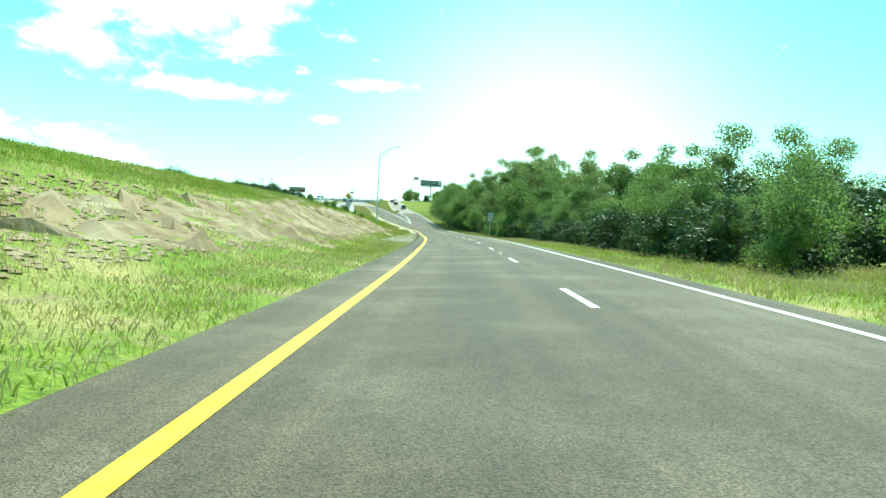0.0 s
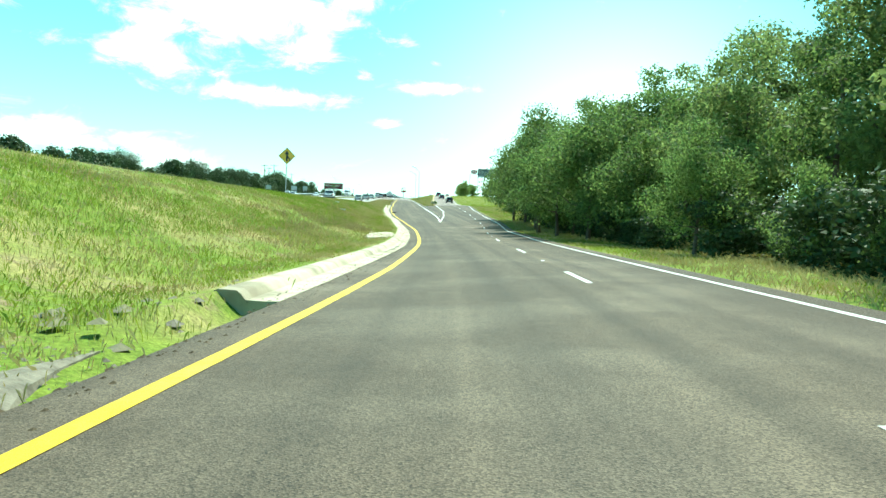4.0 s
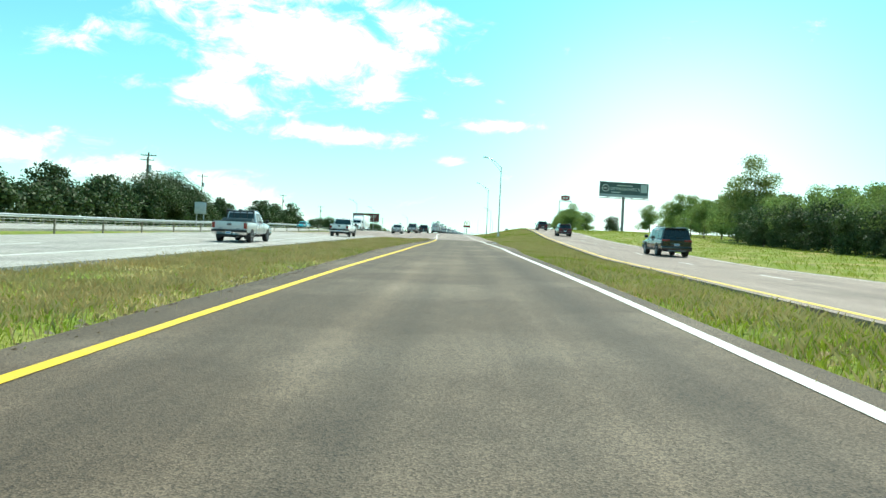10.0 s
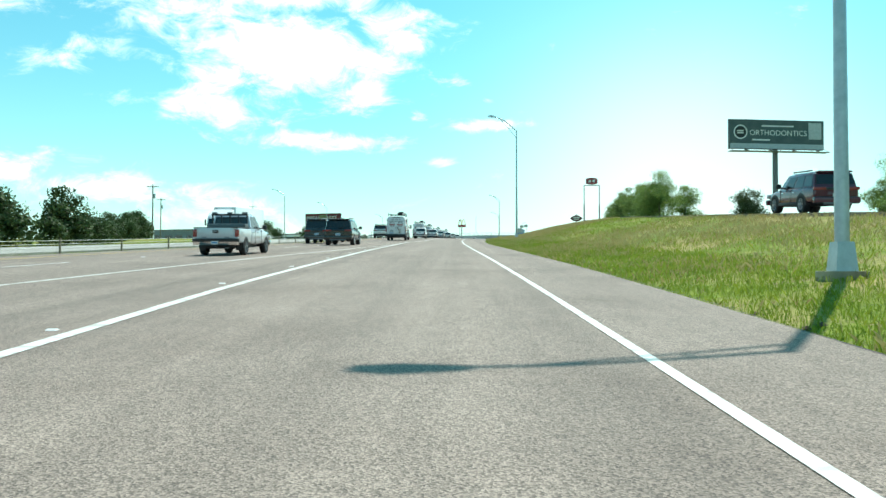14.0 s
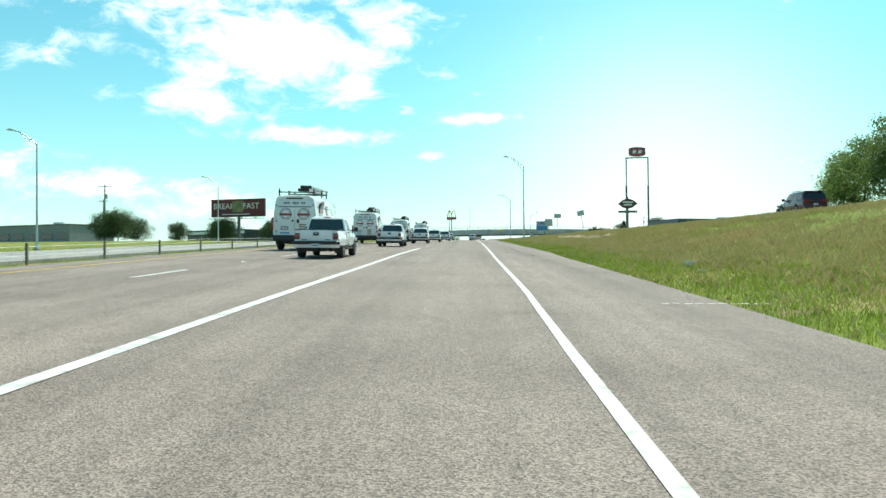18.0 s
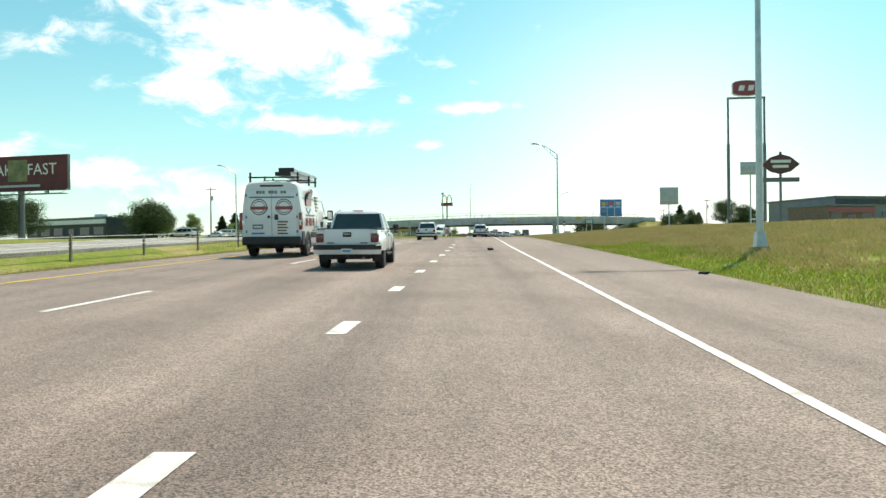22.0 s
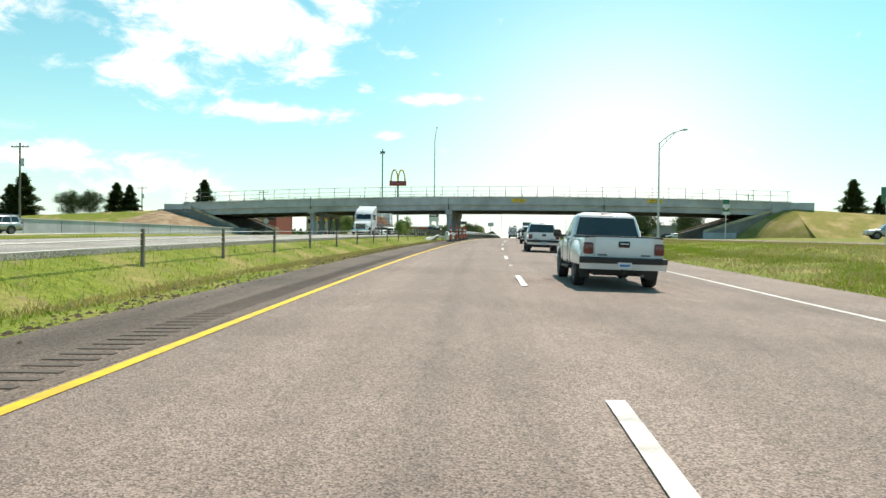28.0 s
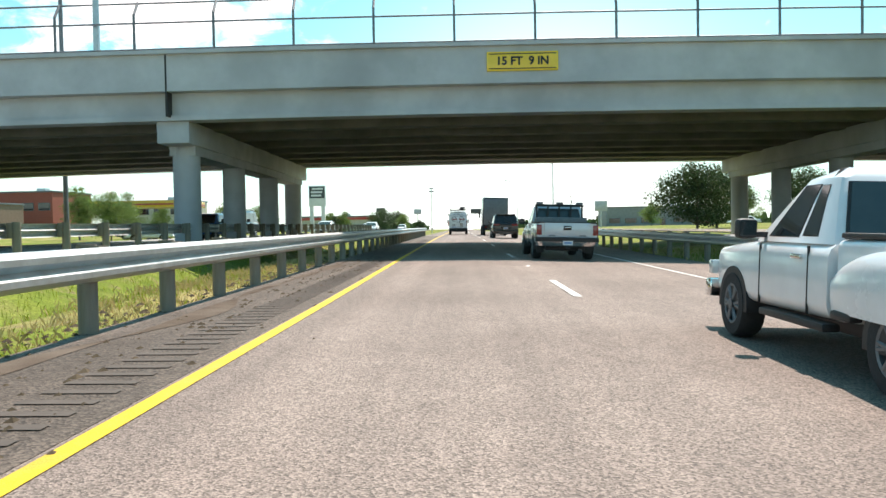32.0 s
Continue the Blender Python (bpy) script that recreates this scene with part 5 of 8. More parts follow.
# ---- trees ----
def quads(name, V, n, mat, parent=None):
    """A mesh of n loose four-sided leaves or blades from an array of corners."""
    me = bpy.data.meshes.new(name)
    me.vertices.add(4 * n)
    me.vertices.foreach_set("co", np.ascontiguousarray(V, dtype=np.float32).ravel())
    me.loops.add(4 * n)
    me.loops.foreach_set("vertex_index", np.arange(4 * n, dtype=np.int32))
    me.polygons.add(n)
    me.polygons.foreach_set("loop_start", np.arange(0, 4 * n, 4, dtype=np.int32))
    me.update(calc_edges=True)
    me.materials.append(mat)
    ob = new(name, me)
    ob.parent = parent
    return ob


def tree_data(seed, h, spread, n_leaf, leaf=.27, low=.18, fill=1.0, tight=1.0):
    """A tapered trunk with limbs, and a crown of many leaf clumps on lobes along the limbs."""
    rnd = random.Random(seed)
    bm = bmesh.new()
    lobes = []
    lean = Vector((rnd.uniform(-.06, .06), rnd.uniform(-.06, .06), 1))
    p = Vector((0, 0, -.6))
    th = h * .72
    prev_r = h * .022
    for i in range(5):
        q = p + lean * (th / 5) + Vector((rnd.uniform(-.15, .15), rnd.uniform(-.15, .15), 0))
        rod(p, q, prev_r, prev_r * .78, n=7, bm=bm)
        prev_r *= .78
        if i >= 1:
            for k in range(3):
                a = rnd.uniform(0, 6.283)
                ln = spread * rnd.uniform(.45, .95) * (1 - .12 * i)
                e = q + Vector((math.cos(a) * ln, math.sin(a) * ln, ln * rnd.uniform(.15, .6)))
                mid = (q + e) / 2 + Vector((0, 0, -.1 * ln))
                rod(q, mid, prev_r * .55, prev_r * .35, n=5, bm=bm)
                rod(mid, e, prev_r * .35, .02, n=5, bm=bm)
                lobes.append((e, spread * rnd.uniform(.28, .46)))
                lobes.append((mid, spread * rnd.uniform(.22, .34)))
        p = q
    for k in range(int(9 * fill)):
        a, r = rnd.uniform(0, 6.283), spread * math.sqrt(rnd.random()) * .85
        z = h * (low + (1 - low) * rnd.random() ** .8)
        k2 = math.sin(math.pi * min(1, max(.06, (z / h - low) / (1 - low) * .9 + .1))) ** .6
        lobes.append((Vector((math.cos(a) * r * k2, math.sin(a) * r * k2, z * .93)), spread * rnd.uniform(.25, .42)))
    lobes.append((Vector((p.x, p.y, h * .9)), spread * .35))
    rs = np.random.RandomState(seed)
    V = []
    lobes = [(c, r * tight) for c, r in lobes]
    tot = sum(r * r for _, r in lobes)
    for c, r in lobes:
        n = int(n_leaf * r * r / tot)
        d = rs.normal(size=(n, 3)); d /= np.linalg.norm(d, axis=1)[:, None]
        rad = r * rs.uniform(.45, 1.08, n)[:, None]
        pos = np.array(c)[None] + d * rad * np.array([1, 1, .72]) + rs.normal(0, .08 * r, (n, 3))
        ax = rs.normal(size=(n, 3)); ax /= np.linalg.norm(ax, axis=1)[:, None]
        bx = np.cross(ax, d); bx /= np.linalg.norm(bx, axis=1)[:, None] + 1e-6
        sz = leaf * rs.uniform(.55, 1.25, n)[:, None]
        ax, bx = ax * sz * .5, bx * sz * .32
        V.append(np.stack([pos - ax, pos + bx + ax * .2, pos + ax, pos - bx + ax * .1], 1).reshape(-1, 3))
    return bm, np.concatenate(V)


LEAVES = []


def tree_kind(name, seed, h, spread, n_leaf, mat, label, **k):
    T = empty(name, pose(0, 0, 0), label, "tree", "roadside trees")
    bm, V = tree_data(seed, h, spread, n_leaf, **k)
    LEAVES.append(V.reshape(-1, 4, 3))
    part("trunk", bm, M_BARK, T)
    quads("crown", V, len(V) // 4, mat, T)
    return T


def conifer_kind(seed, h, r, n_leaf):
    T = empty("conifer", pose(0, 0, 0), "dark green conical cedar tree", "tree", "cedars by the bridge")
    rs = np.random.RandomState(seed)
    part("trunk", rod((0, 0, -.5), (0, 0, h * .95), h * .022, .03, n=8), M_BARK, T)
    V, F = [], []
    for j in range(n_leaf):
        t = rs.random() ** .7
        z = h * (.06 + .94 * (1 - t))
        rr = r * (.12 + t * .88) * rs.uniform(.35, 1.08) * (1 + .25 * math.sin(z * 5 + rs.random()))
        a = rs.uniform(0, 6.283)
        q = np.array([rr * math.cos(a), rr * math.sin(a), z - .12 * rr])
        d = np.array([math.cos(a), math.sin(a), .35]) * .3
        s = np.array([-math.sin(a), math.cos(a), rs.uniform(-.4, .4)]) * .13
        b = len(V)
        V += [q - d, q + s, q + d, q - s]
        F.append((b, b + 1, b + 2, b + 3))
    data_obj("crown", V, F, M_LEAF[2], parent=T)
    return T


KINDS = [
    tree_kind("broadleaf_tree", 3, 9.5, 4.2, 15000, M_LEAF[0], "tall green broadleaf tree with an uneven crown", low=.08, fill=1.5, leaf=.21),
    tree_kind("broadleaf_tree", 11, 12.0, 4.6, 16000, M_LEAF[1], "tall olive-green broadleaf tree with open branches", low=.16, fill=1.2, leaf=.22),
    tree_kind("broadleaf_tree", 23, 7.0, 3.6, 12000, M_LEAF[0], "spreading green broadleaf tree", low=.04, fill=1.8, leaf=.2),
    tree_kind("broadleaf_tree", 31, 5.0, 3.0, 9000, M_LEAF[2], "low dark green thicket tree", low=.0, fill=2.6, leaf=.22),
    tree_kind("broadleaf_tree", 47, 8.5, 5.6, 15000, M_LEAF[2], "wide dark green oak with a rounded crown", low=.15, fill=3.0),
]
KINDS += [tree_kind("broadleaf_tree", 61, 8.0, 4.0, 5200, M_LEAF[2], "dark green broadleaf tree of a distant tree line", low=.04, fill=2.6, leaf=.46),
          tree_kind("broadleaf_tree", 67, 6.5, 3.8, 4600, M_LEAF[2], "dark green low tree of a distant tree line", low=.0, fill=2.8, leaf=.46)]
KINDS += [tree_kind("broadleaf_tree", 83, 10.5, 4.0, 12500, M_LEAF[0], "tall green elm with a loose broken crown", low=.3, fill=.5, leaf=.2, tight=.72),
          tree_kind("broadleaf_tree", 97, 12.5, 4.4, 13000, M_LEAF[1], "tall thin-crowned tree with sky showing between its limbs", low=.34, fill=.35, leaf=.2, tight=.66)]
CONIFER = conifer_kind(5, 6.0, 2.6, 4200)
used = set()


def plant(k, s, u, scale=1.0, sz=None, turn=0, h=0.0):
    src = CONIFER if k == "c" else KINDS[k]
    m = at(s, u) @ pose(0, 0, h - .05, 0, 0, turn)
    if k not in used:
        used.add(k)
        src.matrix_basis = m
        src.scale = (scale, scale, sz or scale)
        return src
    ob = copy_thing(src, m)
    ob.scale = (scale, scale, sz or scale)
    return ob


random.seed(7)
HEIGHTS = (9.5, 12.0, 7.0, 5.0, 8.5, 8.0, 6.5, 10.5, 12.5)


def grow(ks, s, u, h, slim=1.0):
    """A tree of about the wanted height, of the kind that comes nearest among those given."""
    k = min(random.sample(ks, min(2, len(ks))), key=lambda q: abs(HEIGHTS[q] - h))
    sc = h / HEIGHTS[k] * random.uniform(.88, 1.1)
    plant(k, s + random.uniform(-1.6, 1.6), u + random.uniform(-.8, .8), sc * slim, sc, turn=random.uniform(0, 360))


def thicket(name, spots, mat, label, every=3, big=1.45):
    """Undergrowth that nobody could count: crowns (kind, station, offset, height, width) run together in one mesh."""
    out = []
    for k, s, u, h, wide in spots:
        q = LEAVES[k][random.randrange(every)::every]
        mid = q.mean(1, keepdims=True)
        q = mid + (q - mid) * big
        sc = h / HEIGHTS[k]
        a = random.uniform(0, 6.283)
        c, d = math.cos(a) * sc * wide, math.sin(a) * sc * wide
        x, y = place(s, u)
        out.append(np.stack([q[..., 0] * c - q[..., 1] * d + x, q[..., 0] * d + q[..., 1] * c + y, q[..., 2] * sc + ground_z(s, u)], -1).reshape(-1, 3))
    V = np.concatenate(out)
    return tagged(quads(name, V, len(V) // 4, mat), label, "undergrowth", kind="stuff")


# the wood beside the frontage road: crown heights of its front, middle and back rows
WOOD_F = line((36, 3.5), (70, 3.8), (76, 4.8), (86, 6.6), (92, 6.6), (102, 5.6), (116, 3.8), (140, 4.4), (155, 6.5), (169, 9.5), (196, 11), (204, 9))
WOOD_M = line((20, 4), (50, 5.3), (63, 6), (74, 6.4), (82, 7.2), (90, 9.6), (106, 14.2), (128, 15.4), (142, 12.4), (160, 9.6), (188, 12.5), (210, 13))
WOOD_B = line((24, 5), (40, 6.2), (57, 7.8), (84, 9), (98, 11.5), (118, 16.5), (136, 17), (150, 13), (210, 13))
for s in np.arange(20, 200, 6.3).tolist():
    grow((2, 7, 0), s, FR_R(s) + (4.4 if s < 150 else 3.4) + random.uniform(-.6, 1.2), WOOD_F(s) * random.uniform(.75, 1.2), .95)
# Low leaf mass; the shade at the wood's foot sits in its dark colour.
thicket("wood_undergrowth", [(3, s, FR_R(s) + random.uniform(3.6, 5.2), random.uniform(1.0, 2.5), 1.3) for s in np.arange(22, 202, 3.3).tolist()] + [(3, s, FR_R(s) + random.uniform(10, 12), random.uniform(2.6, 4.4), 1.3) for s in np.arange(22, 202, 5.0).tolist()], M_LEAF[2], "dark green undergrowth at the foot of the roadside wood, shade in its leaf colour")
for s in np.arange(155, 201, 6.2).tolist():
    grow((0, 7) if s > 180 else (0,), s, FR_R(s) + (2.7 if s > 180 else 1.9), 9.8 if s > 164 else 7.5, .95)
for s in np.arange(20, 202, 6.0).tolist():
    grow((7, 0, 1, 8), s, FR_R(s) + (8 if s < 150 else 8.6) + random.uniform(-1, 1.5), WOOD_M(s) * random.uniform(.82, 1.2))
for s in np.arange(24, 202, 6.4).tolist():
    grow((8, 1, 7), s, FR_R(s) + 13.5, WOOD_B(s) * random.uniform(.8, 1.15))
for s, o, h in ((216, 6, 4.4), (221, 4.5, 3.6), (227, 7, 4.0), (232, 12, 7), (240, 10, 5), (225, 15, 9)):
    grow((2, 0), s, FR_R(s) + o, h)
# trees further up on the right
CLUMP = line((285, 8.6), (302, 9.2), (315, 10.4), (331, 11.6), (345, 11.6), (352, 7), (380, 6.2))
for s in np.arange(264, 384, 5.4).tolist():
    grow((0, 1, 2), s, FR_R(s) + 20, CLUMP(s) * (.8 if s < 285 else 1))
    if s > 280:
        grow((3, 6), s + 2.5, FR_R(s) + 18, 4.6)
for s, h in ((395, 11.2), (398, 10), (410, 6.8), (418, 7.2), (426, 7.4), (434, 7.2)):
    grow((0, 1, 2), s, FR_R(s) + 20, h)
for s in np.arange(388, 470, 10).tolist():
    grow((5, 6), s, FR_R(s) + 34, 8)
for s, u, k, sc in ((437, 53, 2, .9), (448, 64, 0, .9), (462, 48, 2, .95), (470, 56, 2, .9), (480, 46, 2, 1.0), (496, 63, 0, .8), (506, 57, 2, .75), (520, 44, 3, 1.0), (560, 39, 2, 1.15)):
    plant(k, s, u, sc, turn=random.uniform(0, 360))
for s, u, h in ((575, 34, 5.6), (569, 33, 7.4), (563, 34, 8.2), (556, 33, 8.8), (550.5, 34, 7.8), (546.5, 33, 5.8), (535.5, 33, 7.4), (530, 34, 8.4), (534, 38, 6.5)):
    grow((0, 2, 7), s, u, h, 1.05)
# left: line of trees beyond the opposite carriageway
LEFT_H = line((90, 8), (300, 7), (333, 7.2), (352, 8), (400, 8), (425, 8.2), (443, 6), (480, 5.8), (500, 4.6), (560, 4.5))
for s in np.arange(190, 562, 5.7).tolist():
    o = OPP_F(s) - (14 if s < 500 else 14 + (s - 500) * .4)
    grow((5, 4, 6), s, o - random.uniform(0, 5), LEFT_H(s) * random.uniform(.7, 1.25))
# The same dark leaf colour carries the backlit tone of the tree line.
thicket("tree_line_undergrowth", [(6, s, OPP_F(s) - 12.5 - max(0, s - 490) * .4 + random.uniform(-1.5, 1), LEFT_H(s) * random.uniform(.4, .65), 1.2) for s in np.arange(200, 520, 5).tolist()], M_LEAF[2], "dark undergrowth along the far tree line, backlit tone in its leaf colour", 3, 1.4)
for s, u, k, sc in ((648, -66, 4, .75), (655, -72, 4, .7), (688, -58, 4, .7), (694, -62, 4, .65), (703, -64, 4, .75), (727, -57, 4, .85), (733, -60, 4, .8), (738, -54, 2, .7), (700, -86, 4, .8), (712, -80, 4, .7), (738, -62, 4, .8), (748, -66, 4, .75), (760, -70, 2, .8), (780, -92, 4, .8), (840, -90, 2, .8),
                    (900, -34, 2, .7), (906, -40, 0, .6), (925, -30, 2, .7), (940, -50, 0, .7), (960, -34, 0, .7), (980, -60, 2, .8), (1000, -28, 3, .8), (1040, -36, 2, .8), (900, -70, 0, .7), (1000, -26, 2, .7), (1024, -20, 4, .7), (1052, -25, 3, .8), (1085, -19, 2, .8), (1120, -24, 4, .9), (1160, -17, 3, .9), (1062, 31, 4, .8), (1094, 27, 3, .8), (1135, 33, 2, .9),
                    (915, 27.5, 4, .95), (922, 32, 4, .9), (925, 44, 4, .9), (960, 50, 2, .9), (782, 44, 4, .55), (720, 36, 3, .7), (712, 42, 3, .75), (735, 40, 3, .6), (752, 44, 2, .5), (760, 33, 3, .45), (1010, 46, 2, .8)):
    plant(k, s, u, sc, turn=random.uniform(0, 360))
for s, u, sc, h in ((867, -58.7, 1.05, 4.2), (860, -72, .95, 3.6), (855, -67, .8, 3.8), (858, -88, 1.35, 2.7), (868, -97, 1.2, 2.1), (828, -84, .8, 0), (858, 57, 1.0, 3.8), (864, 64, .7, 3.3), (800, 52, .7, 0)):
    plant("c", s, u, sc, turn=random.uniform(0, 360), h=h)
for s, u, k, sc, h in ((860, 72, 4, 1.0, 3.0), (866, 80, 4, .8, 2.5), (862, -78, 4, .55, 3.2), (864, -83, 4, .6, 2.9), (861, -73, 2, .55, 3.5), (859, -98, "c", 1.3, 2.1), (862, -104, "c", 1.2, 1.8)):
    plant(k, s, u, sc, turn=random.uniform(0, 360), h=h)
# low bushes on the first bank and before the wood
for s, u, sc in ((70, -11.2, .13), (73, -10.8, .16), (76, -11.3, .14), (80, -10.4, .15), (83, -10.9, .13), (88, -10.2, .12), (94, -9.8, .13), (66, -12, .14), (104, 7.2, .35), (112, 7.4, .3), (98, 7.8, .3), (86, 8.4, .3), (76, 8.9, .35), (66, 9.4, .3), (58, 9.8, .35), (281, 6.1, .2), (284, 5.6, .16)):
    plant(2, s, u, sc * .75, turn=random.uniform(0, 360))
# the low ridge of far woods behind everything
V, F = [], []
rs = np.random.RandomState(4)
for j in range(5200):
    a = rs.uniform(-1, 1)
    s = 1450 + 900 * rs.random()
    u = a * 1300
    if abs(u) < 45:
        continue
    x, y = place(s, u)
    z = float(axis(s)[2]) + rs.uniform(0, 11) * (1 - .3 * rs.random()) + abs(u) * .004
    w, hh = rs.uniform(3, 7), rs.uniform(1.5, 4)
    b = len(V)
    th = rs.uniform(0, 3.14)
    dx, dy = w * math.cos(th), w * math.sin(th)
    V += [(x - dx, y - dy, z - hh), (x + dx, y + dy, z - hh), (x + dx * .7, y + dy * .7, z + hh * .8), (x - dx * .2, y, z + hh * 1.2), (x - dx * .8, y - dy * .8, z + hh * .4)]
    F.append((b, b + 1, b + 2, b + 3, b + 4))
tagged(data_obj("far_woods", V, F, M_LEAF[2]), "hazy line of far dark woods on the horizon", "woods", kind="stuff")


# ---- grass and weeds on the verges ----
def grass(name, n, s_rng, u_lo, u_hi, mat, h, label, seed, blades=5, clump=.22, wide=.02, mask=None):
    """Clumps of bent blades strewn over a strip of the land."""
    rs = np.random.RandomState(seed)
    s = np.sort(rs.uniform(*s_rng, n))
    r = rs.random_sample(n)
    keep, us, zs = [], [], []
    for j, v in enumerate(s.tolist()):
        lo, hi = u_lo(v), u_hi(v)
        if hi - lo < .3:
            continue
        u = lo + (hi - lo) * float(r[j])
        if mask and mask[3] * (noise.noise((v * mask[1], u * mask[1] * 2.2, mask[2])) + .6 * noise.noise((v * mask[1] * 4, u * mask[1] * 7, mask[2]))) < mask[0]:
            continue
        if 14 < v < 97 and 3.6 < float(PAVE_L(v)) - u < 7.6 and noise.noise((v * .5, u * .8, 2)) < .2:
            continue
        if 52 < v < 115 and 0 < float(PAVE_L(v)) - u < 1.7 - .02 * (v - 62) and noise.noise((v * .6, u * 1.5, 4)) < .22:
            continue
        if (489 < v < 514 and 5.4 < u - PAVE_R(v) < 7.6 or 562 < v < 604 and 6.3 < u - PAVE_R(v) < 8) and noise.noise((v * .5, u * .8, 2)) < .25:
            continue
        keep.append(v); us.append(u); zs.append(ground_z(v, u))
    s, u, z = np.repeat(keep, blades), np.repeat(us, blades), np.repeat(zs, blades)
    x, y = place(s, u)
    m = len(s)
    x, y = x + rs.normal(0, clump * 1.5, m), y + rs.normal(0, clump * 1.5, m)
    hh = h * .52 * rs.uniform(.35, 1.4, m)
    a = rs.uniform(0, 6.283, m)
    wx, wy = .42 * wide * np.cos(a), .42 * wide * np.sin(a)
    lx, ly = rs.normal(0, .5, m) * hh, rs.normal(0, .5, m) * hh
    V = np.stack([np.stack([x - wx, y - wy, z - .06], 1), np.stack([x + wx, y + wy, z - .06], 1), np.stack([x + wx * .7 + lx * .45, y + wy * .7 + ly * .45, z + hh * .6], 1), np.stack([x + lx, y + ly, z + hh], 1)], 1).reshape(-1, 3)
    return tagged(quads(name, V, m, mat), label, "grass", kind="stuff")


def patch(lo, scale, seed, sign=1):
    return (lo, scale, seed, sign)


TOP = lambda s: float(HW_R(s)) + 3
LEFT_EDGE = lambda s: float(PAVE_L(s)) - (1.15 if 120 < s < 271 else .35)
grass("bank_grass", 95000, (0, 368), TOP, LEFT_EDGE, M_GRASS, .1, "green grass on the bank below the highway", 1, mask=patch(.0, .07, 1), blades=6, wide=.011, clump=.17)
grass("bank_dry_grass", 80000, (0, 368), TOP, LEFT_EDGE, M_DRY, .13, "tufts of dry grass on the bank", 2, mask=patch(-.28, .07, 1, -1), blades=6, wide=.01, clump=.15)
grass("bank_edge_grass", 9000, (0, 368), lambda s: LEFT_EDGE(s) - 2.5, LEFT_EDGE, M_GRASS, .13, "grass along the paved edge", 3, mask=patch(-.1, .2, 2), blades=6, wide=.01)
grass("bank_weeds", 6000, (135, 200), lambda s: float(PAVE_L(s)) - 7.0, lambda s: float(PAVE_L(s)) - 3.0, M_WEED, .2, "dead brown weeds in a band along the lower bank", 23, mask=patch(.1, .12, 25), blades=6, wide=.012, clump=.2)
grass("bank_bleached", 22000, (130, 330), lambda s: float(PAVE_L(s)) - 8.5, lambda s: float(PAVE_L(s)) - 1.2, M_STRAW, .22, "sun-bleached straw patches on the lower bank", 24, mask=patch(.1, .14, 27), blades=6, wide=.011, clump=.2)
grass("gore_straw", 26000, (252, 374), lambda s: float(HW_R(s)) + 2.6, lambda s: float(PAVE_L(s)) - .5, M_STRAW, .2, "straw-coloured grass between ramp and highway", 33, mask=patch(-.1, .11, 34), blades=6, wide=.012, clump=.2)
grass("ramp_verge_straw", 16000, (262, 440), lambda s: float(PAVE_R(s)) + .4, lambda s: float(FR_L(s)) - .4, M_STRAW, .2, "straw-coloured grass between ramp and frontage road", 35, mask=patch(.02, .12, 36), blades=6, wide=.012, clump=.2)
VR = lambda s: float(FR_R(s)) + .4 if s < 262 else float(PAVE_R(s)) + .3
VR2 = lambda s: float(FR_R(s)) + 9 if s < 262 else float(FR_L(s)) - .4
grass("verge_grass", 100000, (0, 860), VR, VR2, M_GRASS, .15, "green verge grass beside the road", 4, mask=patch(-.2, .05, 3), blades=6, wide=.012, clump=.18)
grass("verge_dry_grass", 80000, (0, 860), VR, VR2, M_DRY, .24, "dry seeding grass on the bank", 5, mask=patch(-.25, .05, 3, -1), blades=6, wide=.01, clump=.16)
grass("far_bank_grass", 18000, (200, 700), lambda s: float(FR_R(s)) + .6, lambda s: float(FR_R(s)) + 26, M_GRASS, .3, "tall grass beyond the frontage road", 6, blades=5, wide=.03)
grass("bank_straw", 80000, (470, 740), lambda s: float(PAVE_R(s)) + 2.2, lambda s: float(FR_L(s)) - .3, M_STRAW, .26, "tall straw-coloured grass on the upper bank", 15, blades=6, wide=.01, clump=.2, mask=patch(-.3, .08, 12))
grass("edge_grass", 50000, (400, 640), lambda s: float(PAVE_R(s)) + .15, lambda s: float(PAVE_R(s)) + 3.6, M_LUSH, .1, "bright green mown grass along the shoulder", 16, blades=6, wide=.011, clump=.18)
grass("crest_grass", 70000, (0, 300), lambda s: float(HW_R(s)) + 3, lambda s: float(PAVE_L(s)) - 4.5, M_LUSH, .12, "bright green grass on the upper bank", 17, blades=6, wide=.011, clump=.18, mask=patch(-.05, .05, 21))
grass("shoulder_straw", 32000, (632, 725), lambda s: float(PAVE_R(s)) + .3, lambda s: float(PAVE_R(s)) + 9, M_STRAW, .26, "sun-bleached straw grass beside the shoulder", 19, blades=6, wide=.01, clump=.2, mask=patch(-.45, .12, 14))
grass("shoulder_grass", 40000, (715, 845), lambda s: float(PAVE_R(s)) + .2, lambda s: float(PAVE_R(s)) + 6, M_LUSH, .12, "bright mown grass before the bridge", 20, blades=6, wide=.011, clump=.18, mask=patch(-.15, .07, 15))
MED_R = lambda s: float(HW_L(s)) - 2.1
grass("median_grass", 40000, (360, 900), lambda s: float(OPP_N(s)) + .6, MED_R, M_GRASS, .11, "short median grass", 7, mask=patch(-.3, .08, 4), blades=6, wide=.012, clump=.16)
grass("median_dry_grass", 24000, (560, 880), lambda s: MED_R(s) - 2.0, MED_R, M_STRAW, .15, "dry grass edging the shoulder", 8, mask=patch(-.15, .1, 6), blades=6, wide=.01)
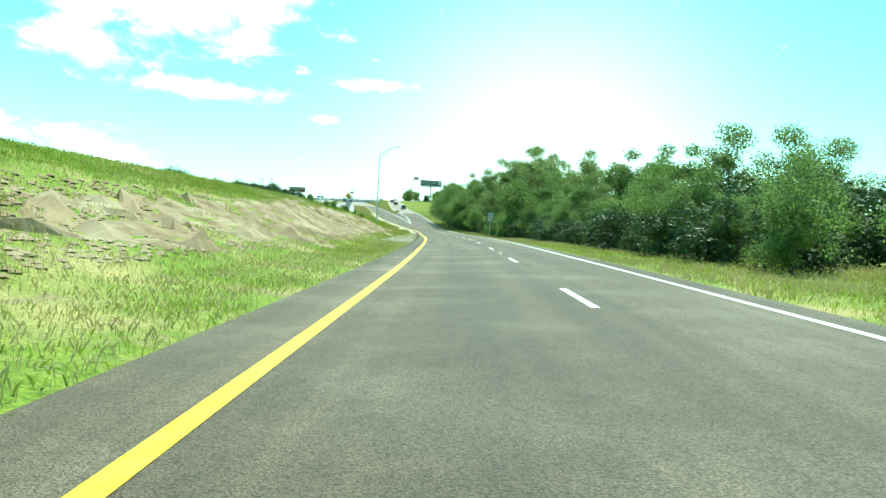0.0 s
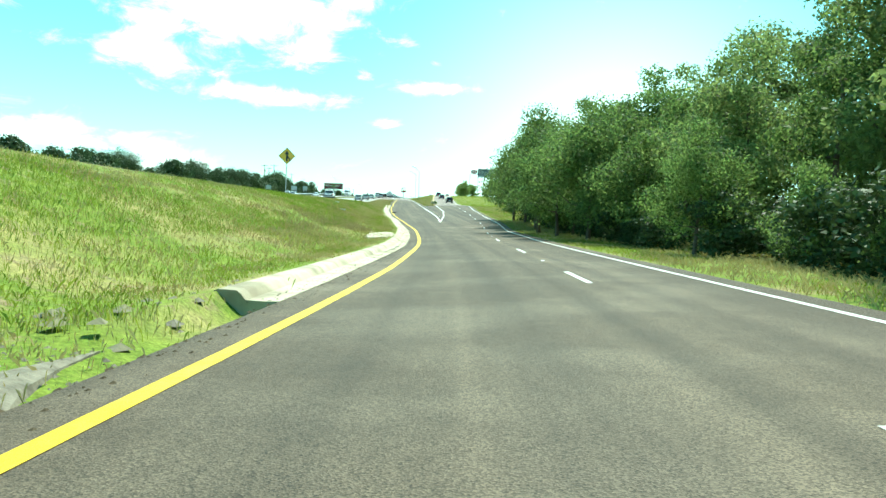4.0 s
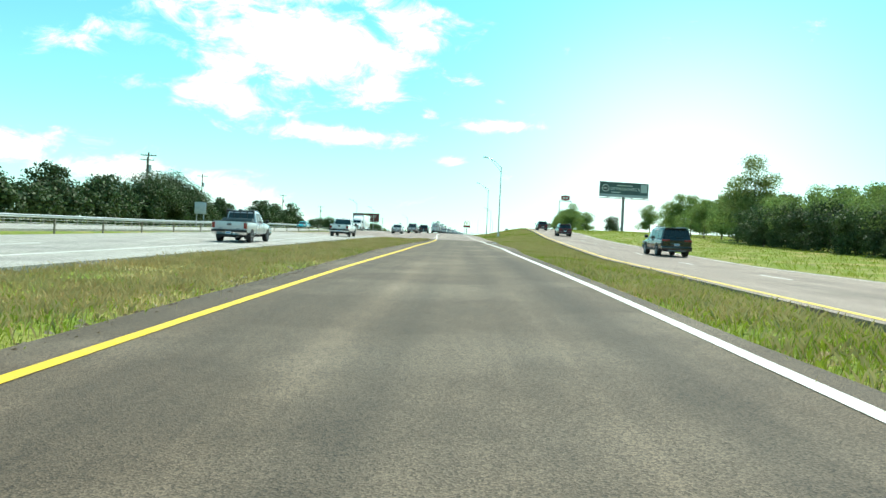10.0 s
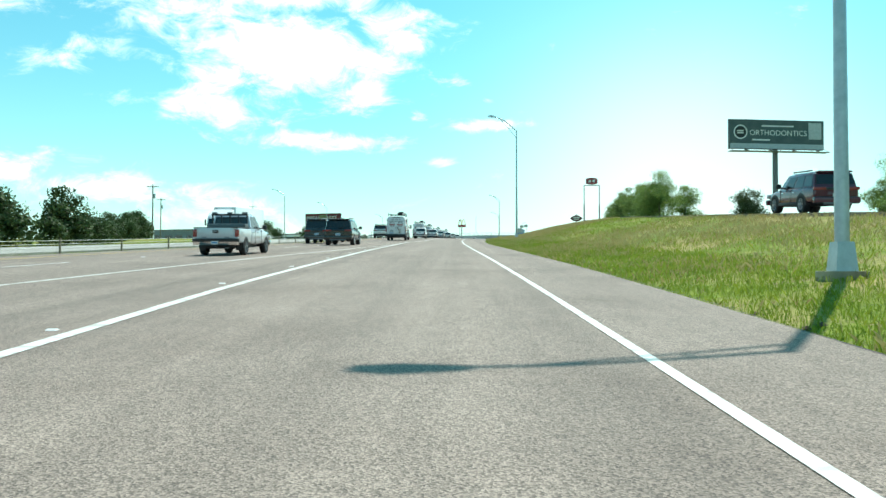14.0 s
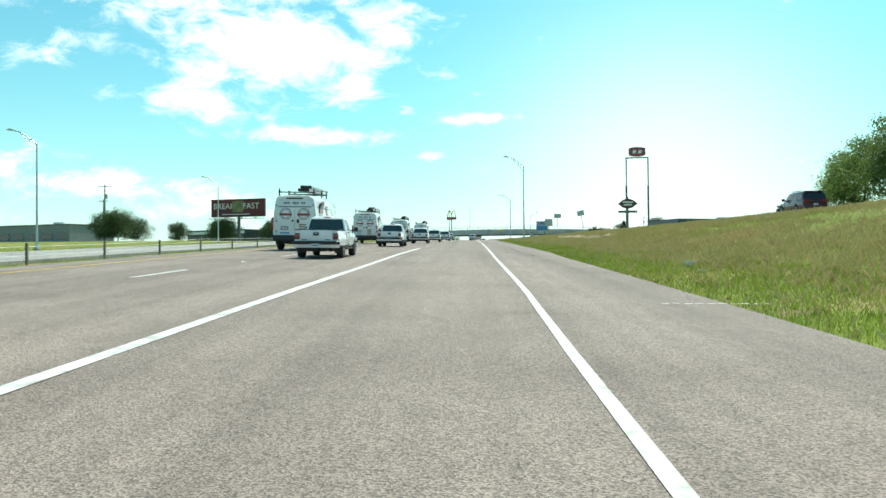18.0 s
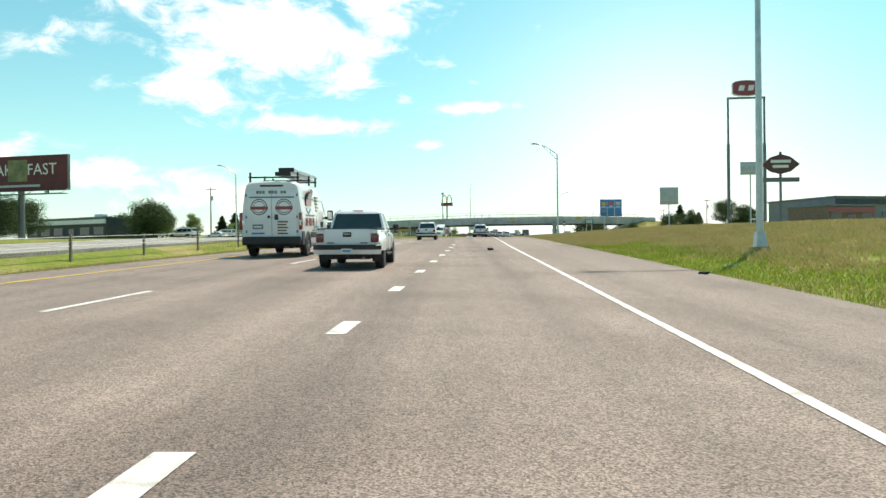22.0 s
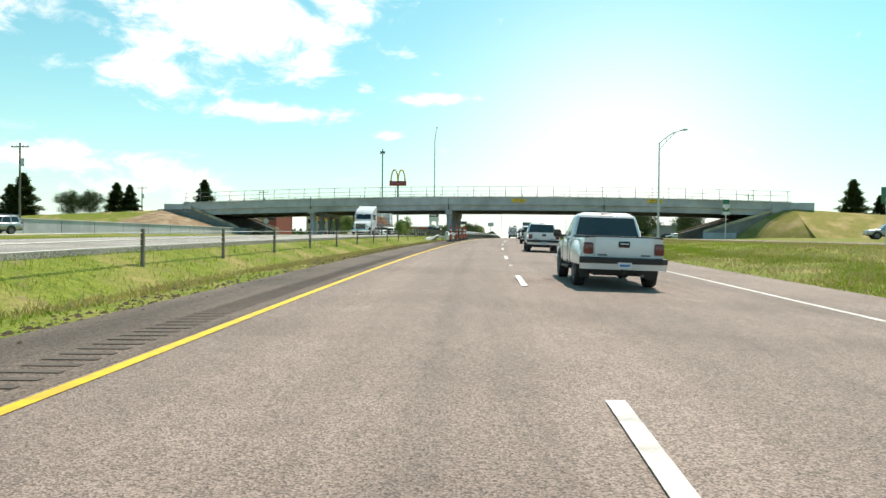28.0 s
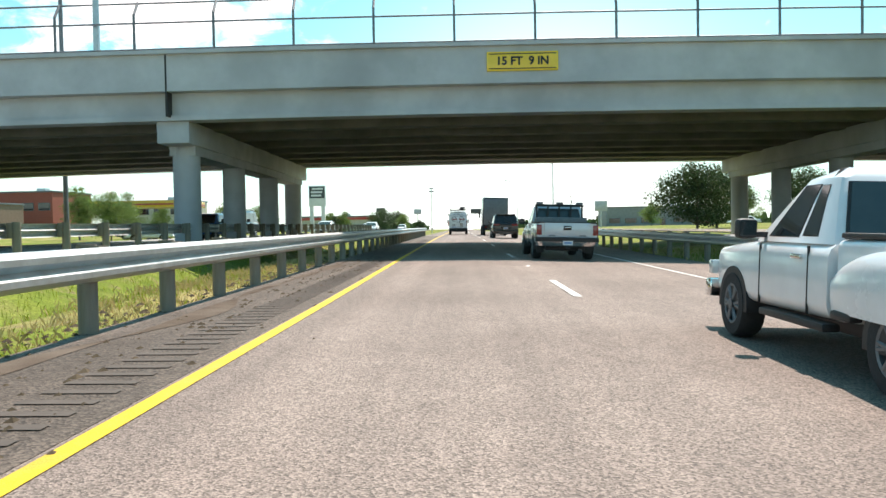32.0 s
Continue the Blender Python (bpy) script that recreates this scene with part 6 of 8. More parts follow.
grass("far_left_grass", 14000, (250, 860), lambda s: float(OPP_F(s)) - 16, lambda s: float(OPP_F(s)) - .7, M_GRASS, .25, "grass beyond the opposite carriageway", 9, blades=5, wide=.03)
# bare pale soil patches with clods on the first bank
V, F = [], []
rs = np.random.RandomState(12)
for j in range(9000):
    s = rs.uniform(8, 100)
    lo = float(PAVE_L(s))
    u = lo - rs.uniform(3.2, 7.5) if rs.random() < .8 else lo - rs.uniform(.3, 1.6)
    if noise.noise((s * .05, u * .25, 8)) < -.12:
        continue
    z = ground_z(s, u)
    x, y = place(s, u)
    r = rs.uniform(.03, .16) * (1 if lo - u > 2 else .4)
    b = len(V)
    th = rs.uniform(0, 6.28)
    for q in range(5):
        a = th + q * 1.2566
        V.append((float(x) + r * math.cos(a) * rs.uniform(.7, 1.3), float(y) + r * math.sin(a) * 1.4, z - .02 + .02 * rs.random()))
    V.append((float(x), float(y), z + r * .38))
    F += [(b + q, b + (q + 1) % 5, b + 5) for q in range(5)]
tagged(data_obj("bare_soil_clods", V, F, M_DIRT), "bare pale broken soil on the eroded bank", "soil", kind="stuff")


# ---- vehicles: y forward, x to the right, origin on the ground under the middle ----
def rsec(y, w, z0, z1, tuck=.06, crown=.02, low=.1):
    """A rounded cross-section of a body shell."""
    return [(-w + low, y, z0), (w - low, y, z0), (w - .02, y, z0 + .1), (w, y, (z0 + z1) / 2), (w - tuck * .5, y, z1 - .09), (w - tuck - .05, y, z1), (0, y, z1 + crown), (-w + tuck + .05, y, z1), (-w + tuck * .5, y, z1 - .09), (-w, y, (z0 + z1) / 2), (-w + .02, y, z0 + .1)]


def patch_quad(c, u0, u1, v0, v1, off):
    """A panel on the quad c (bottom-left, bottom-right, top-right, top-left), lifted by off."""
    a, b, cc, d = [Vector(q) for q in c]
    n = (b - a).cross(d - a).normalized() * off
    f = lambda u, v: (a * (1 - u) + b * u) * (1 - v) + (d * (1 - u) + cc * u) * v + n
    return [f(u0, v0), f(u1, v0), f(u1, v1), f(u0, v1)], -n * 1.4


def wheel(T, x, y, r, w, rim=M_RIM, spokes=6):
    sx = 1 if x > 0 else -1
    bm = bmesh.new()
    prof = [(r * .62, -w / 2), (r * .93, -w / 2), (r, -w / 2 + .04), (r, w / 2 - .04), (r * .93, w / 2), (r * .62, w / 2)]
    n = 22
    rings = []
    for i in range(n):
        a = 2 * math.pi * i / n
        rings.append([bm.verts.new((x + q, y + p * math.cos(a), r + p * math.sin(a))) for p, q in prof])
    for i in range(n):
        A, B = rings[i], rings[(i + 1) % n]
        for j in range(len(prof) - 1):
            bm.faces.new((A[j], B[j], B[j + 1], A[j + 1]))
    W_ = part("wheel", rod((x - .06, y, r), (x + .06, y, r), r * .2, n=12), M_STEELDK, T)
    part("tyre", bm, M_TYRE, W_)
    bm = rod((x + sx * (w / 2 - .07), y, r), (x + sx * (w / 2 - .05), y, r), r * .62, n=22)
    part("brake_disc", bm, M_BLACK, W_)
    bm = bmesh.new()
    xo = x + sx * (w / 2 - .015)
    for i in range(spokes):
        a = 2 * math.pi * i / spokes
        for da in (-.12, .12):
            rod((xo, y + r * .1 * math.cos(a), r + r * .1 * math.sin(a)), (xo, y + r * .58 * math.cos(a + da), r + r * .58 * math.sin(a + da)), r * .055, r * .05, n=5, bm=bm)
    rr = [[bm.verts.new((xo + q, y + p * math.cos(2 * math.pi * i / 24), r + p * math.sin(2 * math.pi * i / 24))) for p, q in ((r * .64, 0), (r * .6, sx * .015), (r * .54, sx * .005), (r * .54, -sx * .05))] for i in range(24)]
    for i in range(24):
        for j in range(3):
            bm.faces.new((rr[i][j], rr[(i + 1) % 24][j], rr[(i + 1) % 24][j + 1], rr[i][j + 1]))
    bmesh.ops.create_cone(bm, cap_ends=True, segments=12, radius1=r * .16, radius2=r * .12, depth=.05, matrix=Matrix.Translation((x + sx * (w / 2 - .01), y, r)) @ Matrix.Rotation(math.pi / 2, 4, "Y"))
    part("rim", bm, rim, W_)


def arch(T, x, y, r):
    """Dark wheel housing let into the flank."""
    sx = 1 if x > 0 else -1
    pts = [(x, y + r * math.cos(a), r * .84 + r * math.sin(a)) for a in np.linspace(-.12, math.pi + .12, 15)]
    part("wheel_arch", poly(pts, (-sx * .35, 0, 0)), M_BLACK, T)


def ring(y, w, z0, z1, e=5.0, n=22):
    """A rounded cross-section with bulging sides."""
    out = []
    for i in range(n):
        a = 2 * math.pi * (i + .5) / n
        c, q = math.cos(a), math.sin(a)
        out.append((w * math.copysign(abs(c) ** (2 / e), c), y, (z0 + z1) / 2 + (z1 - z0) / 2 * math.copysign(abs(q) ** (2 / e), q)))
    return out


def both(x0, x1, y0, y1, z0, z1, sx, bevel=0.0):
    """A box on one flank: x0 and x1 are distances from the middle line."""
    return box(min(sx * x0, sx * x1), max(sx * x0, sx * x1), y0, y1, z0, z1, bevel)


def common(T, L, W, mat, zt, lamp_w=.2, lamp_h=.35, bump=None, plate=True, wr=.36, wb=(1.75, -1.75), ww=.25, rim=M_RIM, mirrors=True, ymir=1.0, zmir=1.12, spokes=6, tail=True, rear=True):
    for y in wb:
        for x in (-W + ww / 2 + .005, W - ww / 2 - .005):
            arch(T, math.copysign(W + .004, x), y, wr * 1.17)
            wheel(T, math.copysign(abs(x) + .02, x), y, wr, ww, rim, spokes)
    for sx in (-1, 1):
        if tail:
            part("tail_lamp", both(W - lamp_w, W - .01, -L / 2 - .025, -L / 2 + .1, zt - lamp_h, zt, sx, .03), M_RED, T)
        part("headlamp", both(W - .42, W - .03, L / 2 - .14, L / 2 + .01, .68, .86, sx, .03), M_HEAD, T)
        if mirrors:
            M_ = part("mirror", both(W + .05, W + .27, ymir - .06, ymir + .1, zmir, zmir + .22, sx, .06), M_BLACK, T)
            part("mirror_glass", both(W + .075, W + .245, ymir - .064, ymir - .061, zmir + .03, zmir + .19, sx), M_GLASS, M_)
            part("mirror_arm", both(W - .08, W + .07, ymir - .02, ymir + .04, zmir + .02, zmir + .08, sx, .01), M_BLACK, M_)
    if rear:
        part("rear_bumper", box(-W + .02, W - .02, -L / 2 - .1, -L / 2 + .1, .42, .64, .05), bump or mat, T)
    part("front_bumper", box(-W + .02, W - .02, L / 2 - .1, L / 2 + .1, .38, .62, .05), bump or mat, T)
    if plate:
        P_ = part("number_plate", box(-.16, .16, -L / 2 - .118, -L / 2 - .102, .46, .61), M_PLATE, T)
        part("plate_bar", box(-.12, .12, -L / 2 - .122, -L / 2 - .119, .515, .56), P_BLUE, P_)
    part("underbody", box(-W + .35, W - .35, -L / 2 + .45, L / 2 - .25, .3, .5, .05), M_BLACK, T)
    part("rear_axle", rod((-W + .2, wb[-1], wr), (W - .2, wb[-1], wr), .055, n=8), M_BLACK, T)
    part("exhaust", rod((W * .45, -L / 2 - .05, .34), (W * .45, -L / 2 + .7, .34), .035, n=8), M_STEELDK, T)


M_TINT = surf("tinted_car_glass", (.012, .014, .015), (.018, .02, .022), 1.2, .05, 0, spec=.6)
M_WGLASS = surf("smoked_rear_glass", (.035, .05, .052), (.05, .066, .068), 1.2, .06, 0, spec=.7)


def cabin(T, foot, roof, mat, sides, rear=(.08, .92, .12, .9), glass=M_WGLASS, front=(.05, .95, .06, .94), soft=.1):
    """A rounded cab: foot and roof are (rear y, front y, half-width, height)."""
    (y0, y1, w, zb), (y0t, y1t, wt, zt) = foot, roof
    sec = []
    for k in (0, .55, .86, 1.0):
        r = .0 if k < .9 else soft
        ya, yb, ww = y0 + (y0t - y0) * k + r, y1 + (y1t - y1) * k - r * 1.6, w + (wt - w) * k ** 1.15 - r * .9
        z = zb + (zt - zb) * k
        c = soft * .9
        sec.append([(-ww + c, ya, z), (ww - c, ya, z), (ww - c * .3, ya + c * .3, z), (ww, ya + c, z), (ww, yb - c, z), (ww - c * .3, yb - c * .3, z), (ww - c, yb, z), (-ww + c, yb, z), (-ww + c * .3, yb - c * .3, z), (-ww, yb - c, z), (-ww, ya + c, z), (-ww + c * .3, ya + c * .3, z)])
    bm = loft(sec)
    top = [f for f in bm.faces if all(abs(v.co.z - zt) < 1e-4 for v in f.verts)]
    cap = bmesh.ops.inset_region(bm, faces=top, thickness=.16, depth=.035)
    C = part("cabin", bm, mat, T)
    k = .86
    lo = [(-w, y0, zb), (w, y0, zb), (w, y1, zb), (-w, y1, zb)]
    hi = [(x, y, zb + (zt - zb) * k) for x, y in ((-(w + (wt - w) * k ** 1.15), y0 + (y0t - y0) * k), (w + (wt - w) * k ** 1.15, y0 + (y0t - y0) * k), (w + (wt - w) * k ** 1.15, y1 + (y1t - y1) * k), (-(w + (wt - w) * k ** 1.15), y1 + (y1t - y1) * k))]

    def pane(name, i, j, u0, u1, v0, v1):
        q, d = patch_quad((lo[i], lo[j], hi[j], hi[i]), u0, u1, v0, v1, .012)
        P_ = part(name, poly(q, d), glass if name != "side_window" else M_GLASS, C)
        mid = sum((Vector(v) for v in q), Vector()) / 4
        rim_ = [mid + (Vector(v) - mid) * 1.035 for v in q]
        part("seal", poly([v + d * .25 for v in rim_], d), M_BLACK, P_)
    pane("rear_window", 0, 1, *rear)
    pane("windscreen", 2, 3, *front)
    for u0, u1, v0, v1 in sides:
        pane("side_window", 1, 2, u0, u1, v0, v1)
        pane("side_window", 3, 0, 1 - u1, 1 - u0, v0, v1)
    return C


def pickup(name, mat, label, crew=False, flare=False, rack=False):
    T = empty(name, pose(0, 0, 0), label, "pickup truck", "traffic")
    L, W = (5.9, 1.0) if crew else (5.6, .99)
    h = L / 2
    wy = -h + 1.22
    bw = W - .06 if flare else W
    cab_r = -.7 if crew else -.5
    e = 7.0
    part("body", loft([ring(h - .03, W - .28, .6, .88, 4), ring(h - .12, W - .12, .5, .99, e), ring(h - .4, W - .03, .44, 1.07, e), ring(h - 1.2, W, .42, 1.14, e), ring(1.0, W, .42, 1.18, e), ring(cab_r, W, .44, 1.18, e)]), mat, T)
    B = part("cargo_bed", loft([ring(cab_r - .04, bw - .01, .52, 1.2, 14), ring(-h + .9, bw, .52, 1.22, 14), ring(-h + .1, bw, .6, 1.23, 12), ring(-h + .01, bw - .03, .64, 1.22, 12)]), mat, T)
    part("bed_floor", box(-bw + .14, bw - .14, -h + .12, cab_r - .12, 1.17, 1.236), M_BLACK, B)
    for sx in (-1, 1):
        part("bed_rail", both(bw - .13, bw - .02, -h + .03, cab_r - .06, 1.2, 1.25, sx, .02), M_BLACK, B)
        if flare:
            sec = []
            for k in range(15):
                t = k / 14
                q = math.sin(math.pi * (.03 + .94 * t)) ** .5
                o, z1 = .015 + .1 * q, .74 + .38 * q
                y = wy - 1.0 + 2.05 * t
                sec.append([(sx * (bw - .06), y, .56), (sx * (bw + o - .02), y, .56), (sx * (bw + o), y, .66 + .1 * q), (sx * (bw + o * .92), y, z1 - .16 * q), (sx * (bw + o * .6), y, z1 - .05 * q), (sx * (bw + .02), y, z1), (sx * (bw - .06), y, z1)])
            part("flared_fender", loft(sec), mat, T)
            part("bed_step", both(bw - .04, W + .02, cab_r - .45, cab_r - .1, .5, .58, sx, .03), M_BLACK, T)
            part("running_board", both(W - .14, W + .03, cab_r, .95, .36, .44, sx, .03), M_BLACK, T)
            part("tail_lamp", both(bw - .235, bw + .014, -h - .024, -h + .18, .81, 1.1, sx, .06), M_REDDK, T)
        else:
            part("tail_lamp", both(bw - .17, bw + .008, -h - .02, -h + .14, .82, 1.16, sx, .03), M_RED, T)
        part("door_seam", both(W - .02, W + .004, 1.02, 1.032, .48, 1.12, sx), M_BLACK, T)
        part("door_seam", both(W - .02, W + .004, -.12, -.108, .48, 1.12, sx), M_BLACK, T)
        for y in ((.3, -.5) if crew else (.1,)):
            part("door_handle", both(W - .01, W + .03, y - .1, y + .1, .99, 1.04, sx, .012), M_CHROME, T)
        part("badge", box(sx * .5 - .11, sx * .5 + .11, -h - .03, -h - .012, .79, .83), M_STEELDK, B)
        part("mud_flap", box(sx * (W - .2) - .12, sx * (W - .2) + .12, wy - .5, wy - .48, .22, .56), M_BLACK, T)
    part("tailgate", box(-bw + .25, bw - .25, -h - .022, -h + .03, .72, 1.225, .014), mat, B)
    H_ = part("tailgate_handle", box(-.13, .13, -h - .04, -h - .012, .99, 1.13, .03), M_BLACK, B)
    part("handle_grip", box(-.1, .1, -h - .052, -h - .03, 1.06, 1.09, .01), M_CHROME, H_)
    part("top_rail", box(-bw + .03, bw - .03, -h - .02, -h + .05, 1.215, 1.25, .012), M_BLACK, B)
    if crew:
        cabin(T, (cab_r, 1.3, W - .05, 1.14), (cab_r + .2, .42, W - .22, 1.9), mat, ((.1, .46, .1, .9), (.5, .84, .1, .9)))
    else:
        cabin(T, (cab_r, 1.32, W - .04, 1.14), (cab_r + .3, .3, W - .24, 1.86), mat, ((.17, .35, .12, .88), (.4, .8, .1, .9)), rear=(.07, .93, .1, .92), soft=.13)
    common(T, L, W, mat, 1.1, bump=M_CHROME, rim=M_STEELDK, wr=.385, wb=(h - 1.0, wy), ww=.27, ymir=1.0, zmir=1.16, tail=False, rear=False, plate=False)
    part("rear_bumper", loft([[(x, -h - d + .06, .47), (x, -h + .05, .47), (x, -h + .05, .62), (x, -h - d, .62)] for x, d in ((-W - .02, .0), (-W + .12, .12), (-.35, .16), (.35, .16), (W - .12, .12), (W + .02, .0))]), mat if flare else M_CHROME, T)
    part("bumper_pad", loft([[(x, -h - d, .61), (x, -h + .05, .61), (x, -h + .05, .755), (x, -h - d + .03, .755), (x, -h - d - .01, .73)] for x, d in ((-W - .03, .01), (-W + .12, .14), (0, .18), (W - .12, .14), (W + .03, .01))]), M_BLACK, T)
    P_ = part("number_plate", box(-.16, .16, -h - .185, -h - .165, .5, .645), M_PLATE, T)
    part("plate_bar", box(-.12, .12, -h - .19, -h - .186, .55, .6), P_BLUE, P_)
    part("grille", box(-W + .45, W - .45, h - .06, h + .02, .66, .92, .02), M_CHROME, T)
    part("brake_lamp", box(-.16, .16, cab_r + .25, cab_r + .3, 1.8, 1.835, .008), M_RED, T)
    part("tow_hitch", box(-.05, .05, -h - .22, -h, .38, .46, .01), M_BLACK, T)
    part("spare_wheel", rod((0, -h + .75, .5), (0, -h + .75, .7), .34, n=16), M_TYRE, T)
    if rack:
        R_ = part("headache_rack", box(-W + .15, W - .15, cab_r - .14, cab_r - .08, 1.8, 1.88), M_BLACK, T)
        for x in np.linspace(-W + .2, W - .2, 5):
            part("rack_bar", box(x - .03, x + .03, cab_r - .13, cab_r - .09, 1.2, 1.82), M_BLACK, R_)
        for x in (-W + .3, 0, W - .3):
            part("beacon", box(x - .12, x + .12, cab_r - .18, cab_r - .06, 1.88, 1.96, .02), M_STEELDK, R_)
        part("tool_box", box(-W + .12, W - .12, cab_r - .75, cab_r - .2, 1.2, 1.42, .02), M_STEELDK, T)
    return T


def suv(name, mat, label, L=5.1, W=.98, H=1.85, rim=None, hood=.98):
    T = empty(name, pose(0, 0, 0), label, "suv", "traffic")
    h = L / 2
    e = 7.0
    part("body", loft([ring(h - .03, W - .3, .5, hood - .14, 4), ring(h - .16, W - .1, .42, hood - .05, e), ring(h - .9, W - .01, .38, hood + .05, e), ring(.2, W, .38, hood + .09, e), ring(-h + .5, W, .4, hood + .1, e), ring(-h + .1, W - .03, .44, hood + .09, e), ring(-h + .01, W - .12, .5, hood + .03, e)]), mat, T)
    cabin(T, (-h + .05, h - 1.2, W - .05, hood + .03), (-h + .28, h - 1.95, W - .2, H), mat, ((.06, .27, .18, .88), (.31, .55, .12, .9), (.58, .84, .12, .9)), rear=(.05, .95, .3, .94), glass=M_TINT, soft=.12)
    part("tail_band", box(-W + .1, W - .1, -h - .012, -h + .05, hood - .02, hood + .07, .015), M_BLACK, T)
    for sx in (-1, 1):
        part("tail_lamp", both(W - .52, W - .03, -h - .028, -h + .12, hood - .03, hood + .1, sx, .035), M_RED, T)
    part("rear_cladding", box(-W + .03, W - .03, -h - .07, -h + .1, .38, .66, .05), M_BLACK, T)
    for sx in (-1, 1):
        part("sill_cladding", both(W - .05, W + .01, -h + 1.5, h - 1.4, .34, .46, sx, .015), M_BLACK, T)
        part("roof_rail", both(W - .3, W - .25, -h + .7, h - 2.2, H + .02, H + .08, sx, .015), M_STEELDK, T)
        for y in (.5, -.55):
            part("door_handle", both(W - .01, W + .03, y - .1, y + .1, hood - .1, hood - .06, sx, .01), M_CHROME, T)
        for y in (.75, -.28):
            part("door_seam", both(W - .02, W + .004, y, y + .012, .46, hood + .06, sx), M_BLACK, T)
    part("spoiler", box(-W + .26, W - .26, -h + .12, -h + .42, H - .05, H + .015, .02), mat, T)
    part("tailgate_recess", box(-.36, .36, -h - .012, -h + .02, hood - .34, hood - .12, .02), mat, T)
    P_ = part("number_plate", box(-.16, .16, -h - .03, -h - .013, hood - .3, hood - .155), M_PLATE, T)
    part("plate_bar", box(-.12, .12, -h - .034, -h - .031, hood - .25, hood - .2), P_BLUE, P_)
    part("skid_plate", box(-.55, .55, -h - .085, -h, .34, .44, .02), M_STEELDK, T)
    part("rear_wiper", box(-.02, .35, -h + .02, -h + .05, hood + .2, hood + .225), M_BLACK, T)
    common(T, L, W, mat, hood + .04, wr=.385, wb=(h - .95, -h + 1.08), ww=.27, ymir=h - 1.75, zmir=hood + .1, tail=False, plate=False, bump=M_BLACK if rim else mat, rim=rim or M_RIM, spokes=10 if rim else 6)
    return T


def sedan(name, mat, label, L=4.7, W=.9, H=1.45):
    T = empty(name, pose(0, 0, 0), label, "car", "traffic")
    h = L / 2
    part("body", loft([ring(h - .02, W - .25, .4, .64, 4), ring(h - .25, W - .06, .32, .74, 5), ring(h - 1.3, W, .3, .9, 6), ring(0, W, .3, .94, 6), ring(-h + .5, W, .32, .96, 6), ring(-h + .06, W - .06, .4, .93, 5), ring(-h, W - .14, .46, .88, 5)]), mat, T)
    cabin(T, (-h + .5, h - 1.05, W - .05, .88), (-h + 1.3, h - 2.0, W - .24, H), mat, ((.17, .46, .12, .9), (.5, .8, .12, .9)), glass=M_GLASS, soft=.12)
    for sx in (-1, 1):
        for y in (.35, -.5):
            part("door_handle", both(W - .01, W + .025, y - .09, y + .09, .8, .83, sx, .01), M_CHROME, T)
    common(T, L, W, mat, .86, .3, .16, wr=.33, wb=(h - .85, -h + .95), ww=.22, ymir=h - 1.75, zmir=.92)
    return T


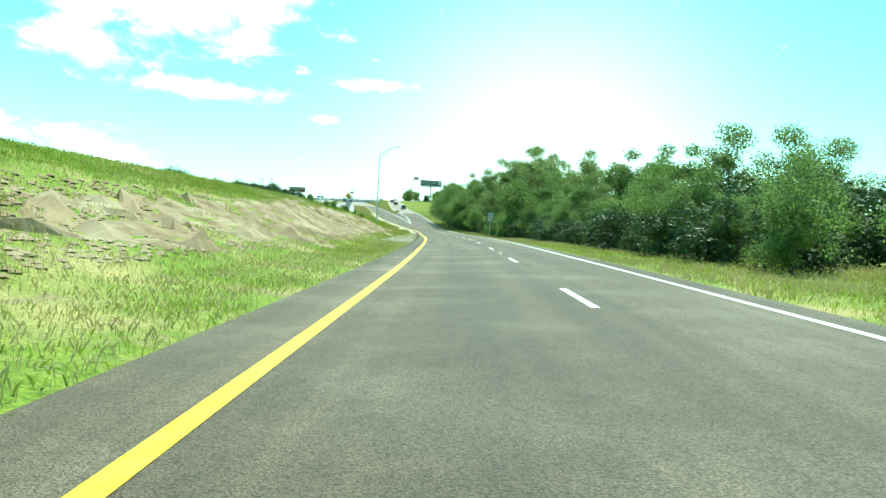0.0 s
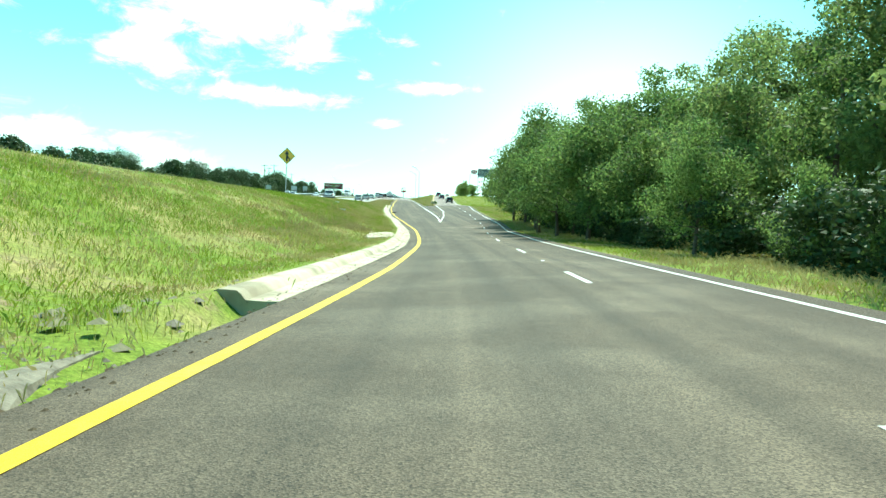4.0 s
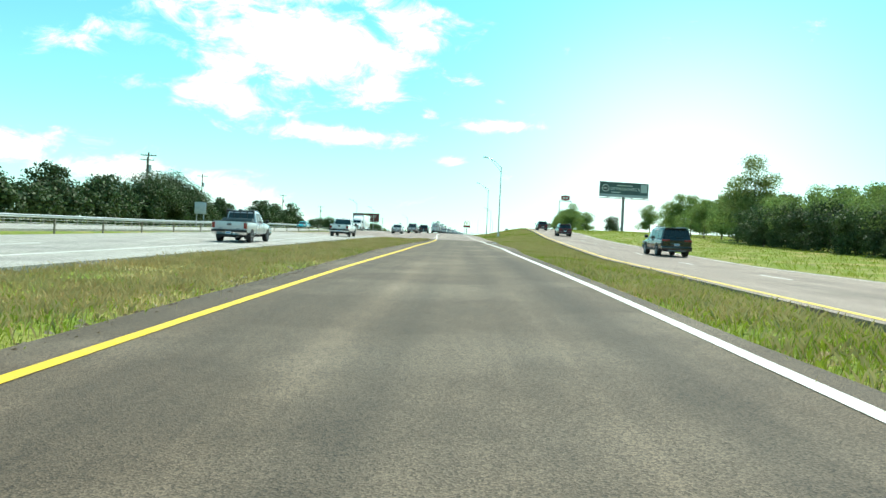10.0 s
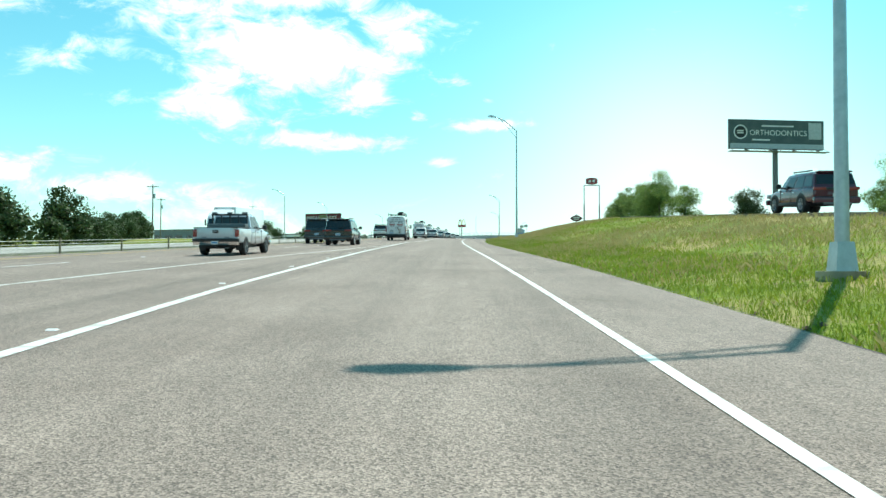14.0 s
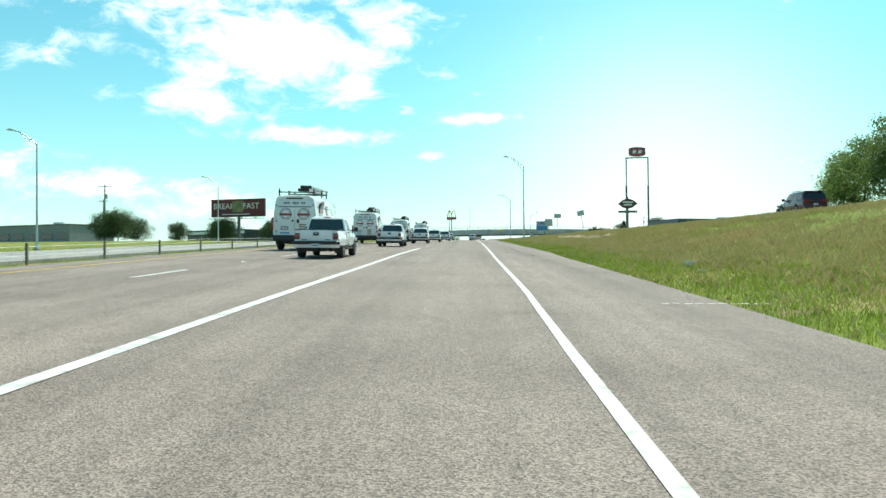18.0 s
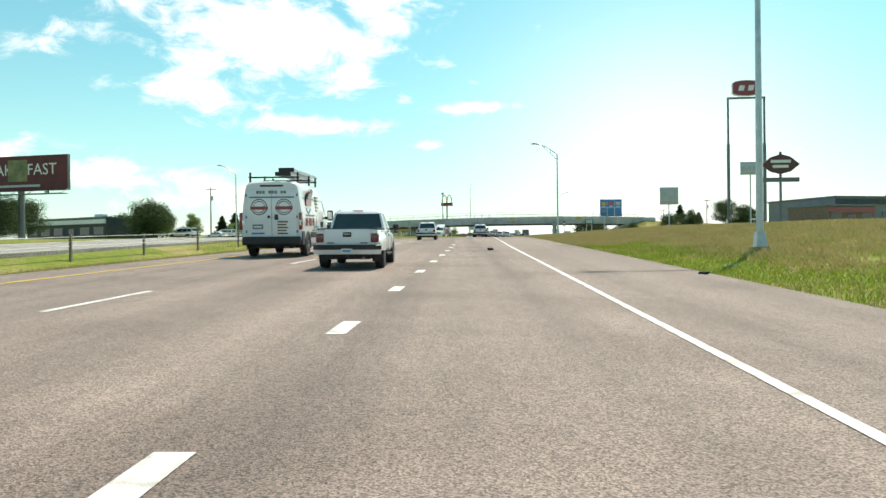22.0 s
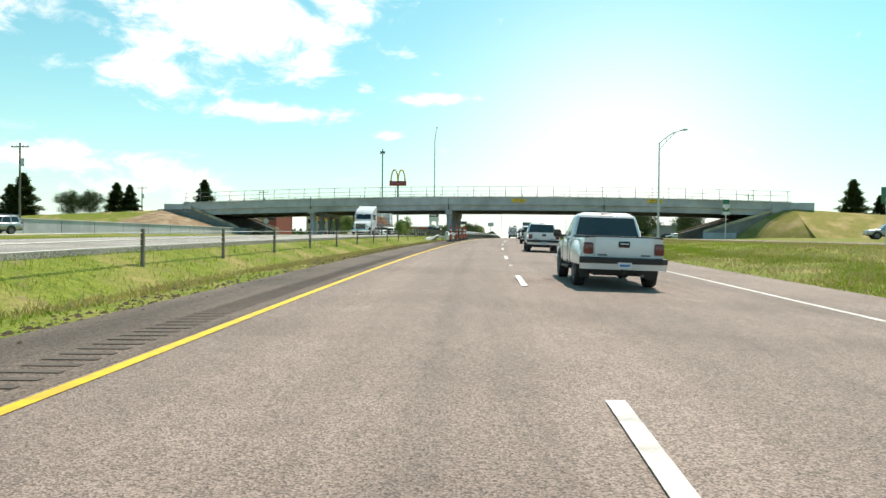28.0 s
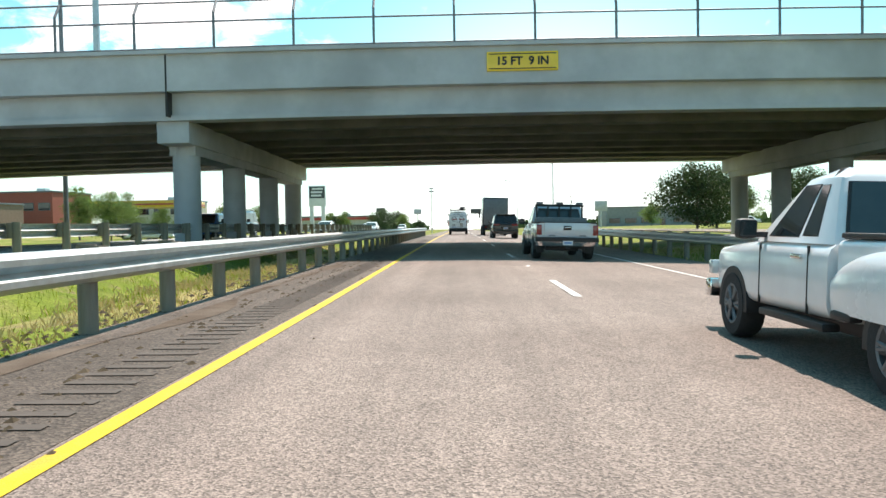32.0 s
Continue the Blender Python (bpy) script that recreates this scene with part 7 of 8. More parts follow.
def work_van(mat):
    T = empty("work_van", pose(0, 0, 0), "white high-roof work van with sign lettering and a ladder rack", "van", "traffic")
    L, W, H = 6.0, 1.03, 2.62
    h = L / 2
    teal, brown = paint("teal", (.02, .25, .33), .5), paint("lettering_brown", (.2, .13, .06), .6)
    part("nose", loft([ring(h - .02, W - .3, .5, .95, 4), ring(h - .12, W - .12, .42, 1.12, 5), ring(h - .5, W - .03, .4, 1.3, 6), ring(h - .85, W, .38, 1.42, 7), ring(h - 1.25, W, .38, 1.46, 7)]), mat, T)

    def shell(y, zt, wt, k):
        """Flank, shoulder and roof of the box; k closes the roof down towards the windscreen."""
        sh = min(1.5, zt - .06)
        return [(-W + .06, y, .44), (W - .06, y, .44), (W, y, .62), (W, y, sh), (wt + .045, y, zt - .3 * k), (wt, y, zt - .13 * k), (wt - .09, y, zt - .03), (wt - .24, y, zt), (0, y, zt + .03), (-wt + .24, y, zt), (-wt + .09, y, zt - .03), (-wt, y, zt - .13 * k), (-wt - .045, y, zt - .3 * k), (-W, y, sh), (-W, y, .62)]
    B = part("cargo_box", loft([shell(h - .8, 1.44, W - .1, .15), shell(h - 1.2, 1.98, W - .16, .5), shell(h - 1.5, 2.33, W - .17, .8), shell(h - 1.85, 2.52, W - .15, 1), shell(h - 2.5, H, W - .12, 1), shell(-h + .12, H, W - .12, 1), shell(-h, H - .05, W - .15, 1)]), mat, T)
    q = [(-W + .2, h - .84, 1.5), (W - .2, h - .84, 1.5), (W - .3, h - 1.45, 2.25), (-W + .3, h - 1.45, 2.25)]
    part("windscreen", poly(q, (0, .045, .035)), M_GLASS, B)
    for sx in (-1, 1):
        x = sx * (W + .006)
        part("cab_window", poly([(x, h - 1.0, 1.42), (x, h - 1.95, 1.36), (x - sx * .1, h - 1.95, 2.1), (x - sx * .1, h - 1.52, 2.1), (x - sx * .03, h - 1.12, 1.62)], (-sx * .02, 0, 0)), M_GLASS, B)
        part("rub_strip", both(W - .01, W + .025, -h + 1.62, h - 1.45, .66, .86, sx, .01), M_BLACK, B)
        part("sill", both(W - .03, W + .008, -h + 1.6, h - 1.4, .36, .44, sx, .01), M_STEELDK, B)
        part("rear_cladding", both(W - .03, W + .018, -h, -h + .52, .42, .9, sx, .02), M_BLACK, B)
        for y in (h - .95, -h + 1.08):
            bm = bmesh.new()
            a0 = np.linspace(-.15, math.pi + .15, 15)
            for i in range(14):
                pts = [(sx * (W + .02), y + r * math.cos(a_), .36 + r * math.sin(a_)) for r, a_ in ((.42, a0[i]), (.54, a0[i]), (.54, a0[i + 1]), (.42, a0[i + 1]))]
                poly(pts, (-sx * .06, 0, 0), bm)
            part("arch_cladding", bm, M_BLACK, B)
        for y in (h - 2.06, -h + 2.75):
            part("door_seam", both(W - .02, W + .005, y, y + .014, .5, 1.5, sx), M_BLACK, B)
        part("slide_rail", both(W - .02, W + .02, -h + .75, -h + 2.35, 1.44, 1.49, sx, .006), M_STEELDK, B)
        part("roof_seam", both(W - .05, W - .028, -h + .3, h - 2.1, 2.06, 2.075, sx), M_STEELDK, B)
        for y in (h - 2.0, h - 2.3):
            part("door_handle", both(W - .01, W + .035, y - .06, y + .06, 1.02, 1.26, sx, .025), M_BLACK, B)
        # sign writing on the flank: round emblem, number bar, list of services, web address
        n = part("emblem", rod((sx * (W - .1), -1.75, 2.0), (sx * (W - .012), -1.75, 1.97), .44, n=30), M_BLACK, B)
        part("emblem_core", rod((sx * (W - .09), -1.75, 2.0), (sx * (W - .006), -1.75, 1.972), .4, n=30), mat, n)
        part("emblem_ring", rod((sx * (W - .08), -1.75, 2.0), (sx * (W - .002), -1.75, 1.974), .34, n=30), M_BLACK, n)
        part("emblem_field", rod((sx * (W - .07), -1.75, 2.0), (sx * (W + .002), -1.75, 1.976), .31, n=30), mat, n)
        part("emblem_band", both(W - .03, W + .014, -2.22, -1.28, 1.8, 1.98, sx), P_DARKRED, n)
        for i in range(7):
            part("emblem_letter", both(W - .03, W + .012, -2.12 + i * .112, -2.04 + i * .112, 1.52 + .012 * (i - 3) ** 2, 1.6 + .012 * (i - 3) ** 2, sx), teal, n)
        for i in range(10):
            if i in (3, 7):
                part("number_dash", both(W - .02, W + .012, -2.3 + i * .165, -2.2 + i * .165, 1.21, 1.25, sx), P_DARKRED, B)
                continue
            part("number_bar", both(W - .02, W + .012, -2.32 + i * .165, -2.2 + i * .165, 1.09, 1.37, sx), P_DARKRED, B)
        for i, w in enumerate((.5, .46, .44, .56, .34)):
            part("lettering_bar", both(W - .08, W - .008 + .001 * i, -.32, -.32 + w, 2.12 - i * .125, 2.19 - i * .125, sx), brown, B)
            part("bullet", both(W - .08, W - .008 + .001 * i, -.4, -.36, 2.14 - i * .125, 2.17 - i * .125, sx), M_STEELDK, B)
        for y0, w in ((-.75, .38), (-.32, .07), (-.2, .38)):
            part("banner_bar", both(W - .02, W + .012, y0, y0 + w, .98, 1.08, sx), teal, B)
        part("website_bar", both(W - .02, W + .012, -1.05, .45, .885, .95, sx), brown, B)
        K = part("tail_lamp", box(sx * W - .1, sx * W + .014, -h - .02, -h + .16, .95, 1.55, .03), M_RED, B)
        part("reversing_lens", box(sx * (W - .045) - .04, sx * (W - .045) + .04, -h - .026, -h - .012, 1.1, 1.3, .01), M_HEAD, K)
    # rear doors
    D = part("rear_door_panel", box(-W + .16, W - .16, -h - .03, -h + .02, .62, 2.36, .03), mat, B)
    part("door_gap", box(-.007, .007, -h - .036, -h - .02, .64, 2.34), M_STEELDK, D)
    for sx in (-1, 1):
        n = part("emblem", rod((sx * .43, -h - .03, 1.74), (sx * .43, -h - .036, 1.74), .28, n=28), M_BLACK, D)
        part("emblem_core", rod((sx * .43, -h - .03, 1.74), (sx * .43, -h - .04, 1.74), .25, n=28), mat, n)
        part("emblem_ring", rod((sx * .43, -h - .03, 1.74), (sx * .43, -h - .043, 1.74), .21, n=28), M_BLACK, n)
        part("emblem_field", rod((sx * .43, -h - .03, 1.74), (sx * .43, -h - .046, 1.74), .185, n=28), mat, n)
        part("emblem_band", box(sx * .43 - .3, sx * .43 + .3, -h - .054, -h - .03, 1.65, 1.76), P_DARKRED, n)
        for z in (.85, 1.35, 2.1):
            part("door_hinge", box(sx * .88 - .025, sx * .88 + .025, -h - .05, -h - .01, z, z + .09, .008), M_STEELDK, D)
    for i in range(10):
        if i not in (3, 7):
            part("number_bar", box(-.52 + i * .105, -.44 + i * .105, -h - .036, -h - .026, 2.2, 2.3), M_STEELDK, D)
    part("name_bar", box(-.78, .78, -h - .036, -h - .026, 2.05, 2.1), M_STEELDK, D)
    for i in range(5):
        part("lettering_bar", box(.2, .56 - .05 * (i % 2), -h - .036, -h - .026, 1.2 - i * .1, 1.255 - i * .1), brown, D)
    part("door_latch", box(.1, .22, -h - .06, -h - .02, 1.3, 1.48, .03), M_BLACK, D)
    part("lock", rod((-.1, -h - .03, 1.4), (-.1, -h - .05, 1.4), .05, n=14), M_BLACK, D)
    P_ = part("number_plate", box(-.66, -.3, -h - .05, -h - .03, .98, 1.14), M_STEELDK, D)
    part("plate_bar", box(-.62, -.34, -h - .055, -h - .051, 1.03, 1.09), M_PLATE, P_)
    part("sticker_bar", box(-.7, -.25, -h - .036, -h - .026, .8, .86), P_BLUE, D)
    part("brake_lamp", box(-.4, .4, -h - .03, -h + .03, 2.44, 2.5, .01), M_BLACK, T)
    part("bumper_step", box(-W + .02, W - .02, -h - .16, -h + .05, .44, .72, .05), M_BLACK, T)
    common(T, L, W, mat, 1.2, bump=M_BLACK, plate=False, wr=.36, wb=(h - .95, -h + 1.08), ww=.24, rim=M_STEELDK, ymir=h - 1.2, zmir=1.38, tail=False, rear=False, mirrors=False)
    for sx in (-1, 1):
        M_ = part("mirror", both(W + .06, W + .3, h - 1.24, h - 1.06, 1.3, 1.72, sx, .06), M_BLACK, T)
        part("mirror_glass", both(W + .09, W + .27, h - 1.244, h - 1.238, 1.36, 1.66, sx), M_CHROME, M_)
        part("mirror_arm", both(W - .06, W + .08, h - 1.2, h - 1.1, 1.36, 1.46, sx, .02), M_BLACK, M_)
    # ladder rack
    R_ = part("roof_rack", box(-W + .2, W - .2, -h + .35, -h + .41, H + .14, H + .19), M_BLACK, T)
    for y in (-h + .38, -.6, .7):
        part("rack_bar", box(-W + .15, W - .15, y - .03, y + .03, H + .14, H + .19), M_BLACK, R_)
        for sx in (-1, 1):
            part("rack_foot", box(sx * (W - .2) - .03, sx * (W - .2) + .03, y - .03, y + .03, H - .02, H + .34), M_BLACK, R_)
    for x0, zz in ((.18, .2), (.3, .34)):
        Ld = part("ladder", box(x0, x0 + .045, -h + .0, 1.5, H + zz, H + zz + .1), M_GALV, T, "aluminium extension ladder")
        part("stile", box(x0 + .42, x0 + .465, -h + .0, 1.5, H + zz, H + zz + .1), M_GALV, Ld)
        for y in np.arange(-h + .15, 1.45, .3):
            part("rung", rod((x0 + .02, y, H + zz + .05), (x0 + .44, y, H + zz + .05), .02, n=6), M_GALV, Ld)
        part("ladder_foot", box(x0 - .03, x0 + .5, -h - .1, -h + .03, H + zz - .02, H + zz + .12, .02), M_BLACK, Ld)
    return T


def box_truck(mat, label, L=8.5, H=3.7, name="box_truck"):
    T = empty(name, pose(0, 0, 0), label, "truck", "traffic")
    h, W = L / 2, 1.22
    part("cargo_box", box(-W, W, -h, h - 2.2, 1.0, H, .03), mat, T)
    part("rear_door", box(-W + .1, W - .1, -h - .03, -h + .01, 1.05, H - .15, .01), M_STEELDK, T)
    part("cab", loft([rsec(h, W - .2, .6, 1.5), rsec(h - .4, W - .1, .5, 1.65), rsec(h - 1.0, W - .08, .5, 2.7), rsec(h - 2.1, W - .08, .5, 2.75)]), mat, T)
    part("windscreen", poly([(-W + .3, h - .42, 1.72), (W - .3, h - .42, 1.72), (W - .36, h - .92, 2.55), (-W + .36, h - .92, 2.55)], (0, .03, .015)), M_GLASS, T)
    part("chassis", box(-.5, .5, -h + .1, h - .5, .55, .98), M_BLACK, T)
    part("under_ride_bar", box(-W + .1, W - .1, -h - .02, -h + .1, .5, .62), M_BLACK, T)
    for y in (h - 1.0, -h + 1.6):
        for x in (-1.05, 1.05):
            wheel(T, x, y, .48, .3, M_STEELDK)
    for sx in (-1, 1):
        part("tail_lamp", box(sx * .9 - .1, sx * .9 + .1, -h - .05, -h, .75, .85), M_RED, T)
        part("mirror", box(sx * 1.35 - .08, sx * 1.35 + .08, h - .9, h - .8, 1.8, 2.4, .02), M_BLACK, T)
    return T


def semi(trailer, mat, label, flat=False):
    T = empty("semi_truck", pose(0, 0, 0), label, "truck", "traffic")
    W = 1.28
    part("hood", loft([rsec(9.6, .85, .7, 1.45), rsec(9.2, .98, .6, 1.6), rsec(8.0, 1.05, .6, 1.85)]), mat, T)
    C = part("cab", loft([rsec(8.05, 1.1, .6, 1.95), rsec(7.7, 1.15, .6, 2.75), rsec(7.0, 1.18, .6, 3.3), rsec(5.3, 1.2, .6, 3.75), rsec(5.25, 1.2, .6, 3.7)]), mat, T)
    part("windscreen", poly([(-.95, 8.02, 2.0), (.95, 8.02, 2.0), (.95, 7.72, 2.62), (-.95, 7.72, 2.62)], (0, .03, .03)), M_GLASS, C)
    for sx in (-1, 1):
        part("side_window", box(min(sx * 1.1, sx * 1.17), max(sx * 1.1, sx * 1.17), 6.7, 7.55, 1.95, 2.6), M_GLASS, C)
        part("fuel_tank", rod((sx * .95, 5.2, .7), (sx * .95, 6.7, .7), .32, n=14), M_CHROME, T)
        part("headlamp", box(sx * .75 - .18, sx * .75 + .18, 9.5, 9.66, .95, 1.2, .03), M_HEAD, T)
        part("stack", rod((sx * 1.0, 5.1, 1.0), (sx * 1.0, 5.1, 3.9), .09, n=10), M_CHROME, T)
        part("mirror", box(sx * 1.4 - .08, sx * 1.4 + .08, 7.5, 7.6, 1.9, 2.6, .02), M_BLACK, T)
    G_ = part("grille", box(-.6, .6, 9.56, 9.66, .75, 1.4, .02), M_BLACK, T)
    for z in (.85, 1.0, 1.15, 1.3):
        part("grille_bar", box(-.56, .56, 9.65, 9.68, z, z + .04), M_CHROME, G_)
    part("front_bumper", box(-1.1, 1.1, 9.4, 9.75, .35, .7, .04), M_CHROME, T)
    part("chassis", box(-.45, .45, -6.8, 9.0, .75, 1.1), M_BLACK, T)
    if flat:
        part("flatbed", box(-W, W, -7, 5.0, 1.2, 1.4, .02), M_STEELDK, T)
        rust = [surf("rusty_steel_pipe", (.13, .055, .035), (.25, .11, .07), 4, .75, .3, 25), surf("dark_rusty_pipe", (.08, .04, .03), (.16, .075, .05), 5, .8, .3, 25)]
        for y0 in (-3.9, .6):
            for row in range(5):
                for c in range(9 - row):
                    x = -1.0 + c * .25 + row * .125
                    bm = rod((x, y0, 1.53 + row * .215), (x, y0 + 4.1 - .25 * (c % 3), 1.53 + row * .215), .122, n=10)
                    ends = [f for f in bm.faces if abs(f.normal.y) > .9]
                    bmesh.ops.inset_region(bm, faces=ends, thickness=.02, depth=-.12)
                    part("pipe", bm, rust[(c * 3 + row) % 2], T)
            for y in (y0 + .9, y0 + 3.1):
                part("strap", loft([[(-1.18, yy, 1.4), (-.58, yy, 2.56), (.58, yy, 2.56), (1.18, yy, 1.4)] for yy in (y, y + .07)]), P_YEL, T)
        wrap = surf("white_stretch_wrap", (.6, .61, .6), (.76, .77, .76), 3, .35, .3, 14)
        for y in (-6.85, -5.5):
            for sx in (-1, 1):
                part("pallet", both(.06, 1.14, y, y + 1.2, 1.41, 1.53, sx, .01), M_WOOD, T)
                part("wrapped_load", both(.08, 1.12, y + .03, y + 1.17, 1.53, 2.36, sx, .06), wrap, T)
                part("wrapped_load", both(.1, 1.09, y + .06, y + 1.14, 2.37, 3.1, sx, .07), wrap, T)
    else:
        B = part("trailer", box(-W, W, -7.2, 5.0, 1.15, 4.05, .03), trailer, T)
        part("trailer_doors", box(-W + .06, W - .06, -7.23, -7.19, 1.2, 4.0), trailer, B)
        part("lower_rail", box(-W - .01, W + .01, -7.2, 5.0, 1.1, 1.25), M_GALV, B)
        for sx in (-1, 1):
            part("side_skirt", box(sx * W - .02, sx * W + .02, -3.5, 3.0, .5, 1.1), trailer, B)
    for y in (8.9, 6.1, 4.9, -5.0, -6.2):
        for x in (-1.05, 1.05):
            wheel(T, x, y, .5, .45 if y < 8 else .3, M_GALV)
    return T


WHITE, DARK, BLACKP, SILVER, REDP, GREYP, MAROON, TEALP = paint("white_car", (.78, .79, .8), .25), paint("dark_grey_car", (.035, .04, .045), .25), paint("black_car", (.012, .013, .015), .22), paint("silver_car", (.42, .43, .44), .3, .6), paint("red_car", (.4, .02, .03), .25), paint("grey_car", (.16, .18, .2), .28, .4), paint("maroon_car", (.09, .015, .03), .25), paint("teal_car", (.02, .3, .36), .25)


def park(ob, s, u, zf, turn=0.0, k=1.0):
    ob.matrix_basis = on_road(s, u, zf, turn) @ Matrix.Scale(k, 4)
    return ob


def again(ob, s, u, zf, turn=0.0, k=1.0):
    return copy_thing(ob, on_road(s, u, zf, turn) @ Matrix.Scale(k, 4))


p1 = park(pickup("pickup_truck", WHITE, "white extended-cab pickup with flared rear fenders and open bed", flare=True), 809.0, 3.68, plane, k=.87)
p2 = park(pickup("pickup_truck", paint("silver_white", (.55, .57, .6), .25, .2), "white crew-cab work pickup with a headache rack", crew=True, rack=True), 850.0, 2.95, plane, k=.85)
for s, u in ((411, -10.0), (507.2, -5.4), (531, -5.0), (553.4, -4.7), (576, -4.1), (595.0, -3.5), (615.2, -2.65)):
    again(p1, s, u, plane, k=.92)
for s, u in ((655.9, -2.4), (679.1, 2.35), (740.6, 2.75), (762.7, 3.1), (785.6, 3.42), (831.75, 3.15)):
    again(p1, s, u, plane, k=.87)
for s, u, k in ((247.5, -14.4, p1), (303, -11.9, p1), (330, -11.2, p2), (359, -10.4, p1)):
    again(k, s, u, hw_z)
for s, u in ((432, -9.0), (703, 2.7)):
    again(p2, s, u, plane)
van = park(work_van(WHITE), 569.9, -8.3, plane)
again(van, 624.0, -6.4, plane)
again(van, 541.9, -8.0, plane)
again(van, 486.2, -6.6, plane)
again(van, 915, -.1, plane)
vs = park(suv("suv", WHITE, "white full-size suv with dark windows and roof rails", L=5.3, W=1.0, H=1.9, hood=1.08, rim=M_STEELDK), 508.6, -10.9, plane)
again(van, 597.2, -7.6, plane)
again(vs, 473.0, -11.5, plane, k=1.12)
d1 = park(suv("suv", BLACKP, "black suv seen from behind", L=4.9, W=.96, H=1.78), 455.0, -8.0, plane)
d2 = park(suv("suv", DARK, "dark grey suv seen from behind", L=5.2, W=1.0, H=1.92), 463, -10.9, plane)
bt = park(box_truck(DARK, "dark box truck seen from behind"), 905, 3.5, plane)
again(d1, 885, 3.4, plane)
fs = park(suv("suv", MAROON, "dark maroon suv on the frontage road", L=4.6, W=.93, H=1.68, hood=.95), 434, 15.0, fr_z)
again(d1, 340, 13.4, fr_z)
again(fs, 398, 14.4, fr_z)
again(fs, 560, 25, fr_z)
sd = park(sedan("car", WHITE, "white sedan on the opposite carriageway"), 330, -31.5, op_z, 180)
again(sd, 395, -32, op_z, 180)
again(p1, 336, -34.0, op_z, 180)
tl = park(sedan("car", TEALP, "bright teal car on the opposite carriageway"), 440, -31, op_z, 180)
sm = park(semi(WHITE, WHITE, "white semi truck with a long white box trailer"), 494, -27.0, op_z, 180)
rp = park(pickup("pickup_truck", REDP, "red pickup on the opposite carriageway", crew=True), 622, -22.0, op_z, 180)
gp = park(pickup("pickup_truck", GREYP, "grey crew-cab pickup on the opposite carriageway", crew=True), 694, -17.5, op_z, 180)
sl = park(suv("suv", SILVER, "silver suv on the opposite carriageway", L=4.7, W=.93, H=1.7), 787, -42.6, ground_z, 160)
fb = park(semi(WHITE, WHITE, "white truck with rusty pipes and wrapped pallets on its flatbed", flat=True), 829, -17.2, op_z, 180)
ws = park(suv("suv", SILVER, "silver suv on the frontage road", L=4.7, W=.92, H=1.65), 806, 40.0, ground_z, 78)
again(sd, 640, -30.0, op_z, 180)
bc = park(sedan("car", paint("blue_car", (.03, .12, .36), .25), "blue car on the opposite carriageway beyond the bridge"), 866, -13.2, op_z, 180)
again(d2, 880, -15.8, op_z, 180)

for s, u in ((915, -15.5), (938, -12.8), (958, -15.8), (1000, -13)):
    again(sd, s, u, op_z, 180)
for s, u, k in ((752, -55, 0), (757, -55.5, 1), (762, -56, 2), (768, -56.5, 3), (730, -52, 1)):
    copy_thing((sd, vs, sl, p1)[k], at(s, u, turn=78))
for s, u, k in ((905, -32, 0), (912, -36, 1), (920, -33, 2), (931, -38, 0), (942, -36, 3), (955, -38, 1), (900, 50, 2), (912, 48, 0), (930, 47, 1), (948, 45, 0), (970, 46, 2), (735, 50, 2), (728, 47, 1), (742, 54, 0)):
    copy_thing((sd, sl, fs, gp)[k], at(s, u, turn=80 + (u * 7) % 20))


# ---- buildings ----
M_BRICK = surf("brown_brick_wall", (.2, .13, .1), (.27, .18, .14), 3, .9, .3, 30)
M_BRICKRED = surf("red_brick_wall", (.3, .08, .06), (.36, .11, .08), 3, .9, .3, 30)
M_STUCCO = surf("cream_stucco", (.5, .46, .38), (.58, .54, .46), 1.5, .9, .2, 30)
M_GREYWALL = surf("grey_painted_wall", (.22, .23, .24), (.28, .29, .3), 1.5, .85, .1, 30)
M_DARKWALL = surf("dark_wall", (.06, .065, .07), (.09, .095, .1), 1.5, .8, .1, 30)
M_ROOF = surf("brown_roof_shingle", (.13, .1, .08), (.19, .15, .12), 6, .95, .4, 20)
P_CANOPY = paint("canopy_yellow", (.75, .42, .02), .5)
P_CANRED = paint("canopy_red", (.5, .04, .03), .5)


def building(name, m, w, d, h, wall, label, windows=5, band=None, door=True, roof=None, storeys=1):
    """A low commercial building: walls, parapet, glazed front towards -y, door, fascia."""
    T = empty(name, m, label, "building")
    part("wall", box(-w / 2, w / 2, 0, d, -1, h), wall, T)
    part("parapet", box(-w / 2 - .15, w / 2 + .15, -.15, d + .15, h, h + .35, .03), M_STEELDK if roof is None else roof, T)
    if band:
        part("fascia", box(-w / 2 - .06, w / 2 + .06, -.32, -.02, h - 1.0, h - .15), band, T)
    for k in range(storeys):
        z0 = .8 + k * (h / storeys)
        for i in range(windows):
            x = -w / 2 + (i + .5) * w / windows
            if door and k == 0 and i == windows // 2:
                D = part("door", box(x - .9, x + .9, -.08, .05, 0, 2.2), M_STEELDK, T)
                part("pane", box(x - .8, x + .8, -.1, -.082, .15, 2.1), M_GLASS, D)
                continue
            W_ = part("window", box(x - w / windows * .36, x + w / windows * .36, -.08, .05, z0, z0 + 1.6), M_STEELDK, T)
            part("pane", box(x - w / windows * .33, x + w / windows * .33, -.1, -.082, z0 + .1, z0 + 1.5), M_GLASS, W_)
    part("roof_unit", box(w * .1, w * .1 + 2, d * .4, d * .4 + 1.6, h + .1, h + 1.2, .03), M_GALV, T)
    return T


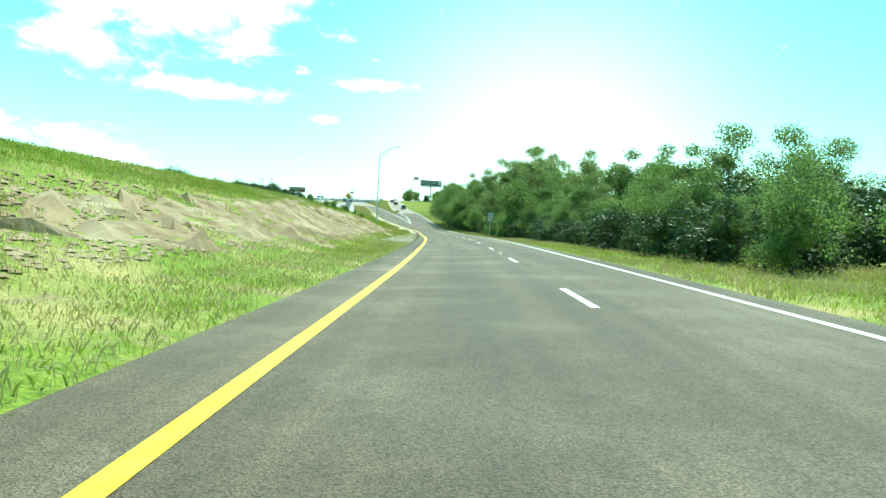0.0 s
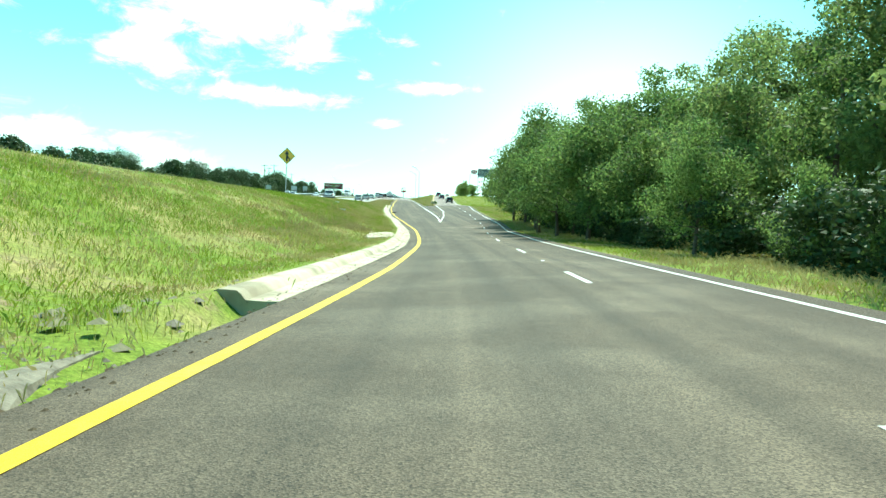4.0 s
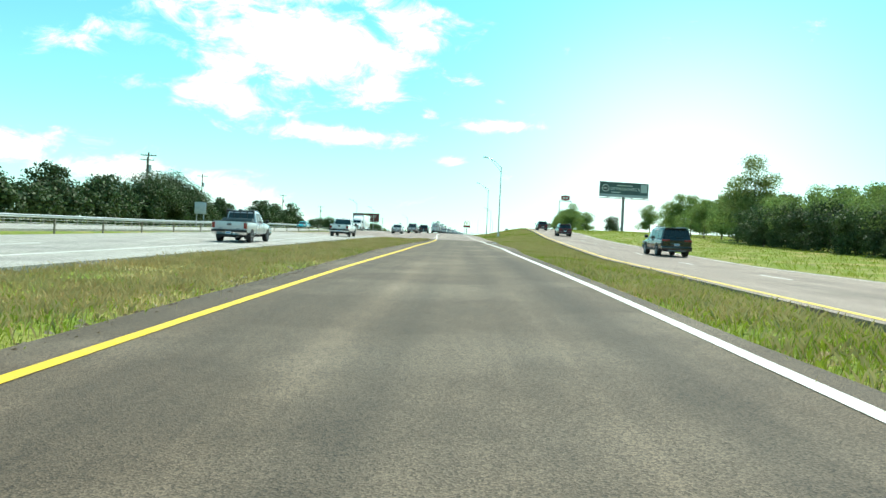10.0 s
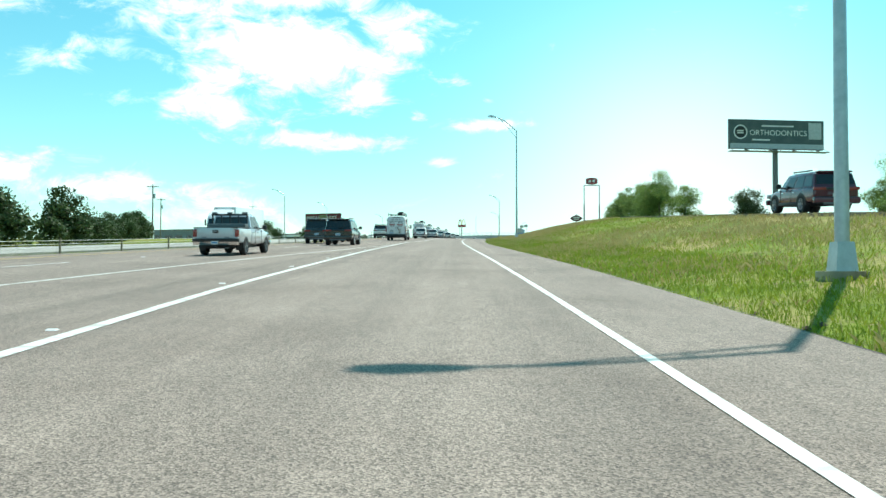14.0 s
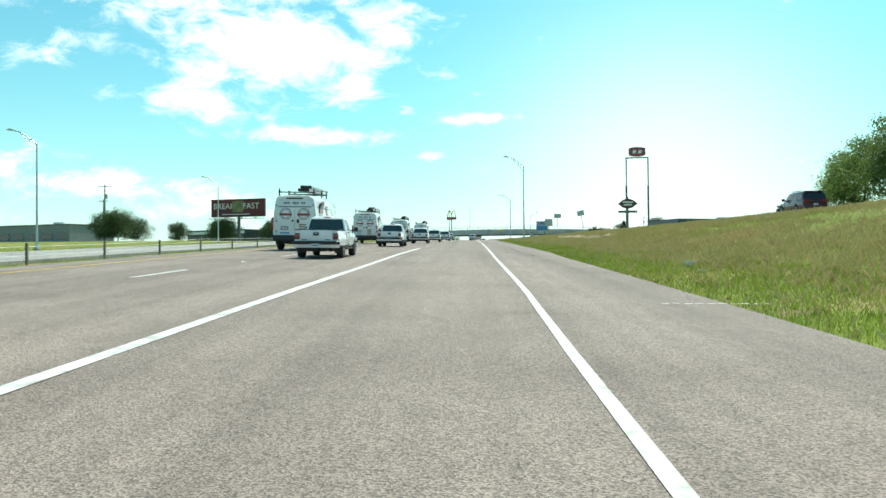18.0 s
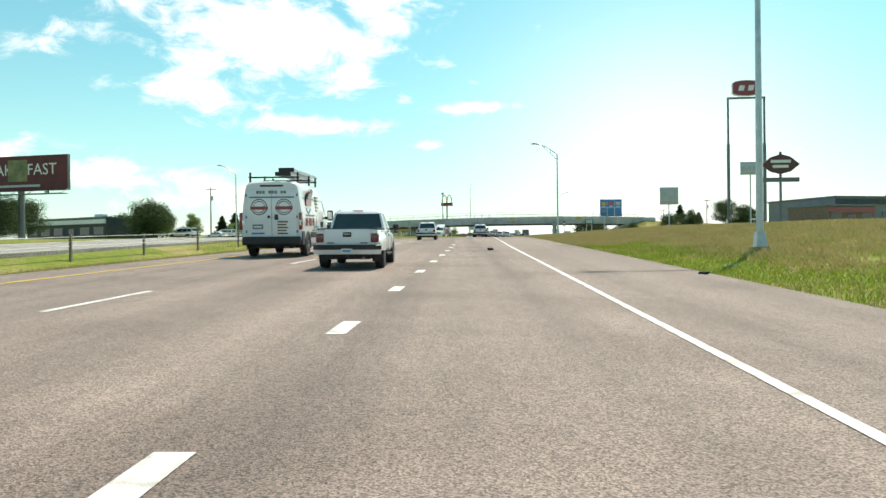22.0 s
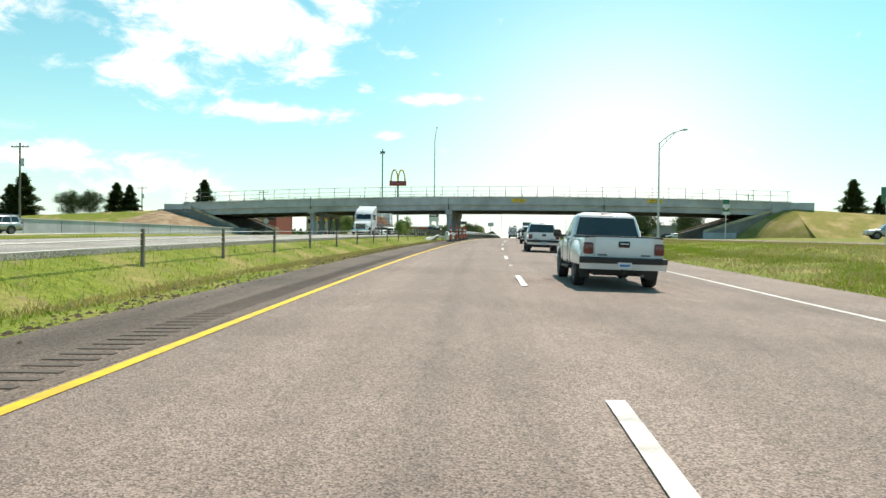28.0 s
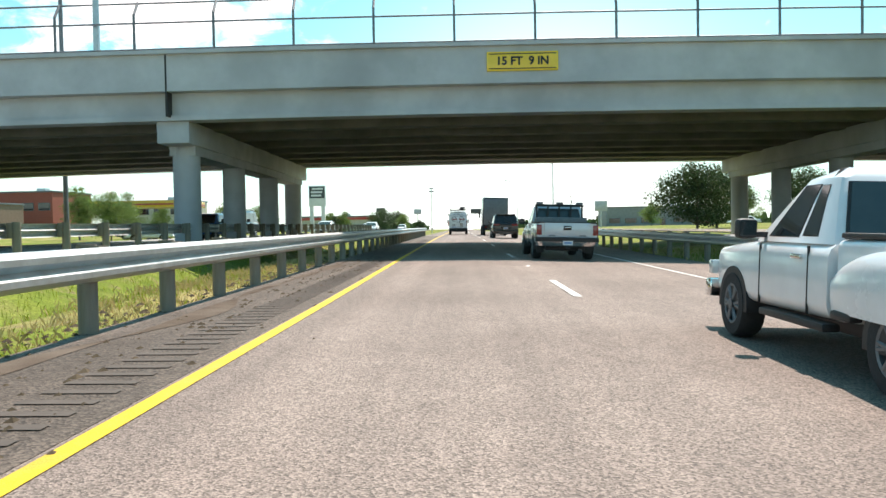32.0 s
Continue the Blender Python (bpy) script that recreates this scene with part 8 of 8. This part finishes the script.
building("restaurant", at(728, 74, turn=20), 30, 16, 4.6, M_GREYWALL, "long low grey restaurant with a dark parapet", 7, M_DARKWALL)
building("restaurant", at(722, 62, turn=20), 9, 9, 3.4, M_BRICK, "brown brick restaurant wing with a dark red fascia", 3, P_DARKRED)
building("shop", at(742, -82, turn=-25), 26, 12, 4.0, M_DARKWALL, "dark low shop with a pale awning band", 6, P_SIGNW)
building("shop", at(690, -110, turn=-20), 30, 14, 4.2, M_GREYWALL, "grey low shop behind trees", 6)
building("brick_building", at(985, -92, turn=-5), 18, 14, 9, M_BRICKRED, "red brick two-storey building beyond the bridge", 5, None, True, None, 2)
building("shop", at(1000, -70, turn=-5), 16, 12, 7.5, M_STUCCO, "cream stucco building beyond the bridge", 4, None, True, None, 2)
building("shop", at(960, -100, turn=-5), 34, 14, 6.0, M_BRICK, "brown brick shop row beyond the bridge", 8, M_GREYWALL)
building("shop", at(1080, -42, turn=0), 30, 14, 5.0, M_STUCCO, "cream shop with a red fascia by the highway", 7, P_CANRED)
building("shop", at(1060, 62, turn=0), 34, 14, 5.5, M_GREYWALL, "grey shop beyond the frontage road", 7)
T = empty("house", at(925, 60, turn=10), "white house with a brown gabled roof", "house")
part("wall", box(-6, 6, 0, 9, -1, 3), P_SIGNW, T)
part("roof", poly([(-6.6, -.5, 2.9), (6.6, -.5, 2.9), (0, -.5, 6.0)], (0, 10, 0)), M_ROOF, T)
for x in (-3.5, 3.5):
    W_ = part("window", box(x - .7, x + .7, -.08, .05, .9, 2.2), M_STEELDK, T)
    part("pane", box(x - .6, x + .6, -.1, -.082, 1.0, 2.1), M_GLASS, W_)
T = empty("fuel_station_canopy", at(948, -52), "yellow and red fuel station canopy on posts", "fuel station")
C = part("canopy", box(-8, 8, 0, 10, 4.6, 5.6, .03), P_CANOPY, T)
part("red_band", box(-8.02, 8.02, -.03, 10.03, 4.9, 5.15), P_CANRED, C)
for x in (-6, 6):
    for y in (2, 8):
        part("post", box(x - .2, x + .2, y - .2, y + .2, -.5, 4.6), P_SIGNW, T)
        part("fuel_pump", box(x - .9, x - .4, y - .3, y + .3, 0, 1.7, .04), P_CANRED, T)
T = empty("price_pylon_sign", at(972, -27), "white two-legged price pylon with dark panels", "pylon sign")
for x in (-1.1, 1.1):
    part("leg", box(x - .35, x + .35, -.3, .3, -1, 5.5), P_SIGNW, T)
B = part("cabinet", box(-1.6, 1.6, -.35, .35, 5.4, 9.3, .03), P_SIGNW, T)
part("price_panel", box(-1.45, 1.45, -.38, -.352, 6.9, 9.1), M_DARKWALL, B)
bars(B, -1.2, 1.2, 7.1, 9.0, 3, P_SIGNW, y=-.385)
for s, u, w, h, z, c in ((1120, -30, 3.4, 1.6, 7.5, M_DARKWALL), (1160, -18, 3.2, 2.2, 7.0, P_BACK), (1230, 9, 5.5, 2.6, 8.5, M_DARKWALL), (1260, 18, 6, 2.4, 7.5, P_BACK), (1010, 34, 3, 2.4, 4, P_BACK), (1180, 40, 4, 2, 7, P_BACK)):
    T = two_post_sign("pole_sign", w, h, z, c, "advertising sign on a tall pole far off", "pole sign", posts=1, r=.16, depth=.3)
    T.matrix_basis = at(s, u)
T = empty("light_mast", at(1012, -6.6), "slim floodlight mast in the median", "light mast")
part("pole", rod((0, 0, -.5), (0, 0, 10.8), .12, .08, n=10), M_GALV, T)
part("lamp_cluster", box(-.6, .6, -.15, .15, 10.0, 10.3), M_STEELDK, T)
part("lamp_cluster", box(-.5, .5, -.15, .15, 10.7, 11.0), M_STEELDK, T)
T = empty("stop_sign_back", at(842, -37.5), "grey octagonal back of a stop sign on a post", "road sign")
part("post", rod((0, .03, -.3), (0, .03, 2.3), .035, n=8), M_GALV, T)
part("panel", poly([(.42 * math.cos(a), 0, 2.4 + .42 * math.sin(a)) for a in np.linspace(math.pi / 8, math.pi / 8 + 2 * math.pi, 9)[:-1]], (0, .015, 0)), P_BACK, T)

# ---- small things on and by the road ----
def flat_bits(name, quads_, mat, label, category, zf, lift=.005):
    """Thin marks on the paving: (s0, s1, u0, u1) each."""
    V, F = [], []
    for s0, s1, u0, u1 in quads_:
        b = len(V)
        for s, u in ((s0, u0), (s0, u1), (s1, u1), (s1, u0)):
            x, y = place(s, u)
            V.append((x, y, zf(s, u) + lift))
        F.append((b, b + 1, b + 2, b + 3))
    return tagged(data_obj(name, V, F, mat), label, category, kind="stuff")


# The grooves are flat bars; the shade inside them is only a darker colour.
flat_bits("rumble_strip", [(s, s + .1, float(HW_L(s)) - .76, float(HW_L(s)) - .3) for s in np.arange(690, 880, .27).tolist()], surf("groove_shade_colour", (.078, .062, .051), (.105, .084, .07), 5, .9, 0), "rumble strip grooves drawn as flat shade-dark bars beside the yellow line", "rumble strip", plane, .011)
for k in (0, 1):
    paint_line("skid_mark", [(648, 668, lambda s, k=k: 2.3 + (s - 648) * .105 + .5 * math.sin((s - 648) * .11) + k * .62, .036)], plane, M_STAIN, "dark curved tyre skid mark on the highway", lift=.009)
paint_line("crack_seal", [(533, 566, lambda s: RAMP_W(s) + 1.45 + .05 * math.sin(s * .3), .03), (384, 470, lambda s: RAMP_W(s) + 1.9 + .08 * math.sin(s * .2), .008)], plane, M_STAIN, "dark sealed crack along the shoulder", lift=.005)
studs = None
spots = [(s + 7.6, float(HW_DASH(s + 7.6)), plane) for s in np.arange(371.5, 860, 24.48).tolist()] + [(s + 7.6, float(FR_MID(s + 7.6)), plane) for s in np.arange(-28.4, 230, 25.6).tolist() if s > 0] + [(s, float(RAMP_W(s)) + .35, plane) for s in np.arange(204, 258, 5.0).tolist()] + [(s, float(ENTRY_W(s)) - .3, plane) for s in np.arange(372, 470, 6.1).tolist()]
T = empty("road_studs", Matrix(), "raised pale reflective road studs along the lane lines", "road stud", kind="structure")
for s, u, zf in spots:
    if studs is None:
        studs = part("stud", loft([[(-.05, -.05, 0), (.05, -.05, 0), (.05, .05, 0), (-.05, .05, 0)], [(-.04, -.025, .016), (.04, -.025, .016), (.04, .025, .016), (-.04, .025, .016)]]), M_PLATE, T)
        o = studs
    else:
        o = studs.copy(); scene.collection.objects.link(o)
    x, y = place(s, u)
    o.matrix_basis = pose(x, y, zf(s, u) + .001, 0, 0, math.degrees(axis(s)[3]))


def strewn(name, n, s_rng, uf, spread, size, mat, label, seed, zf=None):
    """Loose grit and clods along an edge."""
    rs = np.random.RandomState(seed)
    V, F = [], []
    for j in range(n):
        s = float(rs.uniform(*s_rng))
        u = float(uf(s)) + float(rs.normal(0, spread))
        x, y = place(s, u)
        z = max(ground_z(s, u, x, y), zf(s, u) if zf else -99)
        r = size * float(rs.uniform(.3, 1.3)) ** 2
        b = len(V)
        th = rs.uniform(0, 6.28)
        for q in range(4):
            a = th + q * 1.571
            V.append((x + r * math.cos(a), y + r * 1.3 * math.sin(a), z - .01))
        V.append((x + r * .2, y, z + r * .42))
        F += [(b + q, b + (q + 1) % 4, b + 4) for q in range(4)]
    return tagged(data_obj(name, V, F, mat), label, "gravel", kind="stuff")


strewn("shoulder_stones", 3000, (50, 116), lambda s: PAVE_L(s) - .8 + .008 * (s - 62), .5, .09, M_GRAVEL, "broken stones scattered on the gravel edge", 41)
for i, (a, b) in enumerate(((776, 790), (788, 806), (803, 822), (820, 848))):
    drape("shoulder_dirt", a, b, lambda s: GR_L(s) + .25, lambda s: YELLOW(s) - .8 + .15 * math.sin(s * .8), M_SILT, "brown dirt washed over the paved shoulder", "dirt", lift=.0085, ds=.6, nu=5, rag=.5, rough=0, seed=51 + i, zf=plane)
strewn("shoulder_debris", 1500, (780, 850), lambda s: GR_L(s) + .75, .32, .045, M_SOIL, "crumbs of soil and broken debris on the shoulder", 53, zf=plane)
strewn("edge_grit", 5000, (200, 720), lambda s: PAVE_R(s) if s > 262 else FR_R(s), .22, .05, M_GRAVEL, "loose grit along the paved edge", 21)
strewn("edge_soil", 5000, (380, 700), PAVE_R, .3, .05, M_SOIL, "dark soil crumbs along the shoulder edge", 22)
strewn("kerb_grit", 2600, (122, 264), lambda s: PAVE_L(s) - .2, .14, .025, M_GRAVEL, "grit and dirt lying in the gutter", 23, lambda s, u: plane(s, u) + .01)
strewn("ramp_edge_grit", 3600, (264, 369), lambda s: PAVE_L(s) - .1, .2, .05, M_GRAVEL, "grit along the ramp edge", 24)
strewn("median_edge_soil", 5200, (690, 880), lambda s: HW_L(s) - 2.0, .25, .035, M_SOIL, "dark dirt along the median shoulder", 25, plane)
strewn("gravel_stones", 7000, (50, 118), lambda s: PAVE_L(s) - .7, .6, .035, M_GRAVEL, "loose pale stones of the gravel shoulder", 29)
strewn("bank_stones", 700, (40, 125), lambda s: PAVE_L(s) - 1.2, .7, .1, M_GRAVEL, "pale stones beside the gravel shoulder", 26)


def litter(name, s, u, pts, d, mat, label, zf=plane):
    x, y = place(s, u)
    T = tagged(obj(name, poly(pts, d), mat), label, "litter")
    T.matrix_basis = pose(x, y, (zf(s, u) if zf else ground_z(s, u)) + .004, 0, 0, (s * 37) % 360)
    return T


litter("tyre_scrap", 627, 1.4, [(-.1, -.08, 0), (.06, -.1, 0), (.12, .04, 0), (.02, .1, 0), (-.09, .06, 0)], (.02, .03, .1), M_TYRE, "torn black tyre scrap on the lane")
litter("tyre_scrap", 230, -3.0, [(-.4, -.1, 0), (.3, -.14, 0), (.42, .05, 0), (.02, .16, 0), (-.35, .08, 0)], (.02, .03, .12), M_TYRE, "dark tyre scrap lying in the gutter")
litter("tyre_scrap", 611, 5.2, [(-.08, -.1, 0), (.1, -.06, 0), (.1, .05, 0), (-.1, .08, 0)], (.02, .03, .05), M_TYRE, "small black scrap on the shoulder")
litter("board_scrap", 354.8, 3.05, [(-.16, -.12, 0), (.1, -.14, 0), (.2, .0, 0), (.12, .13, 0), (-.15, .12, 0)], (0, 0, .03), P_SIGNW, "white flat scrap on the ramp edge")
litter("paper_litter", 488, 5.2, [(-.15, -.1, 0), (.15, -.12, 0), (.18, .1, 0), (-.15, .12, 0)], (0, 0, .03), P_SIGNW, "white paper litter in the verge grass", None)
litter("paper_litter", 614, 6.9, [(-.25, -.08, 0), (.25, -.1, 0), (.2, .1, 0), (-.25, .08, 0)], (0, 0, .03), P_SIGNW, "white board litter on the shoulder edge", None)
litter("plastic_bag", 184, -8, [(-.2, -.2, 0), (.2, -.15, 0), (.25, .1, 0), (-.1, .2, 0)], (.03, 0, .2), P_SIGNW, "white plastic bag in the bank grass", None)
litter("plastic_bag", 196, -9.5, [(-.2, -.2, 0), (.2, -.15, 0), (.25, .1, 0), (-.1, .2, 0)], (.03, 0, .22), P_SIGNW, "white plastic bag high on the bank", None)
bm = bmesh.new()
pts = [(-.7 + .1 * i, .12 * math.sin(i * .5) + .02 * i, .015) for i in range(15)]
for a, b in zip(pts, pts[1:]):
    rod(a, b, .006, n=5, bm=bm)
wire = tagged(obj("wire_scrap", bm, M_TYRE), "bent black wire lying on the shoulder", "litter")
wire.matrix_basis = on_road(534.5, 3.0, plane, 80)

strewn("gutter_dirt", 6000, (122, 262), lambda s: PAVE_L(s) - .36, .08, .028, M_SOIL, "dark dirt caked in the gutter at the kerb foot", 27, lambda s, u: plane(s, u) + .012)
strewn("asphalt_edge_dirt", 5000, (20, 366), lambda s: PAVE_L(s) + .1, .12, .03, M_SOIL, "dark crumbs along the asphalt edge", 28, plane)
litter("plastic_bag", 523, 6.0, [(-.22, -.14, 0), (.2, -.15, 0), (.25, .1, 0), (-.1, .2, 0)], (.03, 0, .14), P_SIGNW, "white plastic bag in the shoulder grass", None)
litter("paper_litter", 520.6, 5.6, [(-.08, -.1, 0), (.1, -.08, 0), (.1, .1, 0), (-.08, .08, 0)], (0, .02, .05), P_SIGNW, "white scrap of paper in the shoulder grass", None)
flat_bits("paint_scuff", [(513.5 + .03 * (i % 2), 513.55 + .03 * (i % 2), 2.8 + i * .16, 2.92 + i * .16) for i in range(10)], M_WHITE, "broken white paint scuff across the shoulder", "road marking", plane)
flat_bits("tar_patch", [(586.5, 587.0, 2.6, 4.2), (587.0, 587.4, 2.9, 4.9), (633.0, 633.6, 5.0, 6.0), (633.6, 633.9, 4.6, 6.2)], M_STAIN, "dark tar patch on the shoulder", "road patch", plane, .004)
